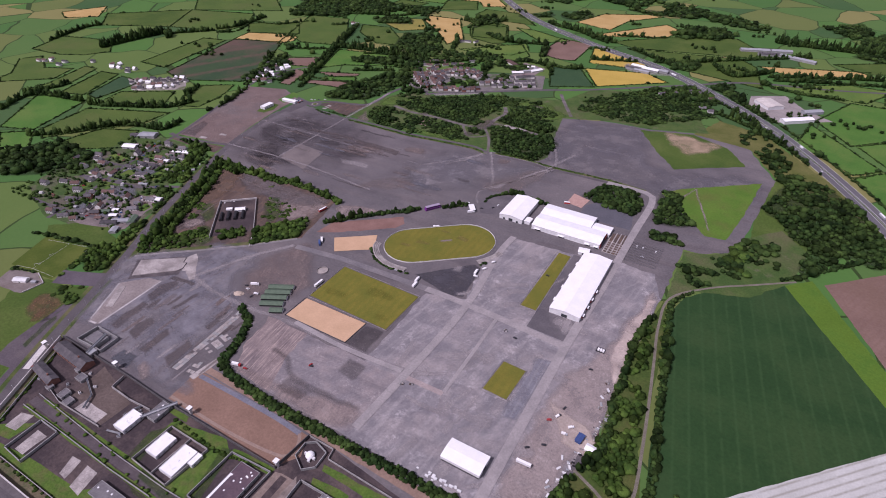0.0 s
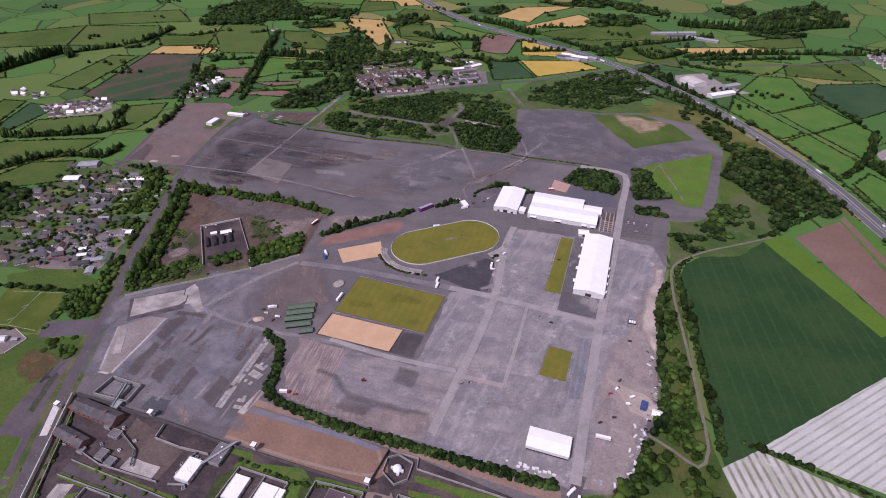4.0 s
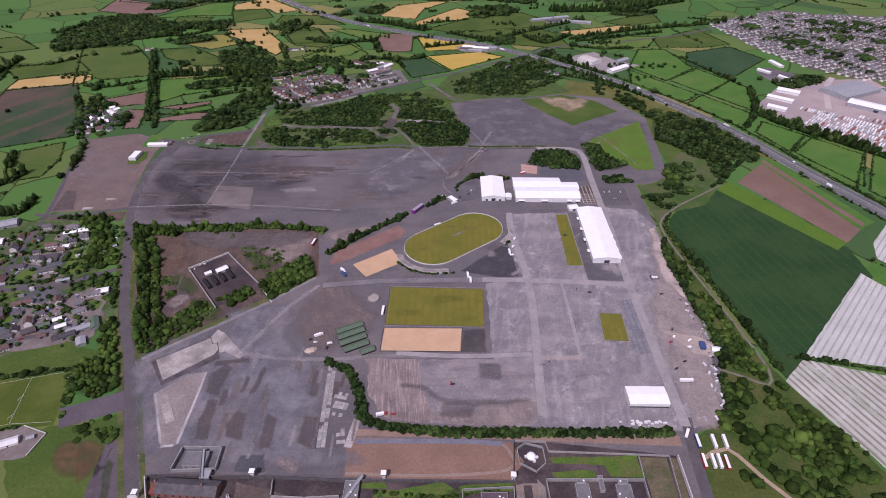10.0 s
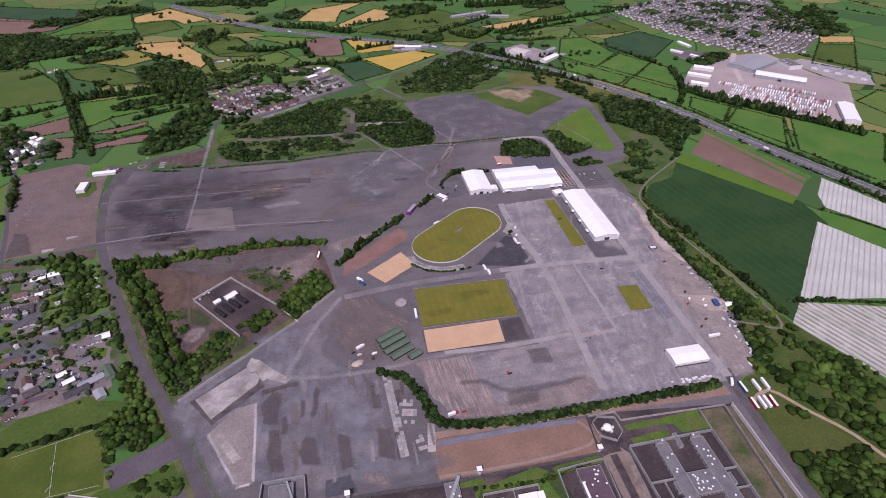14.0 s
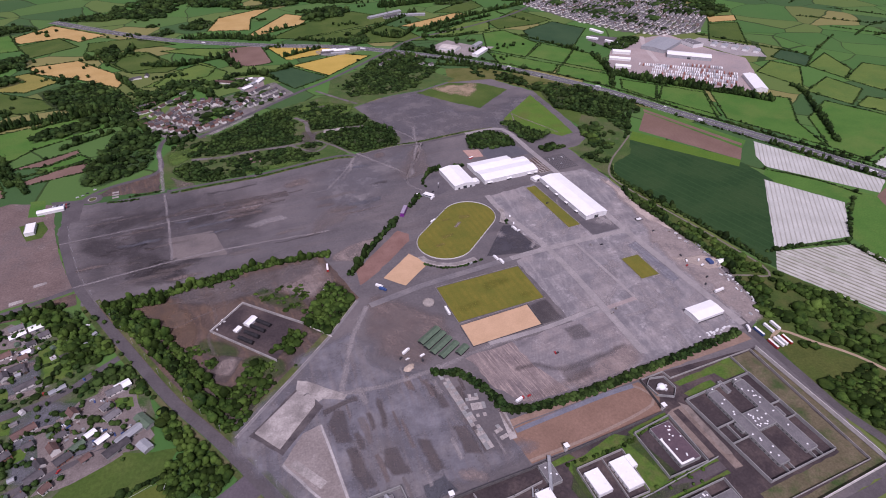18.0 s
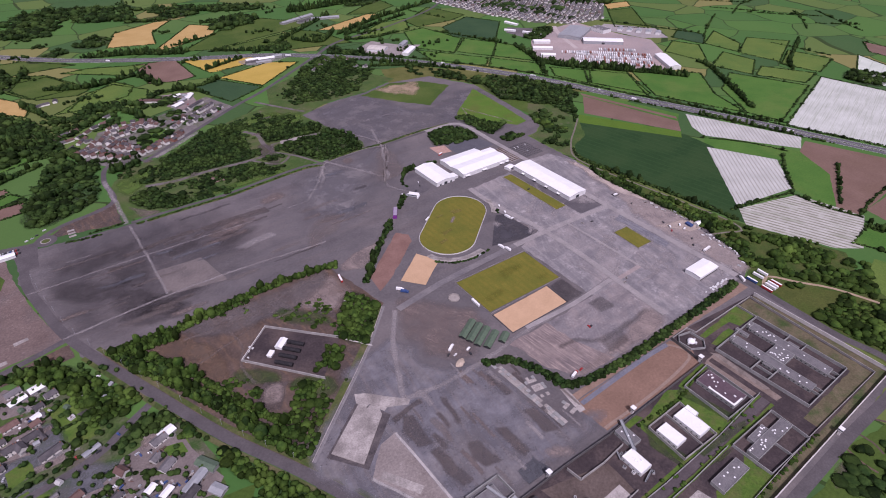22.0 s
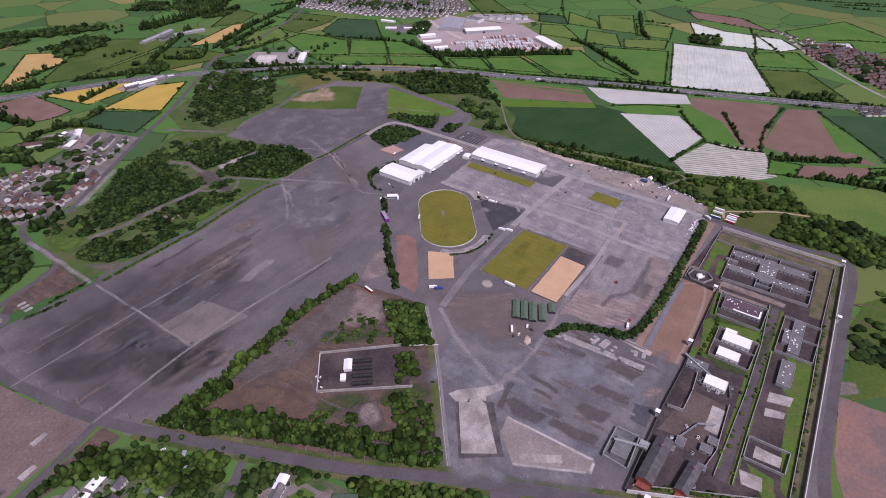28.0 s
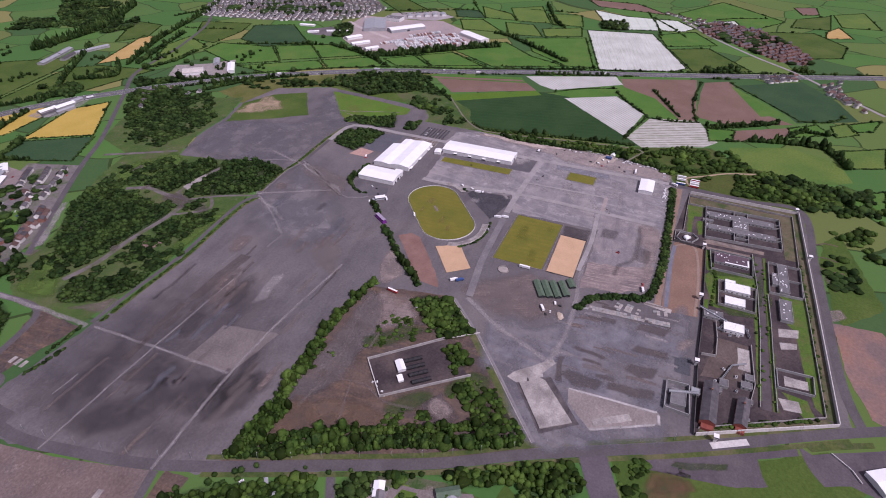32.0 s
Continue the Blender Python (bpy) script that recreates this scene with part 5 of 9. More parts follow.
fenced_field("green grass field", grass_mid, [(-672, 85), (-658, 169), (-590, 198), (-545, 142), (-620, 90)], 0.049)
fenced_field("olive green pasture field", grass_west, [(-693, 413), (-620, 461), (-592, 395), (-588, 333), (-635, 315)], 0.050)
fenced_field("dark row crop field with brown strips", crop_rows, [(-821, 441), (-888, 710), (-758, 758), (-697, 653), (-620, 486), (-749, 422)], 0.051)
fenced_field("tan field of ripe barley", barley_tan, [(-892, 714), (-904, 778), (-773, 830), (-744, 754), (-868, 722)], 0.052)
fenced_field("green grass field", grass_mid, [(-1434, 703), (-1250, 872), (-1144, 703), (-1328, 614)], 0.053)
fenced_field("olive green pasture field", grass_west, [(-1144, 703), (-1250, 872), (-1044, 937), (-962, 833), (-972, 757)], 0.054)
fenced_field("olive green pasture field", grass_west, [(-1347, 977), (-1119, 1114), (-994, 1009), (-1243, 877)], 0.055)
fenced_field("green grass field", grass_mid, [(-976, 847), (-856, 933), (-774, 842), (-904, 778)], 0.057)
fenced_field("olive green pasture field", grass_west, [(-937, 458), (-969, 675), (-900, 691), (-854, 459)], 0.058)
fenced_field("tan field of ripe barley", barley_tan, [(-1574, 644), (-1521, 762), (-1425, 669), (-1500, 608)], 0.059)
fenced_field("bright green grass field", grass_bright, [(-804, 62), (-757, 99), (-694, 53), (-730, 24)], 0.060)
fenced_field("dull dark green field", grass_dark, [(-1094, 1721), (-785, 1609), (-821, 1484), (-1031, 1526)], 0.061)
fenced_field("bare brown soil field", plough, [(-1038, 1397), (-1058, 1571), (-808, 1468), (-820, 1386), (-884, 1352)], 0.062)
fenced_field("bright green grass field", grass_bright, [(-830, 1327), (-671, 1609), (-604, 1356), (-717, 1353), (-799, 1323)], 0.063)
fenced_field("green grass field", grass_mid, [(-755, 1260), (-757, 1335), (-649, 1332), (-664, 1275)], 0.064)
fenced_field("olive green pasture field", grass_west, [(-854, 951), (-882, 1015), (-753, 1039), (-656, 905), (-618, 811), (-713, 782), (-795, 819)], 0.065)
fenced_field("tan field of ripe barley", barley_tan, [(-792, 812), (-754, 814), (-739, 780), (-758, 737)], 0.066)
fenced_field("tan field of ripe barley", barley_tan, [(-638, 1493), (-553, 1593), (-409, 1428), (-471, 1383), (-515, 1442), (-617, 1422)], 0.068)
fenced_field("green grass field", grass_mid, [(-615, 1402), (-523, 1443), (-470, 1338), (-573, 1275)], 0.069)
fenced_field("tan field of ripe barley", barley_tan, [(-565, 1196), (-462, 1209), (-352, 1029), (-369, 965), (-445, 1051), (-549, 1142)], 0.070)
fenced_field("yellowing olive grass field", barley_olive, [(-672, 1110), (-559, 1153), (-488, 1061), (-550, 1011), (-643, 1060)], 0.071)
fenced_field("green grass field", grass_mid, [(-678, 1008), (-593, 1026), (-451, 896), (-540, 881), (-637, 941)], 0.072)
fenced_field("bright green grass field", grass_bright, [(-586, 784), (-416, 817), (-388, 796), (-384, 746), (-498, 692), (-532, 649)], 0.073)
fenced_field("green grass field", grass_mid, [(-419, 1271), (-304, 1215), (-246, 1086), (-351, 1066), (-401, 1158)], 0.074)
fenced_field("olive green pasture field", grass_olive, [(-320, 946), (-188, 1078), (-157, 1025), (-182, 969), (-260, 937)], 0.075)
fenced_field("bare brown soil field", plough, [(-523, 621), (-426, 661), (-423, 647), (-465, 613)], 0.076)
fenced_field("bright green grass field", grass_bright, [(-484, 607), (-421, 638), (-405, 617), (-468, 587)], 0.077)
fenced_field("bare brown soil field", plough, [(-501, 551), (-502, 568), (-404, 612), (-408, 567)], 0.079)
fenced_field("bare brown soil field", plough, [(-575, 610), (-540, 610), (-516, 523), (-543, 520)], 0.080)
fenced_field("bare brown soil field", plough, [(-650, 665), (-579, 712), (-556, 644), (-627, 617)], 0.081)
fenced_field("tan field of ripe barley", barley_tan, [(-149, 1359), (-105, 1494), (15, 1556), (62, 1550), (-16, 1445), (-36, 1324)], 0.082)
fenced_field("tan field of ripe barley", barley_tan, [(-54, 1263), (93, 1468), (151, 1408), (116, 1323), (-21, 1259)], 0.083)
fenced_field("green grass field", grass_mid, [(1, 1214), (145, 1353), (289, 1419), (388, 1286), (328, 1249), (71, 1187)], 0.084)
fenced_field("green grass field", grass_mid, [(55, 1177), (324, 1230), (364, 1182), (392, 1033), (215, 1073)], 0.085)
fenced_field("bare brown soil field", plough, [(-125, 1174), (-32, 1161), (-29, 1007), (-72, 999), (-128, 1021)], 0.086)
fenced_field("ripe yellow barley field", barley, [(-22, 1143), (123, 1070), (163, 1029), (7, 1012)], 0.087)
fenced_field("ripe yellow barley field", barley, [(12, 965), (145, 1007), (205, 966), (73, 862)], 0.088)
fenced_field("dull dark green field", grass_dark, [(-65, 936), (4, 957), (70, 855), (-16, 809)], 0.089)
fenced_field("tan field of ripe barley", barley_tan, [(367, 1194), (598, 1278), (603, 1237), (440, 1154)], 0.091)
fenced_field("olive green pasture field", grass_olive, [(400, 1064), (558, 1156), (643, 1156), (587, 1049), (411, 1046)], 0.092)
fenced_field("green grass field", grass_mid, [(525, 1302), (705, 1424), (702, 1313), (592, 1259)], 0.093)
fenced_field("bright green grass field", grass_bright, [(560, 1034), (629, 1038), (651, 889), (559, 800), (500, 895)], 0.094)
fenced_field("bright green grass field", grass_bright, [(658, 885), (705, 804), (620, 722), (568, 805)], 0.095)
fenced_field("bright green grass field", grass_bright, [(705, 804), (736, 743), (682, 629), (623, 720)], 0.096)
fenced_field("bright green grass field", grass_bright, [(493, 871), (550, 795), (603, 717), (562, 677), (474, 764)], 0.097)
fenced_field("bright green grass field", grass_bright, [(609, 713), (674, 610), (624, 547), (563, 667)], 0.098)
fenced_field("bright green grass field", grass_bright, [(677, 575), (728, 514), (667, 446), (643, 526)], 0.099)
fenced_field("bright green grass field", grass_bright, [(728, 514), (790, 436), (709, 317), (692, 330), (662, 436)], 0.101)
fenced_field("green grass field", grass_mid, [(1222, 859), (1315, 837), (1156, 653), (1090, 722)], 0.102)
fenced_field("tan field of ripe barley", barley_tan, [(1282, 927), (1373, 904), (1330, 854), (1232, 868)], 0.103)
fenced_field("olive green pasture field", grass_olive, [(1273, 1058), (1358, 1029), (1265, 956), (1206, 992)], 0.104)
fenced_field("green grass field", grass_mid, [(624, 1129), (780, 1233), (817, 1085), (737, 1056), (621, 1055)], 0.105)
fenced_field("dull dark green field", grass_dark, [(676, 1010), (807, 1063), (853, 960), (722, 827), (643, 915)], 0.106)
fenced_field("bright green grass field", grass_bright, [(759, 527), (808, 461), (725, 324), (674, 443)], 0.107)
fenced_field("bright green grass field", grass_bright, [(814, 447), (931, 338), (839, 243), (795, 147), (726, 310)], 0.108)
fenced_field("bright green grass field", grass_bright, [(988, 299), (1053, 146), (813, 82), (796, 143), (877, 249)], 0.109)
fenced_field("olive green pasture field", grass_olive, [(1102, 534), (1129, 471), (1017, 373), (1006, 489)], 0.110)
fenced_field("olive green pasture field", grass_olive, [(1284, 525), (1228, 412), (1157, 373), (1152, 470)], 0.112)
fenced_field("olive green pasture field", grass_olive, [(1298, 433), (1360, 346), (1165, 271), (1151, 371)], 0.113)
fenced_field("olive green pasture field", grass_olive, [(1274, 306), (1294, 204), (1166, 175), (1150, 259)], 0.114)
fenced_field("olive green pasture field", grass_olive, [(1125, 398), (1127, 313), (1022, 260), (1002, 352)], 0.115)
fenced_field("olive green pasture field", grass_olive, [(1095, 279), (1152, 176), (1065, 159), (1025, 253)], 0.116)
fenced_field("dull dark green field", grass_dark, [(1227, 601), (1224, 514), (1145, 468), (1130, 554)], 0.117)
fenced_field("field under white crop fleece with dark furrows", fleece_big, [(1135, 157), (1166, -20), (892, -125), (860, -101), (802, 67)], 0.118)
fenced_field("pale field under white crop fleece", fleece_plain, [(1382, 181), (1336, 73), (1341, -76), (1268, -127), (1224, -99), (1172, 99)], 0.119)
fenced_field("bare brown soil field", plough, [(1517, 225), (1516, 60), (1402, -47), (1433, 176)], 0.120)
fenced_field("bright green grass field", grass_bright, [(1166, -35), (1231, -129), (1116, -190), (1058, -66)], 0.121)
fenced_field("green grass field", grass_mid, [(1035, -75), (1081, -170), (926, -268), (876, -138)], 0.122)
fenced_field("bright green grass field", grass_bright, [(1434, -70), (1654, -200), (1454, -375), (1313, -278), (1347, -124)], 0.124)
fenced_field("pale field under white crop fleece", fleece_plain, [(1330, -117), (1408, -234), (1353, -249), (1300, -142)], 0.125)
fenced_field("green grass field", grass_mid, [(1310, -315), (1350, -440), (1235, -508), (1121, -480), (1082, -388), (1175, -302)], 0.126)
fenced_field("olive green pasture field", grass_olive, [(1603, -520), (1666, -613), (1460, -624), (1449, -523)], 0.127)
fenced_field("tan field of ripe barley", barley_tan, [(1378, -475), (1446, -515), (1330, -534), (1301, -465)], 0.128)
fenced_field("green grass field", grass_mid, [(1504, -409), (1584, -510), (1402, -488), (1391, -385)], 0.129)
fenced_field("bare brown soil field", plough, [(1660, -413), (1689, -481), (1586, -479), (1565, -430)], 0.130)
fenced_field("olive green pasture field", grass_olive, [(642, -398), (670, -430), (620, -442), (589, -401)], 0.131)
fenced_field("bright green grass field", grass_bright, [(664, -430), (711, -494), (644, -468), (630, -434)], 0.132)
fenced_field("olive green pasture field", grass_olive, [(522, -388), (570, -476), (484, -461), (459, -402)], 0.134)
fenced_field("bright green grass field", grass_bright, [(602, -323), (641, -374), (599, -393), (557, -324)], 0.135)
fenced_field("bright green grass field", grass_bright, [(542, -179), (552, -229), (502, -224), (486, -186)], 0.136)
fenced_field("bright green grass field", grass_bright, [(355, -387), (397, -445), (321, -432), (320, -390)], 0.137)
fenced_field("green grass field", grass_mid, [(-447, 1359), (-339, 1363), (-237, 1260), (-382, 1253), (-448, 1282)], 0.138)
fenced_field("green grass field", grass_mid, [(-382, 1142), (-362, 1194), (-304, 1203), (-240, 1058), (-266, 1033), (-340, 1053)], 0.139)
fenced_field("olive green pasture field", grass_olive, [(-297, 950), (-249, 1034), (-192, 1062), (-138, 984), (-152, 932), (-204, 927), (-222, 883), (-281, 914)], 0.140)
fenced_field("olive green pasture field", grass_olive, [(-274, 1208), (-218, 1211), (-98, 1160), (-154, 1106)], 0.141)
hedge("belt of green trees and hedge", [(-1304, 450), (-1342, 571), (-1328, 614)], 8, 7, None, 0.05, .3, "tree_belt")
hedge("belt of green trees and hedge", [(-1126, 479), (-1120, 541), (-1099, 648), (-1048, 627)], 14, 12, None, 0.05, .4, "tree_belt")
hedge("belt of green trees and hedge", [(-1085, 657), (-1000, 741)], 8, 7, None, 0.05, .4, "tree_belt")
hedge("belt of green trees and hedge", [(-1006, 757), (-976, 825), (-989, 930)], 8, 7, None, 0.05, .4, "tree_belt")
hedge("belt of green trees and hedge", [(-968, 198), (-944, 252), (-941, 282)], 8, 7, None, 0.05, .4, "tree_belt")
hedge("belt of green trees and hedge", [(-789, 231), (-741, 249), (-637, 303), (-623, 347)], 10, 8, None, 0.05, .3, "tree_belt")
hedge("belt of green trees and hedge", [(-746, 82), (-687, 132), (-666, 174), (-618, 211), (-554, 225), (-559, 267)], 9, 7, None, 0.05, .4, "tree_belt")
hedge("belt of green trees and hedge", [(-659, 363), (-679, 410)], 8, 7, None, 0.05, .4, "tree_belt")
hedge("belt of green trees and hedge", [(-515, 219), (-547, 340), (-588, 471), (-593, 545)], 7, 6, None, 0.05, .3, "tree_belt")
hedge("belt of green trees and hedge", [(-916, 121), (-942, 202), (-813, 234)], 8, 8, None, 0.05, .3, "tree_belt")
hedge("belt of green trees and hedge", [(-592, 801), (-499, 818), (-340, 824)], 14, 10, None, 0.05, .3, "tree_belt")
hedge("belt of green trees and hedge", [(-663, 944), (-612, 810), (-565, 695), (-513, 557)], 10, 8, None, 0.05, .3, "tree_belt")
hedge("belt of green trees and hedge", [(-217, 1304), (-86, 1255), (9, 1207)], 10, 8, None, 0.05, .3, "tree_belt")
hedge("belt of green trees and hedge", [(71, 1175), (187, 1093)], 8, 6, None, 0.05, .3, "tree_belt")
hedge("belt of green trees and hedge", [(333, 835), (409, 788), (481, 725), (518, 653)], 9, 7, None, 0.05, .3, "tree_belt")
hedge("belt of green trees and hedge", [(518, 653), (593, 545), (625, 514)], 9, 6, None, 0.05, .25, "tree_belt")
hedge("belt of green trees and hedge", [(643, 424), (670, 379), (691, 299), (722, 232), (742, 176)], 7, 5, None, 0.05, .3, "tree_belt")
hedge("belt of green trees and hedge", [(685, 613), (719, 551), (789, 469), (852, 394), (886, 341)], 16, 8, None, 0.05, .3, "tree_belt")
hedge("belt of green trees and hedge", [(275, 1147), (326, 1085), (400, 1159)], 9, 8, None, 0.05, .4, "tree_belt")
hedge("belt of green trees and hedge", [(386, 1432), (467, 1431), (610, 1450), (852, 1574)], 12, 12, None, 0.05, .5, "tree_belt")
hedge("belt of green trees and hedge", [(395, 1124), (475, 1161), (614, 1222), (887, 1303)], 9, 8, None, 0.05, .4, "tree_belt")
hedge("belt of green trees and hedge", [(545, -179), (568, -229), (605, -289)], 9, 7, None, 0.05, .3, "tree_belt")
hedge("belt of green trees and hedge", [(516, -257), (529, -318), (528, -376), (459, -402)], 12, 7, None, 0.05, .3, "tree_belt")
hedge("belt of green trees and hedge", [(850, -158), (868, -200), (883, -237)], 14, 13, None, 0.05, .2, "tree_belt")
hedge("belt of green trees and hedge", [(997, -332), (968, -366), (974, -403)], 9, 7, None, 0.05, .4, "tree_belt")
hedge("belt of green trees and hedge", [(647, 402), (663, 345), (692, 257), (735, 134), (821, -110)], 7, 5, None, 0.05, .4, "tree_belt")
hedge("belt of green trees and hedge", [(558, 633), (579, 553), (598, 519)], 10, 7, None, 0.05, .4, "tree_belt")
hedge("belt of green trees and hedge", [(1383, 333), (1185, 258), (1133, 221)], 6, 6, None, 0.05, .3, "tree_belt")
hedge("belt of green trees and hedge", [(997, 392), (986, 347), (829, 154)], 6, 6, None, 0.05, .3, "tree_belt")
hedge("belt of green trees and hedge", [(4, 1038), (171, 1107), (309, 1209), (474, 1331)], 7, 7, None, 0.05, .3, "tree_belt")
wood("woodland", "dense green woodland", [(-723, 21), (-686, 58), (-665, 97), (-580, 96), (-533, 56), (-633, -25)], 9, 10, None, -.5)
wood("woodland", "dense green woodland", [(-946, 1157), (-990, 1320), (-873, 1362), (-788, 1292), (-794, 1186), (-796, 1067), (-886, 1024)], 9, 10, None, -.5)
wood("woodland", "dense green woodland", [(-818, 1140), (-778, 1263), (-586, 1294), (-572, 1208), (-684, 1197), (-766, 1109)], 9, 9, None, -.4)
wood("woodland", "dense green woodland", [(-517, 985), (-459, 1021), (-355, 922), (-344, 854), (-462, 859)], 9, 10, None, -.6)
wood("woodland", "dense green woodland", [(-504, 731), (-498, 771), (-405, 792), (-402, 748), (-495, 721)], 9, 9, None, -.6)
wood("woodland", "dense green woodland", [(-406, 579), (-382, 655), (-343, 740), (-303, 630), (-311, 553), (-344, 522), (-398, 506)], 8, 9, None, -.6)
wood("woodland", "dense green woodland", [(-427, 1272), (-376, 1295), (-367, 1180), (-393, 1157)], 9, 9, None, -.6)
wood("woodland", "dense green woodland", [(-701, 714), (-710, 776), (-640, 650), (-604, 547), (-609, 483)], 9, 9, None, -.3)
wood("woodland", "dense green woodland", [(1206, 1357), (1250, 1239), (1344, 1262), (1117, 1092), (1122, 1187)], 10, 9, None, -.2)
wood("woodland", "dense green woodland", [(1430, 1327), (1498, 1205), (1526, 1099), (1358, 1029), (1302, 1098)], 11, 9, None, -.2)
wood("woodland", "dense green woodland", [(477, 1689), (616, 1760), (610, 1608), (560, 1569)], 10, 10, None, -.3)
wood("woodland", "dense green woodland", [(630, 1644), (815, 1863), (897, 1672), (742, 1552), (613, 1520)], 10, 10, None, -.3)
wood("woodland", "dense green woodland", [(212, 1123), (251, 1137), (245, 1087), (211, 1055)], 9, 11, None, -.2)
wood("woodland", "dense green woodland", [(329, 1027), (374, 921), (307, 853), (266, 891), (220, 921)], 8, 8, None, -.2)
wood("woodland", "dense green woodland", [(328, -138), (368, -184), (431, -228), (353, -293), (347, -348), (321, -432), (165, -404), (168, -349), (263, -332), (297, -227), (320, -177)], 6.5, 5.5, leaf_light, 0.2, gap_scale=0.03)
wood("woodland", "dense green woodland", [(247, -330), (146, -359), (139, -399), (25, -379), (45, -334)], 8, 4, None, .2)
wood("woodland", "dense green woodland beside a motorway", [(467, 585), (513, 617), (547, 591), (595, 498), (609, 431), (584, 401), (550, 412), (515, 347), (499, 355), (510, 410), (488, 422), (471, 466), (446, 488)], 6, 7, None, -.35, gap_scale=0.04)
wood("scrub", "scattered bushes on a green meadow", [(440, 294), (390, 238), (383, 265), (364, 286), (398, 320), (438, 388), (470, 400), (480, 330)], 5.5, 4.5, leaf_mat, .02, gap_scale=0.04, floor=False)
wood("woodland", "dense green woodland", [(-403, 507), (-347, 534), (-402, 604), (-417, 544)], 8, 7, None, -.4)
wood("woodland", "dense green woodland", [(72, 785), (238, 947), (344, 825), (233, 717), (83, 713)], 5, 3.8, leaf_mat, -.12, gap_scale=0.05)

# tree belts between the fields to the north-west and along the motorway
for pts, w, hh in (([(-787, 1091), (-714, 1127), (-642, 1149), (-579, 1255)], 9, 8), ([(-507, 791), (-457, 816), (-404, 838)], 9, 7), ([(-508, 739), (-457, 757), (-406, 777)], 10, 8), ([(-751, 964), (-723, 994)], 10, 7), ([(-486, 525), (-548, 669), (-690, 996)], 9, 7), ([(-554, 329), (-561, 386), (-584, 461)], 9, 7), ([(-600, 474), (-650, 575), (-711, 676)], 8, 8), ([(-618, 838), (-561, 813), (-515, 830)], 6, 6), ([(-454, 676), (-414, 697), (-372, 719)], 10, 7), ([(-382, 748), (-330, 742), (-310, 686)], 11, 8),):
    hedge("thick belt of dark green trees", pts, w, hh, None, 0.1, 0.2, "tree_belt", False, 1.5)
for pts, w, hh in (([(-443, 1213), (-380, 1184), (-337, 1273)], 9, 8), ([(-363, 1020), (-324, 919)], 12, 9), ([(-317, 1110), (-232, 1072), (-141, 1093), (-110, 998)], 14, 9), ([(-371, 1424), (-309, 1369), (-215, 1283)], 16, 9), ([(-174, 1322), (-90, 1257), (-2, 1196)], 12, 8), ([(-243, 925), (-205, 891), (-174, 794)], 14, 8), ([(-81, 949), (-34, 945), (8, 963)], 12, 8), ([(-981, 736), (-945, 770), (-974, 847)], 7, 6), ([(-967, 872), (-890, 890), (-843, 958)], 6, 5), ([(-838, 595), (-913, 643)], 6, 5),):
    hedge("thick belt of dark green trees", pts, w, hh, None, 0.1, 0.2, "tree_belt", False, 1.5)
for pts, w, hh in (([(-508, 585), (-455, 597), (-404, 601)], 5, 4), ([(-734, 743), (-673, 737), (-608, 784)], 8, 7), ([(682, 607), (740, 554), (812, 469)], 12, 8), ([(731, 760), (689, 638), (635, 547)], 9, 8), ([(286, 951), (365, 865), (437, 758), (513, 691), (570, 556)], 8, 6), ([(638, 989), (681, 887), (718, 778)], 7, 6), ([(408, 1105), (553, 1160), (665, 1198)], 9, 8), ([(143, 1463), (211, 1408), (280, 1413)], 14, 9), ([(430, 1445), (536, 1433), (674, 1443)], 10, 8),):
    hedge("thick belt of dark green trees", pts, w, hh, None, 0.1, 0.2, "tree_belt", False, 1.5)
for pts, w, hh in (([(394, 1062), (463, 1040), (544, 1046)], 8, 7), ([(-7, 1280), (67, 1304), (123, 1326)], 7, 7), ([(801, 1359), (901, 1331), (1021, 1358)], 7, 7),):
    hedge("thick belt of dark green trees", pts, w, hh, None, 0.1, 0.2, "tree_belt", False, 1.5)
for pts in ([(-1007, 1316), (-852, 1347), (-681, 1179), (-714, 1127), (-825, 1168), (-774, 1047), (-843, 1027), (-935, 978), (-993, 1060), (-1013, 1154), (-915, 1128)], [(-478, 1012), (-412, 1016), (-352, 892), (-402, 854), (-475, 933)], [(589, 1606), (722, 1639), (793, 1555), (674, 1443), (583, 1476)], [(175, 1147), (211, 1180), (224, 1091), (189, 1047)], [(798, 793), (867, 828), (952, 834), (917, 792), (804, 747)]):
    wood("woodland", "dark green wood among fields", pts, 9, 9, None, -0.5, floor=False)
for x, y in [(-621, 721), (-660, 661), (-641, 584), (-631, 1057), (-823, 959), (-1299, 1374), (-566, 978), (-554, 1474), (-460, 1397)] + [(204, 1134), (463, 1001), (775, 811), (510, 726), (451, 975), (1060, 1473)]:
    clumps("round_tree", "large dark round field tree", [x], [y], [rng.uniform(5, 8)], [rng.uniform(9, 13)], CROWN, leaf_mat, "tree")

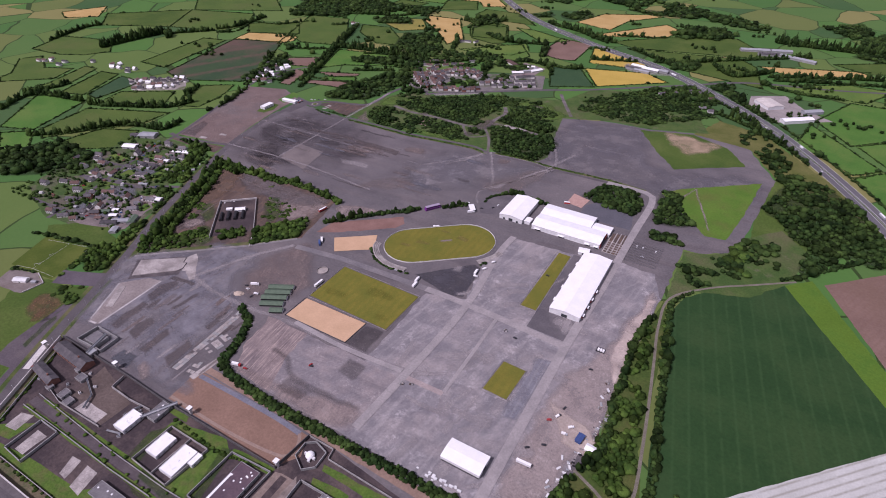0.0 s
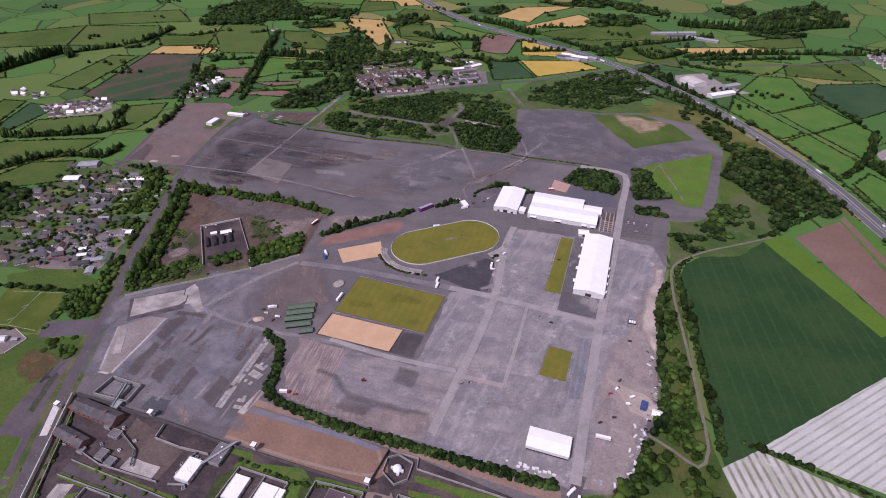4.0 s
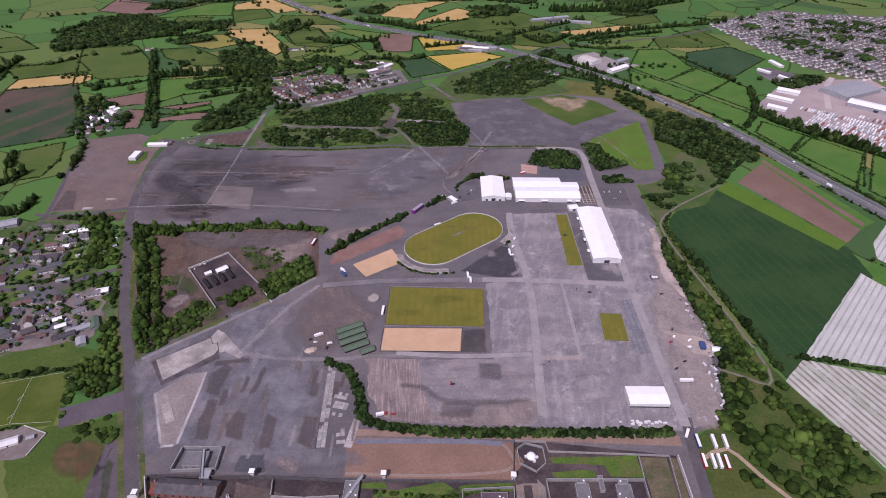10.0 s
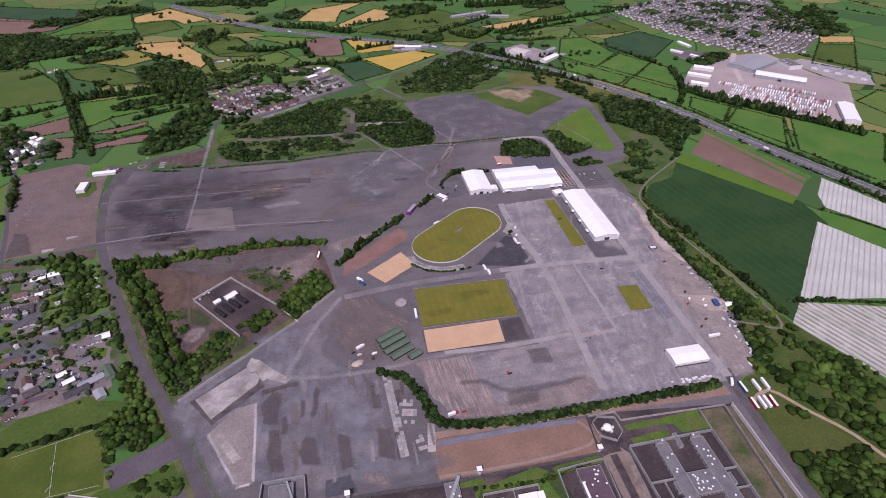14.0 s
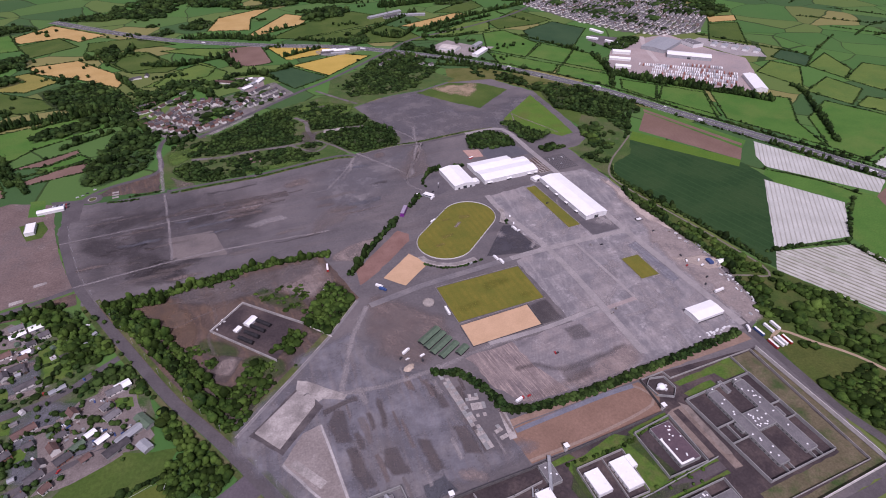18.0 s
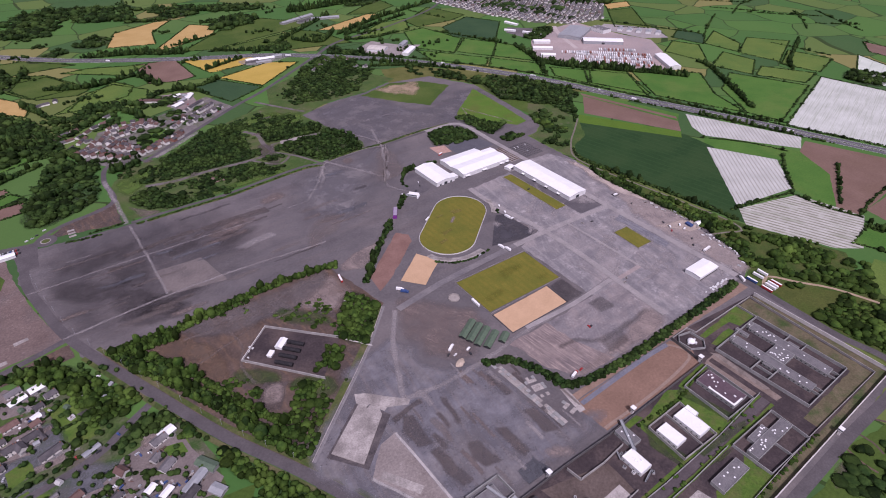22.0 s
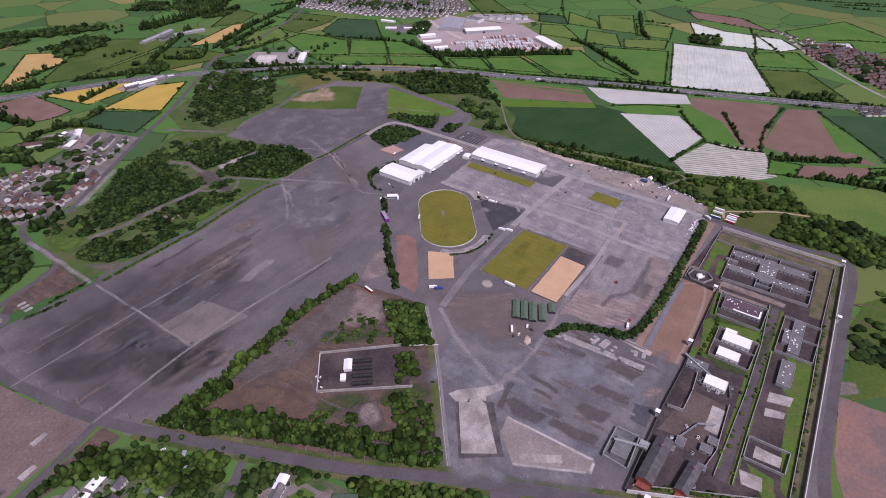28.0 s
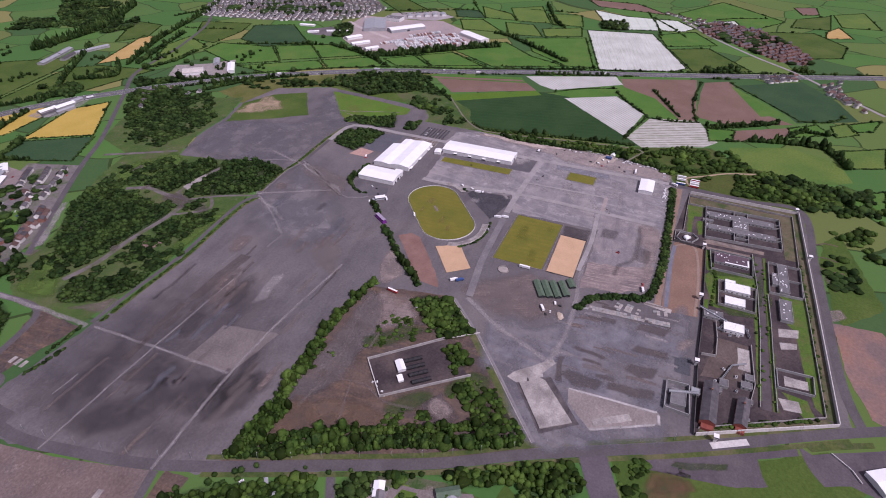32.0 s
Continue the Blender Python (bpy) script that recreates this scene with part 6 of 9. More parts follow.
for k in range(70):
    a, d = rng.uniform(-1.0, 1.0), rng.uniform(950, 1900)
    x, y = d * math.sin(a), d * math.cos(a)
    if x > 650 and y > 400 or abs(x + 160) < 180 and y < 1000:
        continue
    n = int(rng.integers(3, 14))
    dx, dy = rng.normal(0, 16, n), rng.normal(0, 9, n)
    clumps("copse", "small dark copse among fields", x + dx, y + dy, rng.uniform(3, 6, n), rng.uniform(5, 10, n), BUSH, leaf_mat)
for k in range(46):
    a, d = rng.uniform(0.55, 1.75), rng.uniform(1250, 2300)
    x, y = d * math.sin(a), d * math.cos(a)
    if 780 < x < 1480 and 780 < y < 1480 or 700 < x < 1120 and 350 < y < 850:
        continue
    b, l = rng.choice([0.5, 2.05]) + rng.normal(0, 0.25), rng.uniform(60, 150)
    hedge("dark field hedge with trees far off", [(x - l * math.cos(b), y - l * math.sin(b)), (x, y + rng.normal(0, 10)), (x + l * math.cos(b), y + l * math.sin(b))], 4.5, 4.0, None, 0.25, 0.16, "hedgerow", True)
wood("woodland", "green wood round a housing estate", [(-430, 790), (-345, 745), (-318, 800), (-262, 862), (-185, 868), (-150, 935), (-262, 945), (-390, 900)], 8, 8, None, -0.15, gap_scale=0.03)
wood("woodland", "green wood below a housing estate", [(-330, 640), (-262, 615), (-205, 632), (-232, 655), (-318, 690)], 6, 7, None, -0.3)
hedge("trees behind a housing estate", [(-160, 925), (-110, 945), (-60, 925), (-40, 880)], 10, 8, None, 0.1, 0.2, "tree_belt", False, 1.4)

# ---- showground halls and arenas ----
def hall_details(t, L, W, doors, mat=white_sheet):
    """Door canopies along the long south side of a hall."""
    for u, w, side in doors:
        sg = -1 if side == "s" else 1
        y = sg * W / 2
        boxes("canopy", mat, t, (u - w / 2, u + w / 2, min(y, y + sg * 3), max(y, y + sg * 3), 3.2, 3.5), label="small white door canopy")
        boxes("door", dark_glass, t, (u - w / 2 + 0.5, u + w / 2 - 0.5, min(y, y + sg * 0.15), max(y, y + sg * 0.15), 0, 3.0))


h = shed("exhibition_hall", "long white metal exhibition hall with red side doors", 274, 181, 90, 124, 36, 7, 9.3, white_wall, white_sheet, [("w", 0, 7, 4.5), ("e", 8, 5, 4)])
hall_details(h, 124, 36, [(-40, 6, "n"), (-14, 6, "n"), (12, 6, "n"), (38, 6, "n")])
for u in (-52, -36, -20, -4):
    boxes("side_panel", red_paint, h, (u - 2.2, u + 2.2, -18.6, -17.9, 0, 4.2), label="red side door surround")
    boxes("canopy", white_sheet, h, (u - 2.6, u + 2.6, -20.5, -18.0, 4.2, 4.5))
for u in range(-55, 60, 10):
    boxes("roof_seam", white_wall, h, (u - 0.12, u + 0.12, -17.5, 17.5, 7.2, 7.35))
h = shed("exhibition_hall", "white metal exhibition hall with a shallow pitched roof", 137, 302, 90, 62, 35, 7, 9.6, white_wall, white_sheet, [("w", 0, 6, 4.5), ("w", -10, 3, 3), ("w", 10, 3, 3)])
h = shed("exhibition_hall", "wide white metal exhibition hall with a red end wall", 219, 285, 0, 97, 33, 7, 9.5, white_wall, white_sheet)
hall_details(h, 97, 33, [(-40, 9, "s"), (-5, 9, "s"), (32, 7, "s"), (44, 6, "s")])
boxes("end_panel", red_paint, h, (48.2, 48.9, -16, -9, 0, 7), label="red end cladding")
boxes("end_panel", red_paint, h, (48.2, 48.9, 9, 16, 0, 7), label="red end cladding")
boxes("end_window", dark_glass, h, (48.4, 48.75, -8, 8, 0.5, 6))
for u in range(-44, 48, 8):
    boxes("roof_seam", white_wall, h, (u - 0.12, u + 0.12, -16, 16, 7.2, 7.35))
shed("hall_extension", "white rear wing of an exhibition hall", 207, 317, 0, 74, 30, 6.6, 8.6, white_wall, white_sheet, [("n", 10, 6, 4)])
shed("hall_extension", "lower white wing of an exhibition hall", 258, 311, 0, 26, 20, 5, 6.2, white_wall, white_sheet)
shed("link_building", "small white link building between halls", 253, 250, 10, 14, 11, 4, 4.8, white_wall, white_sheet, [("s", 0, 4, 3)])
shed("side_building", "small white building beside a hall", 160, 281, 90, 12, 9, 4, 4.8, white_wall, white_sheet)
h = shed("exhibition_hall", "small white metal hall on open tarmac", 264, -99, 0, 38, 21, 5.5, 6.6, white_wall, white_sheet, [("e", 0, 6, 4)])
boxes("plinth", dark_steel, h, (-18.8, 18.8, -10.62, -10.5, 0, 1.6), label="dark lower wall band")


def fence(label, P, h, gap, mat, name="fence", thick=0.12):
    """Posts and two rails along a line."""
    t = thing(name, label, "fence")
    Q = resample(P, gap, False)
    for a, b in zip(Q[:-1], Q[1:]):
        d = b - a
        m = pose(a[0], a[1], 0, 0, 0, math.degrees(math.atan2(d[1], d[0])))
        L = float(np.linalg.norm(d))
        for z in (h * 0.5, h * 0.95):
            bm = bmesh.new()
            box_bm(bm, 0, L, -thick / 2, thick / 2, z - thick, z + thick, m)
            part("rail", bm, mat, t)
    bm = bmesh.new()
    box_bm(bm, -thick, thick, -thick, thick, 0, h)
    me = bpy.data.meshes.new("post")
    bm.to_mesh(me)
    bm.free()
    me.materials.append(mat)
    for q in Q:
        p = new("post", me)
        p.parent = t
        p.location = (q[0], q[1], 0)
    return t


OC, OA, OH, ORAD = (78, 173), 38.9, 37.0, 38.0


def stadium(r, n=20):
    m = pose(OC[0], OC[1], 0, 0, 0, OA)
    out = []
    for cx, a0 in ((OH, -90), (-OH, 90)):
        for k in range(n + 1):
            a = radians(a0 + 180 * k / n)
            v = m @ Vector((cx + r * math.cos(a), r * math.sin(a), 0))
            out.append((v.x, v.y))
    return out


area("lawn", "oval mown turf arena inside a white rail", stadium(ORAD), 0.52, turf, 0, "lawn")
ring = stadium(ORAD + 0.6)
fence("white rail fence round the oval arena", ring + [ring[0]], 1.3, 6.0, white_wall, "rail_fence", 0.22)
ringm = stadium(ORAD + 1.6)
area("oval_kerb", "pale concrete kerb round the oval arena", stadium(ORAD + 1.4), 0.2, concrete, 0, "kerb")
stain("worn_turf", "worn brown spot in turf", [(74, 178), (88, 188), (92, 184), (78, 174)], 0.56, stain_pink, 3)
for pts in ([(-1.5, -1.5), (112, -2), (113.5, 65.5), (-1.5, 67.5), (-1.5, -1.5)], [(222, 112), (222, 234), (242, 234), (243, 112), (222, 112)], [(240, -21.5), (243, 24), (270, 23), (268, -22.5), (240, -21.5)]):
    fence("low rail fence round a turf ring", pts, 0.9, 8.0, concrete, "rail_fence", 0.1)
for pts in ([(-2.5, -5), (86, -4.5), (84, -40), (-3, -40), (-2.5, -5)],):
    fence("dark low rail round a sand arena", pts, 0.8, 8.0, dark_steel, "rail_fence", 0.12)


def bank(label, centre_pts, w, h):
    """A terraced spectator bank along a line."""
    t = thing("spectator_bank", label, "bank")
    P = smooth_line(centre_pts, False, 4)
    for k in range(4):
        d, z = (k - 1.5) * w / 4, h * (k + 1) / 4
        a, b = offset_line(P, d + w / 8), offset_line(P, d - w / 8)
        n = len(P)
        V = np.r_[np.c_[a, np.full(n, z)], np.c_[b, np.full(n, z)], np.c_[a, np.zeros(n)], np.c_[b, np.zeros(n)]]
        F = [(n + i, n + i + 1, i + 1, i) for i in range(n - 1)] + [(2 * n + i, i, i + 1, 2 * n + i + 1) for i in range(n - 1)] + [(3 * n + i + 1, n + i + 1, n + i, 3 * n + i) for i in range(n - 1)]
        ob = new("terrace_step", mesh_from("terrace_step", V, F, concrete))
        ob.parent = t


bank("stone terraced spectator bank beside an oval arena", [(70, 100), (45, 99), (25, 106), (10, 120), (6, 132)], 9, 1.8)
bank("stone terraced spectator bank beside an oval arena", [(142, 160), (154, 178), (159, 194)], 8, 1.6)
hedge("scrubby planting on a bank", [(76, 95), (48, 93), (22, 100), (5, 116)], 3.5, 2.2, None, 0.1, 0, "planting")
hedge("scrubby planting on a bank", [(147, 158), (158, 176), (163, 196)], 3.5, 2.4, None, 0.1, 0, "planting")
for pts, w, hh in (([(-90, 134), (-74, 150), (-55, 172)], 9, 6), ([(-50, 176), (-29, 196), (-10, 214), (8, 232)], 8, 6), ([(36, 254), (50, 266), (62, 278)], 8, 5), ([(100, 338), (112, 342), (135, 340), (158, 338), (166, 340)], 7, 5), ([(82, 300), (84, 318), (100, 336)], 5, 3)):
    hedge("line of dark green trees and shrubs", pts, w, hh, None, 0.0, 0.2, "tree_line")
# round pen
t = thing("round_pen", "round sand pen with a rail", "pen")
bm = bmesh.new()
bmesh.ops.create_cone(bm, cap_ends=True, segments=32, radius1=6.6, radius2=6.6, depth=0.3)
bmesh.ops.translate(bm, verts=bm.verts, vec=(0, 0, 0.15))
part("sand_floor", bm, surf("grey_sand", (0.3, 0.27, 0.25), (0.38, 0.34, 0.31), 0.2, 1.0), t)
for k in range(24):
    a0, a1 = k * math.pi / 12, (k + 1) * math.pi / 12
    bm = bmesh.new()
    p, q = Vector((7 * math.cos(a0), 7 * math.sin(a0), 0)), Vector((7 * math.cos(a1), 7 * math.sin(a1), 0))
    box_bm(bm, 0, (q - p).length, -0.12, 0.12, 0.1, 1.5, pose(p.x, p.y, 0, 0, 0, math.degrees(math.atan2(q.y - p.y, q.x - p.x))))
    part("panel", bm, concrete, t)
place(t, -19.5, 45.5, 0)
# stable tents
for k, (x, y, L) in enumerate(((-40, -6, 30), (-37, -15, 30), (-34, -24.5, 30), (-29, -34, 27), (-16, -40, 15))):
    t = shed("stable_tent", "long green roofed stable tent", x, y, 28, L, 7.5, 2.6, 4.2, dark_steel, green_sheet, [("w", 0, 3, 2.4)], category="tent", group="stable tents")
    for u in np.arange(-L / 2 + 2, L / 2, 4):
        boxes("roof_rib", green_sheet, t, (u - 0.1, u + 0.1, -3.6, 3.6, 2.55, 2.75))
    boxes("end_wall", white_wall, t, (L / 2 + 0.1, L / 2 + 0.3, -3.4, 3.4, 0, 2.6))
# paved garden grid and livestock pens beside the hall
t = thing("paved_garden", "grid of pale paths between grass squares", "garden")
for k in range(6):
    u = 265 + 5.4 * k
    boxes("cross_path", concrete, t, (272, 295, u + 0, u + 1.4, 0.1, 0.24))
for k in range(5):
    u = 272 + 5.6 * k
    boxes("long_path", concrete, t, (u, u + 1.4, 265, 318, 0.1, 0.25))
area("garden_squares", "brown bare garden squares", [(273, 265), (296, 266), (296, 320), (273, 314)], 0.21, dirt_brown, 0.5, "garden")
pen_steel = surf("pen_steel", (0.13, 0.125, 0.135), (0.17, 0.163, 0.172), 0.5, 2, rough=0.5)
t = thing("livestock_pens", "rows of grey steel livestock pens", "pens")
for k in range(9):
    y = 262 + 6 * k
    boxes("pen_rail", pen_steel, t, (303, 343, y, y + 0.14, 0.1, 1.3))
for k in range(14):
    x = 303 + 3 * k
    for j in range(8):
        boxes("pen_gate", pen_steel, t, (x, x + 0.12, 262 + 6 * j + 0.8, 262 + 6 * j + 4.0, 0.1, 1.4))
# boundary hedge
hedge("dense green boundary hedge", [(-57, -54), (-44, -60), (-30, -66), (-14, -100), (-4, -127), (30, -135), (67, -138), (162, -138), (220, -137), (276, -136)], 8, 4.2)
hedge("dense green boundary hedge", [(-57, -57), (-32, -70), (-17, -104), (-6, -131), (67, -142), (162, -141.5), (276, -140)], 6, 3.6)
# concrete remains and white rubble
t = thing("white_rubble", "heap of white bags and sheets beside a hedge", "rubble")
for k in range(22):
    x, y, s = rng.uniform(232, 275), rng.uniform(-131, -125), rng.uniform(0.6, 1.8)
    boxes("bag", white_wall, t, (x - s, x + s, y - s * 0.6, y + s * 0.6, 0.1, 0.1 + s * 0.7))
t = thing("junk_row", "row of scrap and pale pallets at a site edge", "scrap")
for k in range(60):
    y = rng.uniform(-120, 20)
    x, s = 336 + 0.17 * (y + 120) + rng.normal(0, 2.5), rng.uniform(0.4, 1.7)
    boxes("scrap", (white_wall, dark_steel, concrete, grey_sheet)[k % 4], t, (x - s, x + s, y - s * 0.5, y + s * 0.5, 0.1, 0.2 + s * 0.6))
place(shed("marquee", "small white frame tent in a work yard", 0, 0, 0, 11, 7, 3, 4.6, white_wall, white_sheet, category="tent"), 357, -34, -5)
place(shed("site_cabin", "blue flat container cabin", 0, 0, 0, 9.5, 5.5, 3, 3.4, blue_paint, blue_paint, [("s", 0, 2, 2)], category="cabin"), 344, -28, 82)
t = thing("barrier_kiosk", "three white tanks in a low pen", "kiosk")
boxes("low_wall", dark_steel, t, (322, 331, 86.5, 87, 0, 1.2), (322, 331, 92.5, 93, 0, 1.2), (322, 322.5, 86.5, 93, 0, 1.2), (330.5, 331, 86.5, 93, 0, 1.2))
for k in range(3):
    boxes("tank", white_sheet, t, (323.2 + 2.6 * k, 325.2 + 2.6 * k, 88, 91.5, 0.1, 1.8))
# pale pyramid heap, red pad
bm = bmesh.new()
bmesh.ops.create_icosphere(bm, subdivisions=3, radius=1)
for v in bm.verts:
    v.co = Vector((v.co.x * 6.5, v.co.y * 4, max(0, v.co.z) * 2.6)) * (1 + 0.25 * noise.noise(v.co * 2.2))
place(tagged(part("spoil_mound", bm, surf("heap_gravel", (0.42, 0.34, 0.27), (0.5, 0.41, 0.33), 0.3, 1.5), None), "heap of pale gravel", "heap"), -77, -40, 20)
slab("low red and pink paved pad with a red rim", [(189, 361), (190, 391), (217, 383), (213, 356)], 0.5, surf("pink_paving", (0.4, 0.25, 0.21), (0.46, 0.3, 0.25), 0.2, 1))
t = thing("red_container", "small red roofed container", "container")
boxes("body", red_paint, t, (-4, 4, -1.3, 1.3, 0, 2.6))
boxes("roof", white_sheet, t, (-4.1, 4.1, -1.4, 1.4, 2.6, 2.75))
place(t, 190, 358, 20)
# purple stand
t = thing("purple_stand", "purple two deck hospitality stand", "stand")
boxes("lower_deck", purple_paint, t, (-12, 12, -3, 3, 0, 3))
boxes("upper_deck", purple_paint, t, (-11, 11, -2.6, 2, 3, 5.6))
for u in range(-10, 12, 3):
    boxes("window", dark_glass, t, (u - 1, u + 1, -3.12, -2.9, 1, 2.4), (u - 1, u + 1, -2.72, -2.5, 3.6, 4.9))
boxes("roof", surf("stand_roof", (0.3, 0.25, 0.33), (0.36, 0.3, 0.4), 0.3, 2), t, (-11.3, 11.3, -2.9, 2.3, 5.6, 5.8))
place(t, 24, 243, 56)
t = thing("stage_trailer", "open white stage trailer", "stage")
boxes("deck", grey_sheet, t, (-10, 10, -4, 4, 0.6, 1.0))
boxes("canopy", white_sheet, t, (-6, 10, -4, 4, 4, 4.3))
for x, y in ((-5.5, -3.8), (9.5, -3.8), (-5.5, 3.8), (9.5, 3.8)):
    boxes("post", dark_steel, t, (x - 0.15, x + 0.15, y - 0.15, y + 0.15, 0.6, 4))
place(t, 74, 272, -52)


# ---- scrubby compound ----
def wall_run(label, pts, h, w, mat, name="wall"):
    """A free-standing wall along straight runs, with a coping."""
    t = thing(name, label, "wall")
    for a, b in zip(pts[:-1], pts[1:]):
        d = Vector((b[0] - a[0], b[1] - a[1]))
        m = pose(a[0], a[1], 0, 0, 0, math.degrees(math.atan2(d.y, d.x)))
        bm = bmesh.new()
        box_bm(bm, -w / 2, d.length + w / 2, -w / 2, w / 2, 0, h, m)
        r = part("wall_panel", bm, mat, t)
        bm = bmesh.new()
        box_bm(bm, -w / 2 - 0.1, d.length + w / 2 + 0.1, -w / 2 - 0.15, w / 2 + 0.15, h, h + 0.25, m)
        part("coping", bm, mat, r)
    return t


wall_run("low white wall and fence of a depot", [(-161, -304), (-173, -318), (-184, -324)], 1.4, 0.4, wall_pale, "depot_wall")
wall_run("long pale concrete wall", [(-220, 131), (-159, 65)], 3.2, 0.6, wall_dull)
wall_run("low pale kerb wall", [(-158, 63), (-138, 36)], 1.0, 0.5, wall_pale)
wall_run("long pale concrete wall", [(-259, 97), (-200, 24)], 3.2, 0.6, wall_dull)
wall_run("pale concrete wall", [(-259, 97), (-220, 131)], 2.4, 0.6, wall_pale)
for k in range(4):
    t = thing("fuel_tank_bank", "row of black storage tanks", "tanks", "black tanks")
    for j in range(4):
        bm = bmesh.new()
        bmesh.ops.create_cone(bm, cap_ends=True, segments=14, radius1=2.3, radius2=2.3, depth=4.8, matrix=pose(-7.5 + 5 * j, 0, 2, 0, 90, 0))
        part("tank", bm, dark_steel, t)
        boxes("saddle", render_grey, t, (-8.2 + 5 * j, -6.8 + 5 * j, -1.5, 1.5, 0, 0.7))
    place(t, -203 - 7.4 * k, 87 - 6.6 * k, -50)
place(shed("white_shed", "white vaulted shed beside black tanks", 0, 0, 0, 14, 8, 3.4, 4.8, white_wall, white_sheet), -216, 95, 40)
place(shed("white_shed", "small flat white cabin", 0, 0, 0, 8, 5, 2.6, 2.9, white_wall, white_sheet), -231, 88, 40)
for k in range(9):
    t = thing("white_block", "white painted block on waste ground", "block")
    boxes("block", white_wall, t, (-1.2, 1.2, -0.7, 0.7, 0, 1.1))
    x, y = ((-245, 112), (-243, 108), (-248, 106), (-256, 94), (-252, 98), (-126, 118), (-130, 112), (-134, 106), (-141, 98))[k]
    place(t, x, y, 25 * k)
for k, (x, y, a, b) in enumerate(((58, 160, 10, 5), (100, 196, 9, 6), (72, 200, 7, 3), (40, 146, 8, 4))):
    stain("worn_turf", "yellowed worn patch in turf", [(x - a, y - b), (x + a, y - b * 0.6), (x + a, y + b), (x - a, y + b)], 0.565 + 0.002 * k, surf("dry_turf", (0.22, 0.18, 0.05), (0.26, 0.21, 0.07), 0.1, 0.6, fade=0.6), 4)
for k, (x, y, a, b) in enumerate(((20, 20, 14, 6), (70, 44, 16, 7), (95, 12, 9, 5))):
    stain("worn_turf", "greener patch in mown turf", [(x - a, y - b), (x + a, y - b * 0.6), (x + a, y + b), (x - a, y + b)], 0.56 + 0.002 * k, surf("green_turf", (0.1, 0.125, 0.02), (0.135, 0.145, 0.025), 0.1, 0.6, fade=0.25), 5)

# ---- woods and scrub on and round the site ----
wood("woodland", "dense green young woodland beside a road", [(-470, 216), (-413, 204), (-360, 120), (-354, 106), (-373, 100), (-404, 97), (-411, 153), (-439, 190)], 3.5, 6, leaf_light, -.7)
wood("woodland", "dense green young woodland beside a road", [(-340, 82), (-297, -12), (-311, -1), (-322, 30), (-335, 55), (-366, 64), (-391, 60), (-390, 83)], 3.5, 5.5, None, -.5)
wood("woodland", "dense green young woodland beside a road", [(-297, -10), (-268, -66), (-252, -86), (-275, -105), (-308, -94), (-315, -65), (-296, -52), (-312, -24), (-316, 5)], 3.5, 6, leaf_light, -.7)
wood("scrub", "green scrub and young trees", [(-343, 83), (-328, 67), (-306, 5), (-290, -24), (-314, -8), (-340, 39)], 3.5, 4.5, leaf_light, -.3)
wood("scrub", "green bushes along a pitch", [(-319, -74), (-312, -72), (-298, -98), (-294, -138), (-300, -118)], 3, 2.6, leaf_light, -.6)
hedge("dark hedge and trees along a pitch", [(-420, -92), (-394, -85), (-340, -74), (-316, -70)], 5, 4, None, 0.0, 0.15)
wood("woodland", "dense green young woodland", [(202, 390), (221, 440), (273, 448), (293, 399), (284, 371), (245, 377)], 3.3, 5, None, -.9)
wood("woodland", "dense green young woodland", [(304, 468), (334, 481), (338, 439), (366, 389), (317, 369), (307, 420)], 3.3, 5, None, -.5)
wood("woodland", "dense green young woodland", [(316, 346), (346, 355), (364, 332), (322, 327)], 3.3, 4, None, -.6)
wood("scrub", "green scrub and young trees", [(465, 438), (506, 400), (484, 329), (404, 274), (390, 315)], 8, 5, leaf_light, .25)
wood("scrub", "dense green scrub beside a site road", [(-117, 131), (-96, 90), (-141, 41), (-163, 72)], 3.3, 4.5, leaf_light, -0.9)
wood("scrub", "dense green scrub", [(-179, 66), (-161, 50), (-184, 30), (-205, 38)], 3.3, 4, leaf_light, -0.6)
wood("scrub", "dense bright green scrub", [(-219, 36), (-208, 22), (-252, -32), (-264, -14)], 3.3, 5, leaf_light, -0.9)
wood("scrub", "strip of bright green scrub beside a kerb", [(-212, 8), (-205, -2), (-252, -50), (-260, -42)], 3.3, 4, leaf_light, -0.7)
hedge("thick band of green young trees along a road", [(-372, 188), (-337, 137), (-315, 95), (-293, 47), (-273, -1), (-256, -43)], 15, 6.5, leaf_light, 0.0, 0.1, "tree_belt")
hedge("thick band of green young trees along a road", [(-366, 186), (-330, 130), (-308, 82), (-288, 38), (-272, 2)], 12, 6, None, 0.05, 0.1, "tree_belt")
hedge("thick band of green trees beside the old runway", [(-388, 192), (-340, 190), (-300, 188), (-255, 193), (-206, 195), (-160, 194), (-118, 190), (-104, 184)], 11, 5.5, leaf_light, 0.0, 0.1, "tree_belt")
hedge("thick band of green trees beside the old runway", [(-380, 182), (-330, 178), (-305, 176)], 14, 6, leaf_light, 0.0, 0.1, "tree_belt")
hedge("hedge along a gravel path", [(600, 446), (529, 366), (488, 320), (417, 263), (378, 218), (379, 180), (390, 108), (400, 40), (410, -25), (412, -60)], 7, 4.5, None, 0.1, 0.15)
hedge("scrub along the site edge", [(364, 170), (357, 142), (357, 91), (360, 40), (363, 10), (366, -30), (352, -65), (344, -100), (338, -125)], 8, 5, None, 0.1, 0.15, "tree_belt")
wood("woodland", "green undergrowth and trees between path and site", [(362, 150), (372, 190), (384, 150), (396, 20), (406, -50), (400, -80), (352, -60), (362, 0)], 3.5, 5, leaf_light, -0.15)
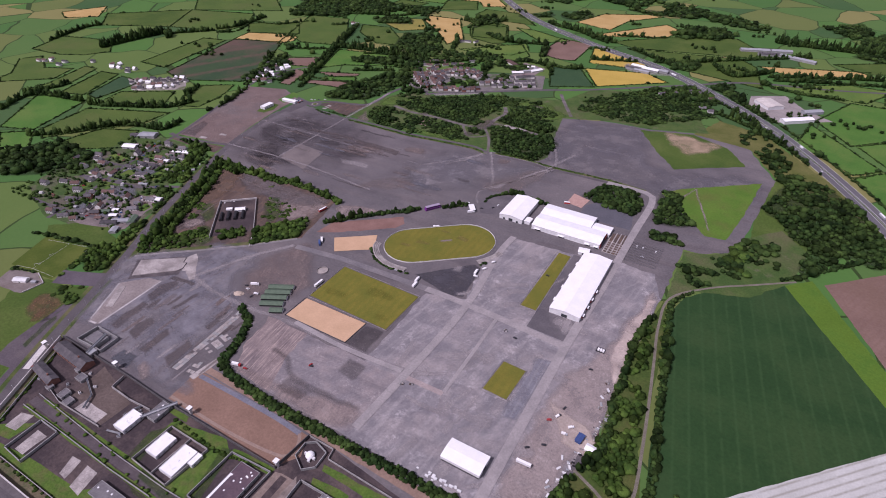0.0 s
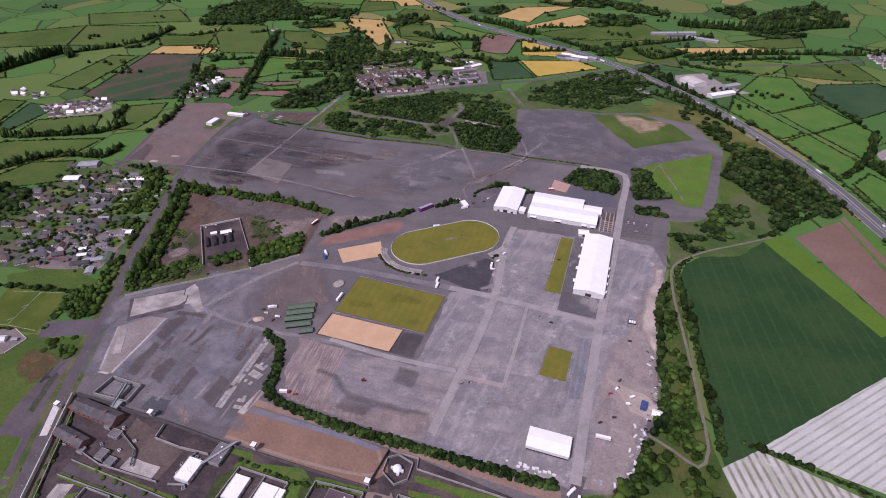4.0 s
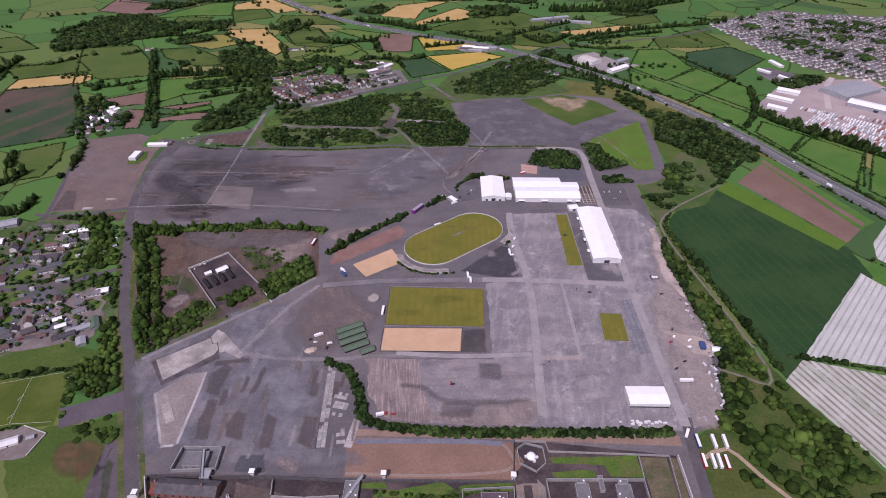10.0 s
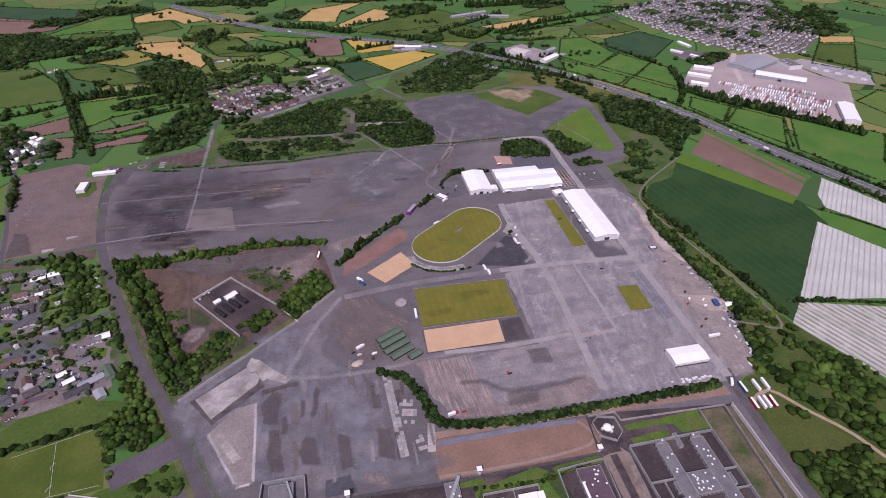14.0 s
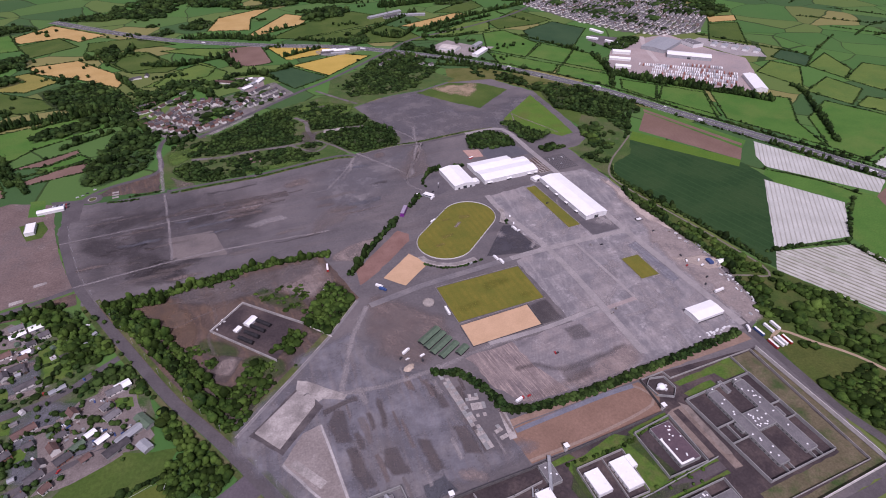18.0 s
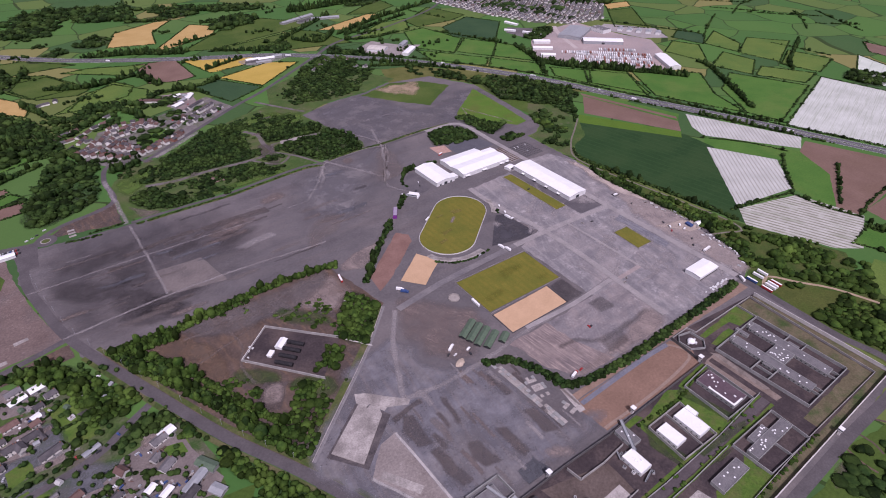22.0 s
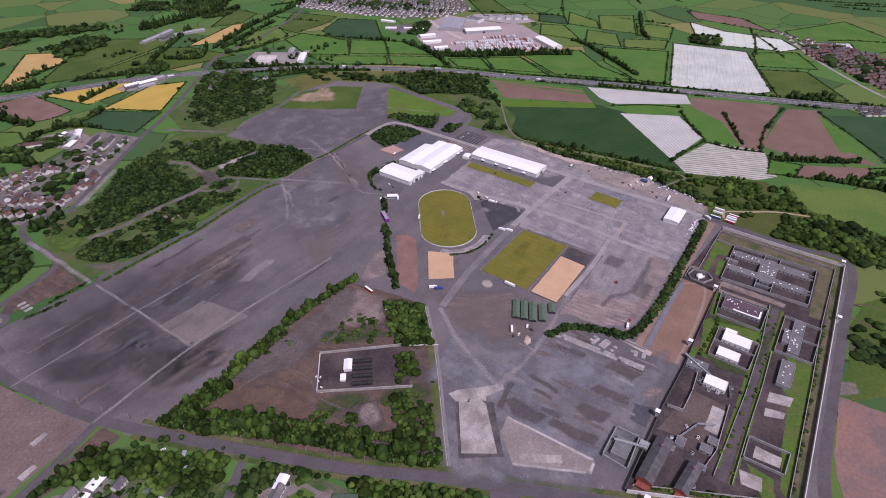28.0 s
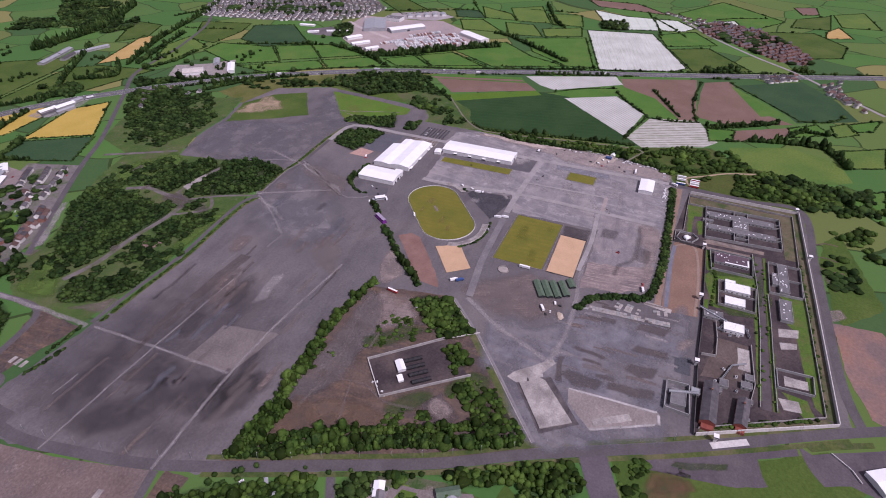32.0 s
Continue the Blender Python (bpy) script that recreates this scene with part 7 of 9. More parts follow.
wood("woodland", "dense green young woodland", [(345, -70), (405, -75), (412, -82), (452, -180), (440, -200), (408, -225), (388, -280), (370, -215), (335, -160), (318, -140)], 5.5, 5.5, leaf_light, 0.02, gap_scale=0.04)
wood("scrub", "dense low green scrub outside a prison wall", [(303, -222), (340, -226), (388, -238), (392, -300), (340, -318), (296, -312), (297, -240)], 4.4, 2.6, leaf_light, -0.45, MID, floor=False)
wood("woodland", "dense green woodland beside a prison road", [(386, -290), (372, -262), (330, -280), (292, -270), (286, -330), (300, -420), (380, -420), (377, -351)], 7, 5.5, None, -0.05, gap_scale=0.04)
hedge("scattered trees on a motorway bank", [(290, 935), (340, 890), (420, 800), (500, 680)], 12, 7, None, 0.1, 0.2, "tree_belt")
hedge("scattered trees on a motorway bank", [(545, 580), (590, 500), (630, 400), (660, 320), (720, 165), (800, -60)], 5, 3.5, None, 0.45, 0.25, "tree_belt")
hedge("hedge beyond a motorway", [(300, 985), (440, 840), (600, 590), (680, 380), (770, 140), (850, -90), (1015, -550)], 4, 2.8, None, 0.15, 0.15)
wood("woodland", "dense green woodland beside a motorway", [(380, 730), (440, 640), (470, 580), (500, 590), (440, 740), (400, 790)], 8, 6, None, 0.0)
hedge("lane side trees", [(-515, 226), (-536, 290), (-572, 392), (-597, 478)], 3.3, 5, None, 0.1, 0.2, "tree_belt")
hedge("trees round waste ground", [(-518, 222), (-470, 212), (-430, 214), (-412, 208)], 8, 6, None, 0.0, 0.2, "tree_belt")
hedge("low hedge on the old runway edge", [(-330, 438), (-350, 440), (-372, 446)], 4, 2, None, 0.1, 0)

# trees and cottages between the village road and the motorway
wood("woodland", "dark trees round roadside cottages", [(150, 868), (245, 960), (325, 985), (372, 930), (300, 850), (226, 852)], 7, 8, None, -0.1, gap_scale=0.05)
wood("scrub", "wide rough scrub beyond the old runway", [(81, 770), (159, 856), (237, 862), (298, 844), (305, 795), (227, 712), (172, 703), (110, 705)], 5.5, 3.6, leaf_mat, -0.1, gap_scale=0.06, floor=False)
hedge("dense trees along the motorway", [(300, 985), (330, 960), (380, 900), (430, 845)], 12, 8, None, 0.05, 0.2, "tree_belt", False, 1.5)
for pts in ([(-398, 1733), (-300, 1864), (-149, 1868), (-1, 1785), (-29, 1600), (-185, 1690), (-259, 1560), (-372, 1600)], [(-6, 1760), (114, 1720), (378, 1571), (318, 1520), (59, 1640)], [(123, 1401), (206, 1500), (290, 1443), (250, 1370), (140, 1330)]):
    wood("woodland", "dark green woodland far off", pts, 13, 12, None, -0.35, floor=False)
# wooded hills far to the north-west
for pts in ([(-760, 1500), (-600, 1560), (-640, 1640), (-820, 1600)], [(-1050, 1150), (-900, 1180), (-820, 1290), (-960, 1330)], [(-560, 1650), (-380, 1700), (-300, 1640), (-420, 1590)], [(-900, 1420), (-780, 1440), (-760, 1500), (-880, 1520)],
            [(-220, 1420), (-150, 1500), (-120, 1440), (-170, 1370)], [(-330, 1360), (-250, 1420), (-230, 1380), (-300, 1320)], [(-60, 1600), (120, 1640), (160, 1580), (20, 1560)], [(-700, 1090), (-600, 1140), (-560, 1090), (-640, 1050)], [(560, 1400), (640, 1460), (720, 1420), (640, 1370)]):
    wood("woodland", "dark green woodland far off", pts, 9, 9, None, -0.35)

# scrub north of the old runway: dense thickets between tracks and clearings
for pts, gap, hh in (([(-271, 528), (-248, 530), (-197, 452), (-224, 449), (-258, 467), (-281, 508)], -0.8, 5.5), ([(-213, 603), (-136, 674), (-68, 707), (-57, 650), (-62, 583), (-87, 531), (-172, 544), (-218, 558)], -0.65, 5.5), ([(-122, 530), (-68, 513), (-71, 469), (-111, 470), (-128, 505)], -0.7, 4.5), ([(-12, 557), (84, 568), (109, 515), (93, 459), (19, 459), (-18, 513)], -0.55, 6), ([(-27, 635), (17, 641), (84, 595), (55, 562), (7, 576), (-34, 580)], -0.5, 6),):
    wood("thicket", "dense dark green thicket of young trees", pts, 3.4, hh, leaf_mat, gap, gap_scale=0.035)
for pts, gap, hh in (([(-249, 576), (-202, 556), (-201, 539), (-259, 538)], -0.1, 4.5), ([(-191, 516), (-156, 510), (-171, 476), (-195, 494)], -0.2, 4), ([(-221, 458), (-171, 476), (-132, 461), (-141, 446), (-187, 447)], 0.15, 3),):
    wood("thicket", "dense dark green thicket of young trees", pts, 3.4, hh, leaf_mat, gap, gap_scale=0.035)
for pts in ([(-283, 600), (-225, 470), (-60, 462), (60, 600), (60, 660), (-30, 715), (-190, 630)], [(0, 716), (74, 671), (52, 634), (-27, 635), (-45, 671)]):
    wood("scrub", "scattered green bushes among rough grass", pts, 4.6, 3.4, leaf_mat, -0.08, gap_scale=0.05, floor=False)
# hedges and trees round the fields by the motorway
for pts, w, hh, tr in (([(431, -40), (496, -54), (556, -69)], 3.5, 3, 0.1), ([(551, -69), (551, -119), (566, -165)], 3.5, 3, 0.15), ([(667, 5), (609, -30), (561, -67)], 3.5, 3, 0.15), ([(711, -65), (642, -98), (579, -128)], 4, 4, 0.2), ([(571, -159), (667, -150), (809, -161)], 4, 3, 0.1), ([(553, -180), (580, -237), (618, -305)], 6, 5, 0.3), ([(496, -216), (523, -288), (543, -342), (525, -374), (470, -396)], 5, 4, 0.3), ([(828, -220), (727, -292), (652, -343)], 3, 2.2, 0.1),):
    hedge("green field hedge with trees", pts, w, hh, None, 0.1, tr)
for pts, w, hh, tr in (([(559, -319), (593, -345), (593, -389)], 8, 6, 0.3), ([(372, -328), (357, -360), (325, -390)], 10, 7, 0.3), ([(644, -342), (661, -395), (702, -431)], 4, 3, 0.2), ([(615, 133), (666, 71), (689, 9)], 3, 2.4, 0.1), ([(725, 222), (767, 72), (793, -27), (843, -162)], 5, 4, 0.35), ([(711, 301), (764, 166), (811, 71)], 4, 3.5, 0.3), ([(895, -247), (925, -332), (972, -452)], 4, 3.5, 0.3),):
    hedge("green field hedge with trees", pts, w, hh, None, 0.1, tr)
wood("tree_belt", "dark block of trees beside a motorway", [(878, -156), (903, -158), (932, -238), (858, -239), (832, -162)], 6, 9, None, -0.9)
wood("trees", "dark round trees by a farm", [(1230, 142), (1272, 96), (1253, 57), (1166, 52), (1167, 121)], 10, 10, None, -0.6)
wood("woodland", "green woodland below an olive field", [(321, -134), (421, -143), (455, -215), (406, -241), (383, -308), (325, -390), (311, -389), (285, -316), (330, -268), (366, -224), (366, -173)], 6, 5.5, leaf_light, 0.0, gap_scale=0.035)
for pts, gp in (([(-200, 150), (-150, 150), (-140, 100), (-160, 85), (-215, 135)], 0.3), ([(-290, 80), (-265, 85), (-250, 60), (-262, 35)], 0.2), ([(-235, 35), (-200, 25), (-180, 10), (-225, 0)], 0.1), ([(-380, 190), (-340, 180), (-290, 90), (-300, 60), (-345, 110)], 0.45), ([(-255, 185), (-200, 188), (-205, 165), (-250, 165)], 0.4)):
    wood("scrub", "low green bushes on bare ground", pts, 2.4, 1.3, leaf_light, gp, gap_scale=0.09, floor=False)
for pts in ([(-285, 438), (-222, 439), (-148, 438), (-81, 446), (-17, 451), (8, 443)], [(26, 454), (60, 459), (135, 456), (224, 460), (283, 456)]):
    hedge("low grassy bank beside an old perimeter road", pts, 3.5, 1.0, leaf_light, 0.1, 0.0, "grass_bank")
hedge("inner edge of a thick roadside tree band", [(-350, 182), (-314, 128), (-292, 78), (-272, 32), (-254, 0)], 12, 5, leaf_light, 0.12, 0.1, "tree_belt")
hedge("inner edge of a thick tree band", [(-352, 184), (-310, 181), (-270, 184), (-220, 186)], 6, 4, leaf_light, 0.15, 0.1, "tree_belt")

# ---- disused prison ----
wall_run("tall pale prison perimeter wall", [(-187, -191), (-126, -314), (270, -312), (273, -164)], 4.4, 0.5, wall_pale, "perimeter_wall")
wall_run("inner prison wall", [(-178, -193), (-120, -304), (31, -303), (128, -301), (257, -303), (266, -163), (238, -162), (160, -160), (158, -150), (130, -150)], 2.4, 0.25, wall_dull, "inner_wall")
wall_run("grey wall beside a prison lawn", [(239, -162.5), (238, -186.5)], 2.4, 0.3, wall_dull, "inner_wall")
wall_run("dark steel prison fence", [(-187, -189), (-134, -189), (-78, -189), (-22, -191), (126, -190), (130, -150)], 3.8, 0.3, surf("weathered_wall", (0.085, 0.08, 0.082), (0.12, 0.112, 0.112), 0.2, 0.8), "security_fence")
wall_run("grey wall round an old cell block", [(237, -187), (237, -284), (158, -284), (154, -188), (237, -187)], 4.0, 0.4, render_grey, "compound_wall")
wall_run("grey wall round a prison building", [(126, -195), (124, -247), (82, -246), (83, -198), (126, -195)], 3.4, 0.35, render_grey, "compound_wall")
wall_run("pale wall round two white buildings", [(62, -207), (58, -249), (12, -247), (14, -207), (62, -207)], 3.2, 0.35, wall_dull, "compound_wall")
wall_run("pale dividing wall", [(40, -207), (38, -248)], 2.6, 0.4, wall_dull, "compound_wall")
wall_run("grey wall round a prison building", [(124, -265), (122, -302), (60, -300), (59, -264), (124, -265)], 3.4, 0.35, render_grey, "compound_wall")
wall_run("grey dividing wall", [(92, -285), (92, -301)], 3.0, 0.4, render_grey, "compound_wall")
wall_run("grey wall round a bare slab", [(-71, -264), (-70, -298), (-96, -297), (-97, -264), (-71, -264)], 3.0, 0.5, render_grey, "compound_wall")
wall_run("pale angled yard wall", [(-20, -205), (-48, -207), (-76, -206), (-78, -192)], 3.2, 0.5, wall_dull, "yard_wall")
wall_run("pale yard wall", [(-45, -241), (-104, -243), (-130, -238)], 2.6, 0.4, wall_dull, "yard_wall")
wall_run("grey roadside wall", [(136, -247), (60, -251), (-20, -251), (-130, -247)], 1.8, 0.35, render_grey, "yard_wall")
wall_run("grey roadside wall", [(55, -262), (0, -263), (-60, -262), (-130, -262)], 2.2, 0.35, render_grey, "yard_wall")
wall_run("grey walls of an entrance pen", [(-131, -161), (-130, -182), (-168, -184), (-166, -161), (-131, -161)], 4.0, 0.6, render_grey, "compound_wall")
wall_run("wall round a round tank", [(155, -156), (156, -172), (147, -180), (133, -172), (132, -158), (140, -152), (155, -156)], 2.8, 0.4, render_grey, "compound_wall")


def flat_block(name, label, x0, x1, y0, y1, h, roof_mat, wall_mat, lamps=0, bays=4, category="building"):
    """A flat-roofed block with a parapet, windows along both long sides and rooflights."""
    L, W = x1 - x0, y1 - y0
    t = place(thing(name, label, category), (x0 + x1) / 2, (y0 + y1) / 2, 0)
    boxes("wall", wall_mat, t, (-L / 2, L / 2, -W / 2, W / 2, 0, h))
    rf = boxes("roof", roof_mat, t, (-L / 2 + 0.3, L / 2 - 0.3, -W / 2 + 0.3, W / 2 - 0.3, h, h + 0.12))
    boxes("parapet", wall_mat, t, (-L / 2 - 0.1, L / 2 + 0.1, -W / 2 - 0.1, -W / 2 + 0.3, h, h + 0.5), (-L / 2 - 0.1, L / 2 + 0.1, W / 2 - 0.3, W / 2 + 0.1, h, h + 0.5),
          (-L / 2 - 0.1, -L / 2 + 0.3, -W / 2 + 0.3, W / 2 - 0.3, h, h + 0.5), (L / 2 - 0.3, L / 2 + 0.1, -W / 2 + 0.3, W / 2 - 0.3, h, h + 0.5))
    for k in range(bays):
        if L > W:
            u = -L / 2 + (k + 0.5) * L / bays
            d = ((u - 0.8, u + 0.8, -W / 2 - 0.06, -W / 2 + 0.1, 1, 2.3), (u - 0.8, u + 0.8, W / 2 - 0.1, W / 2 + 0.06, 1, 2.3))
        else:
            u = -W / 2 + (k + 0.5) * W / bays
            d = ((-L / 2 - 0.06, -L / 2 + 0.1, u - 0.8, u + 0.8, 1, 2.3), (L / 2 - 0.1, L / 2 + 0.06, u - 0.8, u + 0.8, 1, 2.3))
        for q in d:
            boxes("window", dark_glass, t, q)
    for k in range(lamps):
        a, b = rng.uniform(-L / 2 + 1.5, L / 2 - 1.5), rng.uniform(-W / 2 + 1.5, W / 2 - 1.5)
        boxes("rooflight", white_sheet, rf, (a - 0.7, a + 0.7, b - 0.7, b + 0.7, h + 0.12, h + 0.5), label="small white rooflight")
    return t


# the old H-shaped cell block
flat_block("cell_block_wing", "long grey flat-roofed cell wing", 177.5, 189, -276, -192, 3.6, grey_roof, render_grey, 10, 18)
flat_block("cell_block_wing", "long grey flat-roofed cell wing", 211.5, 224, -276, -192, 3.6, grey_roof, render_grey, 10, 18)
flat_block("cell_block_link", "grey flat-roofed link between cell wings", 189.2, 211.3, -243, -223, 4.0, grey_roof, render_grey, 16, 6)
for y in (-225, -243):
    wall_run("grey yard wall inside a cell block", [(157, y), (177.3, y)], 3.4, 0.4, render_grey, "yard_wall")
    wall_run("grey yard wall inside a cell block", [(224.2, y), (236.5, y)], 3.4, 0.4, render_grey, "yard_wall")
for x in (168, 180, 187, 214, 222):
    wall_run("low grey wall of a stair yard", [(x, -276.5), (x, -283.5)] if x > 170 else [(x, -225.5), (x, -242.5)], 3.0, 0.4, render_grey, "yard_wall")
flat_block("cell_block_stub", "small grey stair block", 179, 187, -191.8, -188.2, 4.6, grey_roof, render_grey, 1, 2)
flat_block("cell_block_stub", "small grey stair block", 214, 222, -191.8, -188.2, 4.6, grey_roof, render_grey, 1, 2)
flat_block("cell_block_stub", "narrow grey entrance passage", 198, 202, -198, -184, 3.4, grey_roof, render_grey, 0, 1)
for x0, x1, y0, y1 in ((174.5, 177.3, -238, -228), (224.2, 227.5, -240, -229)):
    flat_block("cell_block_stub", "low grey lean-to on a cell wing", x0, x1, y0, y1, 3.0, grey_roof, render_grey, 0, 2)
purple_roof = surf("maroon_felt_roof", (0.1, 0.07, 0.085), (0.13, 0.09, 0.105), 0.1, 0.8)
t = flat_block("prison_building", "dark maroon flat-roofed building with white rooflights", 98, 120, -242, -201, 4, purple_roof, render_grey, 12, 8)
boxes("roof_edge", white_sheet, t, (-10.5, -8.5, -20, 8, 4.1, 4.6), (-8.5, 4, -20.3, -18.5, 4.1, 4.6), label="wide white roof edge")
flat_block("prison_building", "white flat-roofed building inside a walled yard", 42, 58, -242, -214, 4.2, white_sheet, white_wall, 6, 5)
flat_block("prison_building", "small white roof wing", 58.2, 64, -226, -214, 3.6, white_sheet, white_wall, 1, 2)
flat_block("prison_building", "white flat-roofed building inside a walled yard", 16, 30, -236, -214, 4, white_sheet, white_wall, 5, 4)
flat_block("prison_building", "grey flat-roofed building with many rooflights", 63, 121, -286, -275, 4, grey_roof, render_grey, 16, 10)
flat_block("prison_building", "grey flat-roofed side wing", 76, 100, -274.8, -268, 3.6, grey_roof, render_grey, 6, 4)
flat_block("prison_building", "grey flat-roofed block on grass", 10, 48, -286, -273, 3.8, grey_roof, render_grey, 6, 6)
flat_block("plant_building", "white plant building with roof pipes", -32, -18, -234, -213, 4.4, white_sheet, white_wall, 6, 4)
flat_block("plant_building", "long grey plant building by a fence", -16, -4, -212, -192, 4, grey_roof, render_grey, 3, 3)
flat_block("gate_building", "dark building inside an entrance pen", -160, -140, -180, -166, 4, grey_roof, render_grey, 0, 3)
flat_block("gate_lodge", "small blue grey gate lodge", -140, -132, -192, -184, 4.5, grey_sheet, render_grey, 0, 2)
for name, x, y, deg, L, W, hh, r in (("brick_block", -146, -201, -3, 52, 14, 6, 9.5), ("brick_block", -147, -230, -7, 35, 11, 5.5, 8.5)):
    t = shed(name, "old brick building with a red gable and dark roof", x, y, deg, L, W, hh, r, brick, slate)
    bm = bmesh.new()
    prof = [(-W / 2, 0), (W / 2, 0), (W / 2, hh), (0, r - 0.3), (-W / 2, hh)]
    a = [bm.verts.new((-L / 2 - 0.25, p, q)) for p, q in prof]
    b = [bm.verts.new((-L / 2 + 0.05, p, q)) for p, q in prof]
    bm.faces.new(a)
    for i in range(5):
        j = (i + 1) % 5
        bm.faces.new((a[j], a[i], b[i], b[j]))
    bmesh.ops.recalc_face_normals(bm, faces=bm.faces)
    part("gable", bm, brick_red, t, "bright red brick gable")
    for u in np.arange(-L / 2 + 4, L / 2 - 2, 6):
        boxes("window", dark_glass, t, (u - 0.8, u + 0.8, -W / 2 - 0.08, -W / 2 + 0.1, 2, 4.4))
        boxes("window", dark_glass, t, (u - 0.8, u + 0.8, W / 2 - 0.1, W / 2 + 0.08, 2, 4.4))
    boxes("chimney", brick, t, (L / 4 - 0.8, L / 4 + 0.8, -0.8, 0.8, r - 1, r + 1.8))
    boxes("end_annex", brick_red, t, (-L / 2 - 6, -L / 2 - 0.3, -W / 2 + 1, W / 2 - 2, 0, 3.2))
for x0, x1, y0, y1, hh in ((-128, -122, -212, -206, 4), (-118, -108, -218, -210, 3.2), (-112, -104, -240, -230, 3.6), (-132, -126, -240, -234, 3.2), (-100, -92, -242, -234, 3)):
    flat_block("outbuilding", "small grey prison outbuilding", x0, x1, y0, y1, hh, grey_roof, render_grey, 0, 2)
# round white tank
t = thing("round_tank", "white domed tank inside a wall", "tank")
bm = bmesh.new()
bmesh.ops.create_uvsphere(bm, u_segments=20, v_segments=10, radius=4.2)
for v in bm.verts:
    v.co.z = max(v.co.z, -2) * 0.75 + 1.6
part("dome", bm, white_sheet, t)
for x, y in ((-4.6, 1), (4.4, -2), (1, -5)):
    boxes("plant_box", white_wall, t, (x - 1.2, x + 1.2, y - 1, y + 1, 0, 2.4))
place(t, 144, -165, 15)


def tower(x, y, h=8.5):
    """A small prison watch tower."""
    t = thing("watch_tower", "white prison watch tower", "tower", "watch towers")
    boxes("shaft", wall_pale, t, (-1.2, 1.2, -1.2, 1.2, 0, h - 2.6))
    boxes("cabin", white_wall, t, (-1.9, 1.9, -1.9, 1.9, h - 2.6, h))
    boxes("window_band", dark_glass, t, (-1.96, 1.96, -1.96, 1.96, h - 1.7, h - 0.8))
    boxes("roof", white_sheet, t, (-2.3, 2.3, -2.3, 2.3, h, h + 0.3))
    place(t, x, y, 0)


for x, y in ((-96, -187), (271, -309), (150, -315), (16, -187), (126, -187), (-187, -207)):
    tower(x, y)
for k in range(34):
    x, y = rng.uniform(-120, 130), rng.choice([-252, -259, -248]) + rng.normal(0, 0.8)
    clumps("bush", "green bush in a prison yard", [x], [y], [rng.uniform(1.2, 2.4)], [rng.uniform(1.5, 3.2)], BUSH, leaf_light, "bush")
hedge("ivy and shrubs inside a prison wall", [(-175, -197), (-125, -297)], 4, 2.5, leaf_light, 0.3)
hedge("ivy and shrubs inside a prison wall", [(-110, -305), (140, -304)], 3, 2, leaf_light, 0.5)
hedge("ivy and shrubs inside a prison wall", [(10, -200), (70, -203), (120, -193)], 3, 2, leaf_light, 0.4)
slab("pale concrete entrance apron", [(-190, -203), (-173, -234), (-179, -237), (-196, -206)], 0.35, wall_pale)
hedge("shrubs by an entrance", [(-193, -212), (-189, -220)], 4, 3, leaf_light)


def footbridge(label, a, b, z, w):
    """A steel footbridge on legs with a rail along each side."""
    t = thing("footbridge", label, "footbridge")
    d = (b[0] - a[0], b[1] - a[1])
    L = math.hypot(*d)
    boxes("deck", grey_sheet, t, (0, L, -w / 2, w / 2, z, z + 0.25))
    for sg in (-1, 1):
        boxes("rail", grey_sheet, t, (0, L, sg * w / 2 - 0.06, sg * w / 2 + 0.06, z + 0.25, z + 1.3))
    for u in np.arange(1, L, 6):
        for sg in (-1, 1):
            boxes("leg", dark_steel, t, (u - 0.15, u + 0.15, sg * w / 2 - 0.15, sg * w / 2 + 0.15, 0, z))
    place(t, a[0], a[1], math.degrees(math.atan2(d[1], d[0])))


footbridge("pale grey steel footbridge over a prison fence", (-2, -187), (-18, -216), 4.2, 3.0)
footbridge("pale grey steel footbridge from an entrance pen", (-146, -164), (-138, -192), 4.4, 2.4)
for x0, y0, x1, y1 in ((-108, -212, -84, -222), (-84, -222, -76, -236), (-30, -206, -34, -214), (-20, -236, -34, -240)):
    footbridge("low covered pipe run between prison buildings", (x0, y0), (x1, y1), 2.0, 1.2)
for k, (x, y) in enumerate(((-28, -210), (-24, -212), (-20, -238), (-34, -228), (-36, -220), (-112, -206), (-118, -226), (-98, -226), (-150, -236), (-92, -214))):
    t = thing("plant_unit", "small pale rooftop plant unit on a yard", "plant", "plant units")
    boxes("casing", white_wall if k % 2 else grey_sheet, t, (-1.4, 1.4, -1.0, 1.0, 0.2, 2.0))
    boxes("base", concrete, t, (-1.7, 1.7, -1.3, 1.3, 0, 0.2))
    boxes("grille", dark_steel, t, (-0.9, 0.9, -0.6, 0.6, 2.0, 2.08))
    place(t, x, y, 25 * k, 0.16)

# ---- houses, farms and villages ----
HOUSES = {}


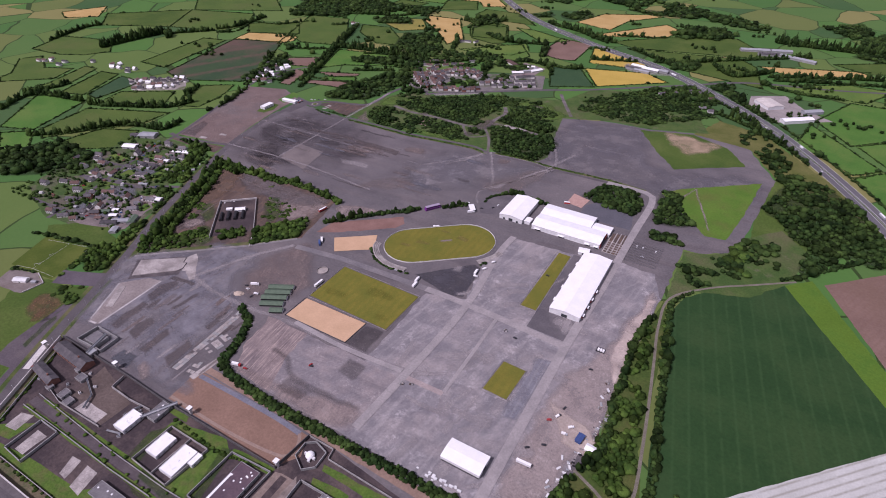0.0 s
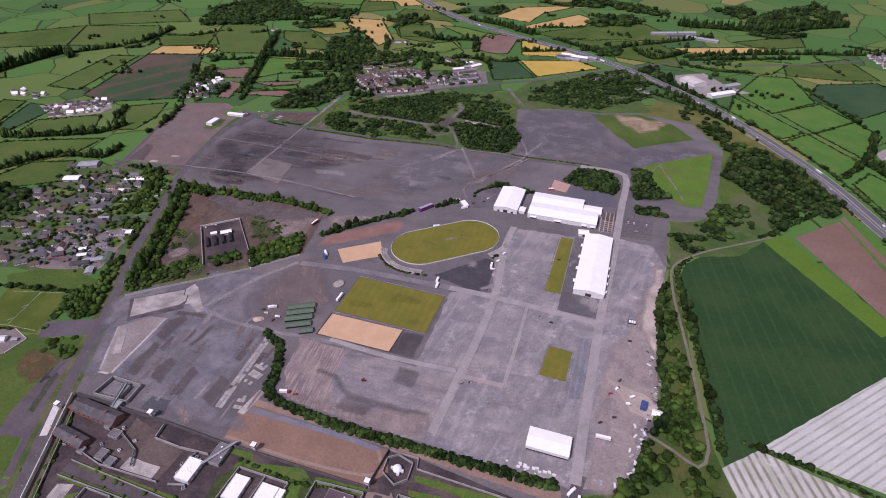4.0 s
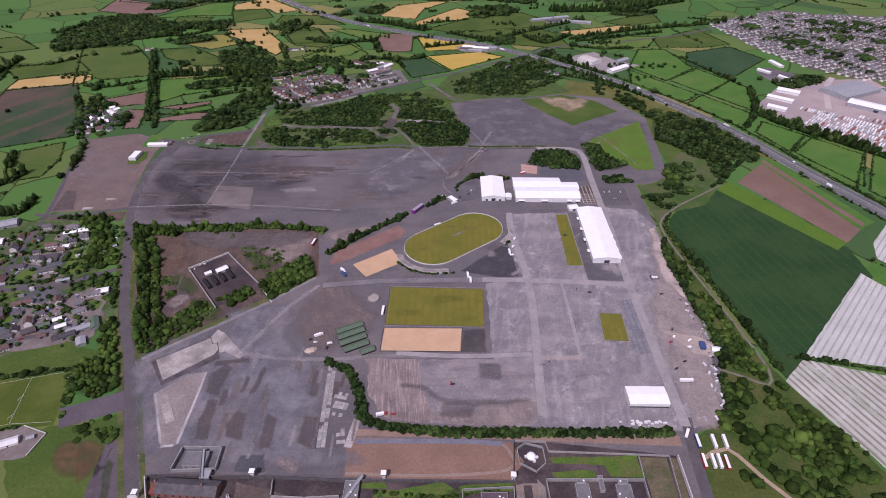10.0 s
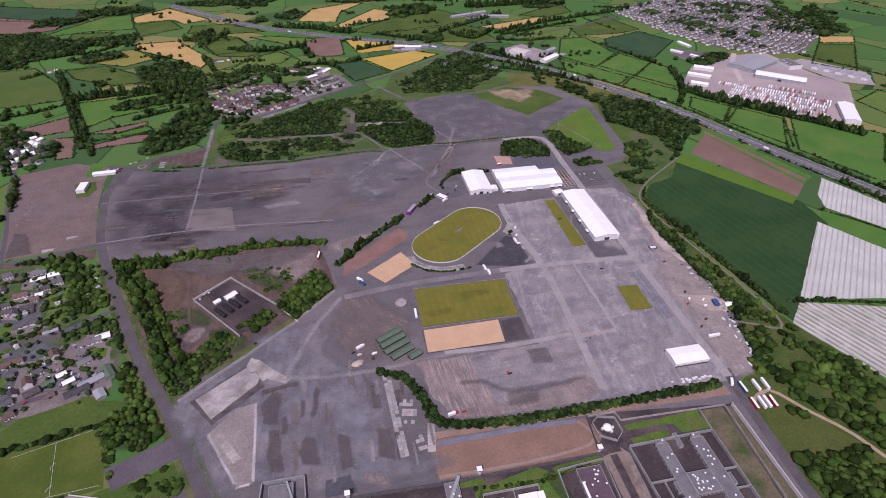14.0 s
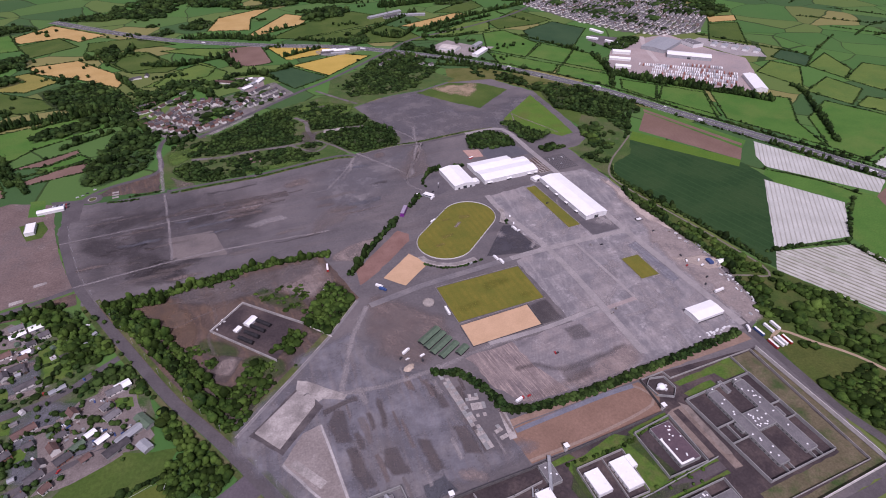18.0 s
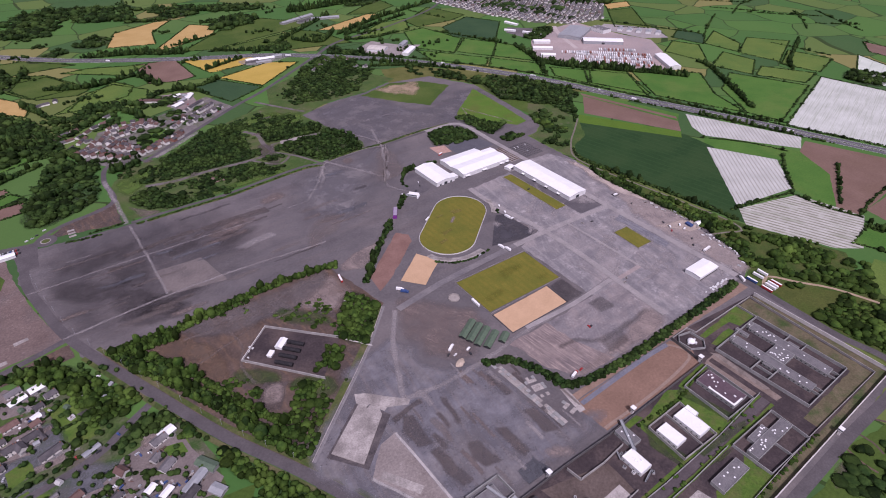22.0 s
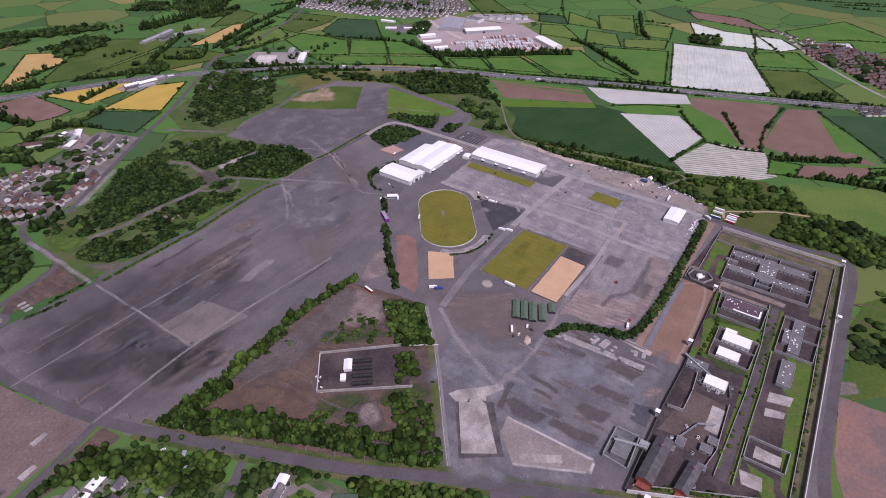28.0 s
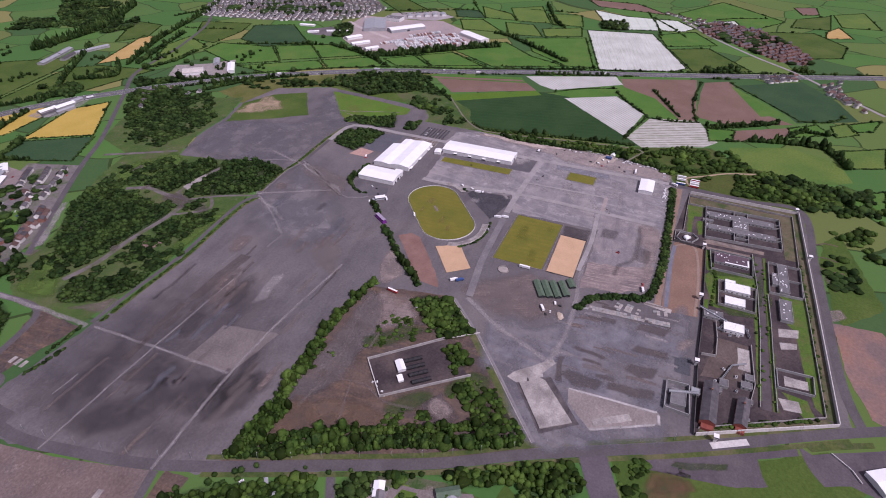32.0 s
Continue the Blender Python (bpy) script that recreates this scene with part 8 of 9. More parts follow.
def house(x, y, deg, kind="bungalow", roof="slate", label="", full=True):
    """A house with roof, chimney, windows and door; alike ones share their meshes."""
    key = (kind, roof, full)
    if key not in HOUSES:
        L, W, h, r = {"bungalow": (14, 8.5, 2.8, 5.4), "house": (10.5, 8, 5.2, 8.0), "long": (20, 8, 3.0, 5.6), "terrace": (8, 9, 5.0, 7.8), "cottage": (9, 7, 3.2, 5.8)}[kind]
        t = thing(kind if kind in ("bungalow", "cottage") else "house", "", "house", "village houses")
        part("wall", gable_body_bm(L, W, h, r - 0.05), render_white if roof != "brick" else brick, t)
        rf = part("roof", gable_roof_bm(L, W, h, r), {"slate": slate, "tile": tile_red, "grey": grey_roof, "brick": slate, "green": green_sheet}[roof], t)
        boxes("chimney", brick, rf, (L / 2 - 1.2, L / 2 - 0.3, -0.45, 0.45, r - 0.8, r + 1.0))
        if full:
            for k in range(3):
                u = -L / 2 + (k + 0.5) * L / 3
                for y0, y1 in ((-W / 2 - 0.06, -W / 2 + 0.1), (W / 2 - 0.1, W / 2 + 0.06)):
                    if k == 1 and y0 < 0:
                        boxes("door", dark_glass, t, (u - 0.5, u + 0.5, y0, y1, 0, 2.05))
                    else:
                        boxes("window", dark_glass, t, (u - 0.7, u + 0.7, y0, y1, 0.9, 2.2))
                    if h > 4:
                        boxes("window", dark_glass, t, (u - 0.6, u + 0.6, y0, y1, 3.4, 4.6))
        col = {"slate": "white rendered %s with a dark slate roof", "tile": "white rendered %s with a red tile roof", "grey": "pale %s with a grey roof", "brick": "brick %s with a dark slate roof", "green": "pale %s with a green sheet roof"}[roof]
        tagged(t, col % {"bungalow": "bungalow", "house": "two-storey house", "long": "long low house", "terrace": "terraced house", "cottage": "small cottage"}[kind])
        HOUSES[key] = t
        place(t, x, y, deg)
        return t
    return copy_thing(HOUSES[key], pose(x, y, 0, 0, 0, deg))


for x, y, d, k, r in ((-425, 162, 20, "house", "slate"), (-437, 154, 20, "cottage", "slate"), (-388, 32, 120, "house", "tile"), (-428, 29, 25, "long", "tile"), (-442, 134, 20, "cottage", "tile"), (-434, 91, 20, "long", "slate"), (-355, 17, 35, "bungalow", "grey"), (-361, 30, 35, "cottage", "grey"), (-354, 48, 20, "bungalow", "grey"), (-455, 110, 110, "house", "slate"), (-401, -4, 115, "house", "tile"), (-450, 15, 25, "bungalow", "slate"), (-489, 186, 15, "house", "slate"), (-455, 188, 15, "bungalow", "grey"), (-461, 145, 15, "bungalow", "tile"), (-463, 113, 15, "house", "slate"), (-446, 120, 15, "bungalow", "slate"), (-485, 157, 110, "cottage", "slate"), (-544, 87, 10, "house", "slate"), (-526, 84, 10, "bungalow", "tile"), (-511, 58, 100, "bungalow", "slate"), (-494, 52, 10, "house", "tile"), (-491, 38, 10, "bungalow", "slate"), (-397, 11, 30, "cottage", "slate"), (-393, -17, 30, "bungalow", "brick"), (-411, -15, 120, "cottage", "slate"),):
    house(x, y, d, k, r)
for x, y, d, k, r in ((-414, -27, 30, "bungalow", "slate"), (-404, -43, 40, "cottage", "tile"), (-423, 10, 30, "cottage", "slate"), (-440, 4, 30, "house", "brick"), (-476, 97, 15, "bungalow", "slate"), (-505, 135, 105, "house", "slate"), (-512, 160, 105, "cottage", "tile"), (-470, 128, 15, "cottage", "slate"), (-480, 70, 100, "bungalow", "tile"), (-540, 60, 10, "house", "slate"), (-560, 100, 10, "bungalow", "slate"), (-575, 70, 100, "house", "brick"), (-460, -12, 30, "bungalow", "slate"), (-475, 8, 30, "house", "slate"), (-500, 20, 30, "bungalow", "tile"), (-425, -45, 40, "bungalow", "slate"), (-450, -48, 20, "house", "tile"), (-520, 15, 20, "bungalow", "slate"), (-540, -5, 20, "house", "slate"),):
    house(x, y, d, k, r)
for x, y, d, L, W, h, r, rm, lab in ((-327, -3, 122, 20, 9, 3.6, 5.2, green_sheet, "green grey farm shed"), (-340, -13, 32, 24, 8, 3.4, 4.6, grey_sheet, "long grey shed with rooflights"), (-350, -24, 32, 22, 9, 3.6, 5, slate, "dark roofed store"), (-327, -32, 122, 13, 9, 3.2, 4.4, grey_sheet, "grey green lean-to shed"), (-362, -9, 32, 11, 6, 3, 4, white_sheet, "small white roofed shed"), (-372, 2, 32, 9, 6, 2.8, 3.8, white_sheet, "small white roofed garage"), (-452, 174, 20, 16, 7, 3, 3.8, white_sheet, "white roofed shed on a yard"), (-435, 180, 15, 14, 9, 3.4, 4.6, white_sheet, "white roofed store"), (-540, 146, 20, 24, 14, 4, 6, white_sheet, "pale yard building"), (-553, 192, 25, 30, 18, 4.5, 6.5, grey_sheet, "large grey farm barn"), (-571, 182, 25, 22, 10, 4, 5.6, slate, "dark farm barn"),):
    shed("farm_shed", lab + " in a village", x, y, d, L, W, h, r, render_grey, rm, [("s", 0, 3, 2.4)], category="shed")
for x, y, d, L, W, h, r, rm, lab in ((-384, -8, 30, 16, 6, 2.4, 3.6, green_sheet, "green glazed shed"), (-375, -24, 30, 9, 6, 2.6, 3.4, tile_red, "small red roofed shed"), (-346, 52, 20, 14, 9, 3, 4.2, white_sheet, "white flat workshop"), (-440, 142, 20, 8, 7, 2.6, 3.2, white_sheet, "small white garage"), (-405, 72, 20, 15, 5, 2.5, 3.2, grey_sheet, "long low grey shed"),):
    shed("farm_shed", lab + " in a village", x, y, d, L, W, h, r, render_grey, rm, [("s", 0, 3, 2.4)], category="shed")
stain("farm_yard", "pale gravel yard", [(-460, 185), (-432, 190), (-425, 172), (-455, 160)], 0.14, stain_pale, 3)
stain("farm_yard", "pale gravel yard", [(-560, 165), (-530, 165), (-530, 140), (-560, 138)], 0.14, stain_pink, 4)
stain("farm_yard", "grey gravel yard", [(-372, 30), (-340, 40), (-325, 10), (-345, -20), (-380, -10)], 0.14, stain_pink, 4)
stain("farm_yard", "pale gravel yard", [(-365, 55), (-340, 60), (-338, 45), (-362, 42)], 0.15, stain_pale, 3)
stain("farm_yard", "grey village yards", [(-480, 120), (-430, 130), (-425, 85), (-470, 75)], 0.14, stain_grey, 6)
stain("farm_yard", "grey village yards", [(-440, 50), (-385, 50), (-380, -30), (-430, -30)], 0.14, stain_grey, 8)
area("village_ground", "brown and green yards and gardens", [(-575, 40), (-575, 110), (-560, 200), (-470, 205), (-420, 165), (-385, 130), (-365, 80), (-330, 60), (-318, 5), (-320, -30), (-360, -48), (-450, -60), (-560, -20)], 0.05, village_earth, 3, "yards")
for k in range(330):
    x, y = rng.uniform(-575, -330), rng.uniform(-45, 190)
    if y > 210 - 0.0 or x > -345 - (y - 100) * 0.35:
        continue
    clumps("garden_tree", "green garden tree", [x], [y], [rng.uniform(1.6, 3.6)], [rng.uniform(2.5, 6)], CROWN, leaf_mat, "tree")
for pts in ([(-530, 150), (-500, 172), (-470, 175)], [(-520, 70), (-500, 110), (-495, 130)], [(-430, 60), (-415, 90), (-400, 118)], [(-455, -30), (-440, 0), (-436, 25)], [(-405, -40), (-380, -5), (-370, 20)], [(-570, 20), (-520, 28), (-480, 24)], [(-500, 125), (-440, 135), (-415, 150)], [(-475, 62), (-420, 72), (-380, 70)], [(-410, 45), (-372, 22), (-350, 5)], [(-440, 28), (-400, 20), (-380, 5)], [(-560, 118), (-500, 120)], [(-545, 40), (-500, 44)], [(-470, -4), (-420, -8)], [(-470, 182), (-420, 150)], [(-430, 112), (-395, 118)], [(-365, 62), (-335, 62), (-325, 35)]):
    hedge("green garden hedge", pts, 3, 2.4, None, 0.15, 0.15)
for pts in ([(-425, 150), (-402, 150), (-395, 125), (-430, 122)], [(-420, 112), (-395, 120), (-385, 100), (-420, 95)], [(-352, 42), (-335, 45), (-332, 30), (-350, 30)], [(-400, 40), (-380, 40), (-382, 20), (-400, 22)], [(-540, 120), (-505, 122), (-510, 105), (-545, 105)]):
    area("garden_lawn", "green garden lawn between hedges", pts, 0.13, grass_olive, 1.5, "lawn")


yard_gravel = surf("yard_gravel", (0.155, 0.13, 0.122), (0.225, 0.19, 0.178), 0.12, 0.6, (0.14, 0.115, 0.11), 0.06, grain=0.34, scuff=((0.36, 0.32, 0.3), 0.2, 0.52, 0.66, 0.4))
for k, pts in enumerate(([(-472, 194), (-462, 200), (-437, 176), (-440, 155), (-467, 158)], [(-385, 48), (-356, 54), (-335, 40), (-329, 7), (-319, -21), (-330, -32), (-367, -27), (-390, -9), (-403, 33)], [(-421, 30), (-403, 30), (-390, -9), (-367, -29), (-384, -33), (-410, -27)], [(-409, -36), (-393, -32), (-370, -18), (-347, -23), (-346, -33), (-387, -46), (-416, -45)], [(-470, 150), (-440, 150), (-436, 118), (-450, 100), (-478, 108)])):
    area("farm_yard", "gravelled yard between village houses", pts, 0.14 + 0.004 * k, yard_gravel, 2, "yard")
garden_grass = surf("garden_grass", (0.062, 0.125, 0.02), (0.09, 0.15, 0.026), 0.08, 0.5, (0.11, 0.14, 0.035), 0.05, grain=0.26)
for pts in ([(-434, 152), (-416, 144), (-406, 115), (-423, 118)], [(-422, 110), (-395, 108), (-393, 91), (-415, 84)], [(-355, 40), (-338, 35), (-336, 21), (-351, 23)], [(-451, 54), (-442, 50), (-441, 33), (-448, 34)], [(-444, 9), (-423, 12), (-424, -2), (-442, -6)], [(-470, 60), (-455, 62), (-452, 40), (-468, 36)], [(-480, 140), (-468, 142), (-466, 124), (-482, 122)], [(-500, 30), (-478, 32), (-474, 12), (-498, 8)], [(-470, 92), (-452, 96), (-448, 78), (-468, 72)]):
    area("garden_lawn", "green garden lawn between hedges", pts, 0.165, garden_grass, 1.5, "lawn")
for cx, cy, n, sx, sy in ((-385, 8, 26, 16, 9), (-398, 24, 18, 9, 6), (-352, -8, 18, 12, 5), (-446, 140, 16, 10, 8), (-360, 36, 10, 8, 6)):
    t = thing("yard_clutter", "stacked timber, crates and scrap in a village yard", "clutter")
    for j in range(n):
        x, y, a = cx + rng.normal(0, sx), cy + rng.normal(0, sy), rng.choice([25, 115]) + rng.normal(0, 12)
        w, d, hh = rng.uniform(0.5, 2.4), rng.uniform(0.4, 1.1), rng.uniform(0.4, 1.6)
        bm = bmesh.new()
        box_bm(bm, -w, w, -d, d, 0, hh, pose(x, y, 0.13, 0, 0, a))
        box_bm(bm, -w * 0.6, w * 0.5, -d * 0.7, d * 0.6, hh, hh * 1.3, pose(x, y, 0.13, 0, 0, a + 6))
        part("crate", bm, (white_wall, grey_sheet, bark, tile_red, concrete, dark_steel, blue_paint, white_sheet)[int(rng.integers(8))], t)


def many_houses(label, spots, roof_mats, wall_mat=None, size=1.0):
    """A distant town: its houses are past counting, so walls and each roof colour are one mesh each."""
    per = [[] for _ in roof_mats]
    WV, WF, n = [], [], 0
    RV, RF, m = [[] for _ in roof_mats], [[] for _ in roof_mats], [0] * len(roof_mats)
    for x, y, d in spots:
        L, W, h, r = rng.uniform(8, 13) * size, rng.uniform(7, 9) * size, rng.uniform(3, 5.2), rng.uniform(6, 8)
        c, s = math.cos(radians(d)), math.sin(radians(d))
        base = np.array([(-L / 2, -W / 2, 0), (L / 2, -W / 2, 0), (L / 2, W / 2, 0), (-L / 2, W / 2, 0), (-L / 2, -W / 2, h), (L / 2, -W / 2, h), (L / 2, W / 2, h), (-L / 2, W / 2, h), (-L / 2, 0, r), (L / 2, 0, r)])
        base = np.c_[base[:, 0] * c - base[:, 1] * s + x, base[:, 0] * s + base[:, 1] * c + y, base[:, 2]]
        WV.append(base)
        WF += [[n + i for i in f] for f in ((0, 1, 5), (0, 5, 4), (1, 2, 6), (1, 6, 5), (2, 3, 7), (2, 7, 6), (3, 0, 4), (3, 4, 7), (4, 7, 8), (5, 9, 6))]
        n += 10
        k = rng.integers(len(roof_mats))
        a, b = L / 2 + 0.4, W / 2 + 0.5
        rv = np.array([(-a, -b, h - 0.2), (a, -b, h - 0.2), (a, 0, r + 0.15), (-a, 0, r + 0.15), (-a, b, h - 0.2), (a, b, h - 0.2)])
        rv = np.c_[rv[:, 0] * c - rv[:, 1] * s + x, rv[:, 0] * s + rv[:, 1] * c + y, rv[:, 2]]
        RV[k].append(rv)
        RF[k] += [[m[k] + i for i in f] for f in ((0, 1, 2, 3), (3, 2, 5, 4))]
        m[k] += 6
    tagged(new("town_walls", mesh_from("town_walls", np.concatenate(WV), WF, wall_mat or render_white)), "pale walls of " + label, "houses", "", "stuff")
    for k, mt in enumerate(roof_mats):
        if RV[k]:
            tagged(new("town_roofs", mesh_from("town_roofs", np.concatenate(RV[k]), RF[k], mt)), "roofs of " + label, "houses", "", "stuff")


def street_spots(poly, deg, gap, row, keep=0.85):
    """House places in rows across an outline."""
    P = np.array(poly, float)
    c0 = P.mean(0)
    c, s = math.cos(radians(deg)), math.sin(radians(deg))
    R = np.abs(P - c0).max() * 1.5
    out = []
    for v in np.arange(-R, R, row):
        for u in np.arange(-R, R, gap):
            if rng.random() > keep:
                continue
            a, b = u + rng.normal(0, gap * 0.12), v + rng.normal(0, row * 0.08) + 8 * math.sin(u * 0.02)
            out.append((c0[0] + a * c - b * s, c0[1] + a * s + b * c, deg + rng.choice([0, 0, 90]) + rng.normal(0, 8)))
    o = np.array(out)
    return o[inside(P, o[:, 0], o[:, 1])]


# housing estate beside the village road
HOUSE_LINE = lambda pts, gap, kind, roofs, turn=0.0: [house(a[0], a[1], math.degrees(math.atan2(b[1] - a[1], b[0] - a[0])) + turn, kind, roofs[k % len(roofs)], full=False) for P_ in [resample(smooth_line(pts, False, 20), gap, False)] for k, (a, b) in enumerate(zip(P_[:-1], P_[1:]))]
HOUSE_LINE([(-275, 749), (-256, 781), (-232, 787), (-196, 795), (-165, 762)], 8.4, "terrace", ["tile", "tile", "slate"])
HOUSE_LINE([(-262, 738), (-246, 760), (-226, 766), (-205, 770)], 8.4, "terrace", ["slate", "tile"])
HOUSE_LINE([(-224, 661), (-194, 677), (-165, 686), (-138, 705)], 8.2, "terrace", ["tile", "tile", "brick"])
HOUSE_LINE([(-250, 800), (-222, 812), (-190, 806), (-168, 790)], 9.5, "terrace", ["tile", "slate"])
HOUSE_LINE([(-284, 752), (-300, 730), (-312, 700)], 9, "terrace", ["tile"])
for k in range(6):
    HOUSE_LINE([(-316 + 11 * k, 722 - 11 * k), (-282 + 10 * k, 738 - 14 * k)], 8.4, "terrace", ["tile", "brick", "slate"])
HOUSE_LINE([(-234, 700), (-240, 720), (-236, 742)], 8.4, "terrace", ["tile", "slate"])
HOUSE_LINE([(-108, 808), (-84, 828), (-58, 846)], 8.4, "terrace", ["slate"])
HOUSE_LINE([(-100, 782), (-72, 800), (-46, 822)], 8.4, "terrace", ["slate"])
HOUSE_LINE([(-88, 762), (-62, 778), (-34, 796)], 9.5, "house", ["slate"])
HOUSE_LINE([(-150, 742), (-128, 760), (-118, 790)], 11, "house", ["slate", "tile"])
HOUSE_LINE([(-330, 790), (-300, 800), (-270, 830), (-240, 846)], 13, "bungalow", ["slate", "tile"])
for k in range(4):
    HOUSE_LINE([(-266 + 9 * k, 716 - 9 * k), (-240 + 9 * k, 742 - 18 * k)], 8.2, "terrace", ["tile", "brick"])
    HOUSE_LINE([(-222 + 15 * k, 786 + 2 * k), (-214 + 15 * k, 768)], 8.2, "terrace", ["tile", "slate"])
HOUSE_LINE([(-214, 668), (-190, 688), (-160, 700), (-134, 722)], 8.2, "terrace", ["tile", "brick", "slate"])
HOUSE_LINE([(-330, 745), (-305, 770), (-285, 800)], 10, "cottage", ["tile", "slate"])
HOUSE_LINE([(-345, 800), (-320, 826), (-290, 838)], 12, "bungalow", ["slate", "tile"])
HOUSE_LINE([(-120, 742), (-98, 758), (-112, 776)], 9, "house", ["slate"])
area("works_yard", "pink grey yard with parked lorries and sheds", [(-129, 933), (-68, 914), (-75, 842), (-106, 817), (-131, 859)], 0.16, surf("pink_yard", (0.2, 0.16, 0.155), (0.27, 0.22, 0.21), 0.06, 0.4), 2, "yard")
for x, y, d, L, W, m_ in ((-112, 850, 35, 26, 12, white_sheet), (-95, 872, 35, 22, 10, grey_sheet), (-100, 902, 30, 18, 9, white_sheet), (-84, 892, 120, 16, 8, grey_sheet)):
    shed("depot", "pale roofed shed in a works yard", x, y, d, L, W, 4, 5.5, render_grey, m_)
wood("estate_trees", "green trees among estate houses", [(-300, 690), (-225, 670), (-110, 740), (-40, 790), (-110, 830), (-200, 800), (-280, 780)], 9, 4.5, None, 0.18, CROWN, 0.05, floor=False)
area("estate_ground", "grey estate streets and gardens", [(-310, 690), (-270, 630), (-205, 655), (-20, 775), (-50, 868), (-115, 840), (-180, 810), (-270, 805)], 0.14, surf("estate_street", (0.15, 0.135, 0.132), (0.21, 0.188, 0.18), 0.06, 0.3, (0.06, 0.09, 0.03), 0.03, grain=0.36), 2, "street")
area("estate_green", "green play area among houses", [(-224, 707), (-214, 743), (-160, 751), (-158, 732), (-198, 694)], 0.2, grass_bright, 1, "grass")
stain("estate_yard", "pale roadside parking strip", [(-215, 640), (-120, 705), (-112, 698), (-205, 632)], 0.22, stain_pale, 3)
shed("school", "long white roofed school building", -150, 905, -35, 46, 14, 4, 6, render_white, tile_red)
shed("school", "white roofed school wing", -80, 885, 55, 30, 12, 4, 5.5, render_white, white_sheet)
for x, y, L, d in ((-330, 1012, 18, 10), (-310, 1020, 14, 80), (-345, 1005, 12, 40), (-240, 870, 16, 30), (-262, 880, 12, 20), (-290, 770, 14, 20)):
    shed("farm_building", "pale farm building among trees", x, y, d, L, 8, 3.5, 5.5, render_white, slate, category="farm")
wood("estate_trees", "garden trees round an estate", [(-330, 690), (-290, 810), (-180, 830), (-120, 850), (-60, 900), (-150, 920), (-250, 840), (-320, 760)], 11, 6, None, 0.0)
hedge("trees along the village road", [(-280, 622), (-235, 632), (-190, 665)], 12, 7, None, 0, 0.3, "tree_belt")
for x, y, d, k, r in ((258, 931, 40, "cottage", "slate"), (281, 922, 130, "house", "slate"), (270, 908, 40, "cottage", "tile"), (209, 887, 40, "bungalow", "slate"), (298, 848, 20, "bungalow", "grey"), (316, 832, 20, "house", "slate"), (236, 905, 130, "cottage", "slate"), (305, 900, 40, "house", "tile")):
    house(x, y, d, k, r, full=False)
# far town
many_houses("a distant town", street_spots([(834, 1295), (1096, 1440), (1418, 1368), (1300, 980), (1258, 904), (1128, 800), (1017, 810), (930, 890), (877, 1037)], 30, 12, 18, 0.88), [slate, grey_roof, surf("brown_tile", (0.12, 0.088, 0.08), (0.16, 0.12, 0.108), 0.2, 2), grey_roof], render_white)
area("town_ground", "grey streets and gardens of a town", [(834, 1295), (1096, 1440), (1418, 1368), (1300, 980), (1258, 904), (1128, 800), (1017, 810), (930, 890), (877, 1037)], 0.12, surf("town_ground", (0.1, 0.095, 0.092), (0.14, 0.13, 0.125), 0.03, 0.2, (0.05, 0.075, 0.02), 0.012), 3, "town")
wood("town_trees", "dark trees among town houses", [(900, 1250), (1100, 1400), (1380, 1320), (1250, 950), (1040, 830), (930, 950)], 20, 7, None, 0.3, CROWN, 0.03, floor=False)
wood("town_trees", "dark trees beside a town", [(1180, 1000), (1330, 1250), (1500, 1200), (1400, 950), (1280, 920)], 13, 9, None, -0.1)
many_houses("roadside houses", [*street_spots([(1420, -37), (1346, -260), (1238, -247), (1256, -143)], 60, 16, 26, 0.6), *street_spots([(885, -290), (907, -362), (877, -348), (853, -289)], -60, 12, 18), *street_spots([(874, -404), (840, -454), (735, -479), (790, -420)], 25, 14, 20, 0.8)], [slate, tile_red])
many_houses("farms and cottages", [*street_spots([(-1075, 395), (-970, 420), (-860, 410), (-900, 380)], 10, 20, 20, 0.7), *street_spots([(-860, 368), (-750, 440), (-690, 385), (-780, 325)], 30, 16, 18, 0.75), *street_spots([(-640, 590), (-570, 530), (-560, 500), (-620, 500)], 50, 14, 18, 0.85),
                                   *street_spots([(-660, 600), (-600, 620), (-560, 540), (-600, 530)], 50, 14, 18, 0.8), *street_spots([(-730, 1020), (-690, 1010), (-680, 985), (-720, 990)], 10, 16, 18, 0.8), *street_spots([(-1170, 365), (-1070, 370), (-1080, 335), (-1160, 335)], 10, 18, 18, 0.6),
                                   *street_spots([(255, 960), (310, 920), (300, 895), (250, 935)], -45, 16, 18, 0.7)], [slate, tile_red, white_sheet])
area("hamlet_ground", "pale yards of roadside farms", [(-860, 368), (-750, 440), (-690, 385), (-780, 325)], 0.11, surf("yard_ground", (0.22, 0.2, 0.18), (0.28, 0.25, 0.23), 0.04, 0.3, (0.07, 0.1, 0.02), 0.03), 3, "yard")
wood("farm_trees", "trees round farms", [(-660, 640), (-600, 640), (-545, 560), (-560, 490), (-640, 500)], 12, 7, None, 0.0)

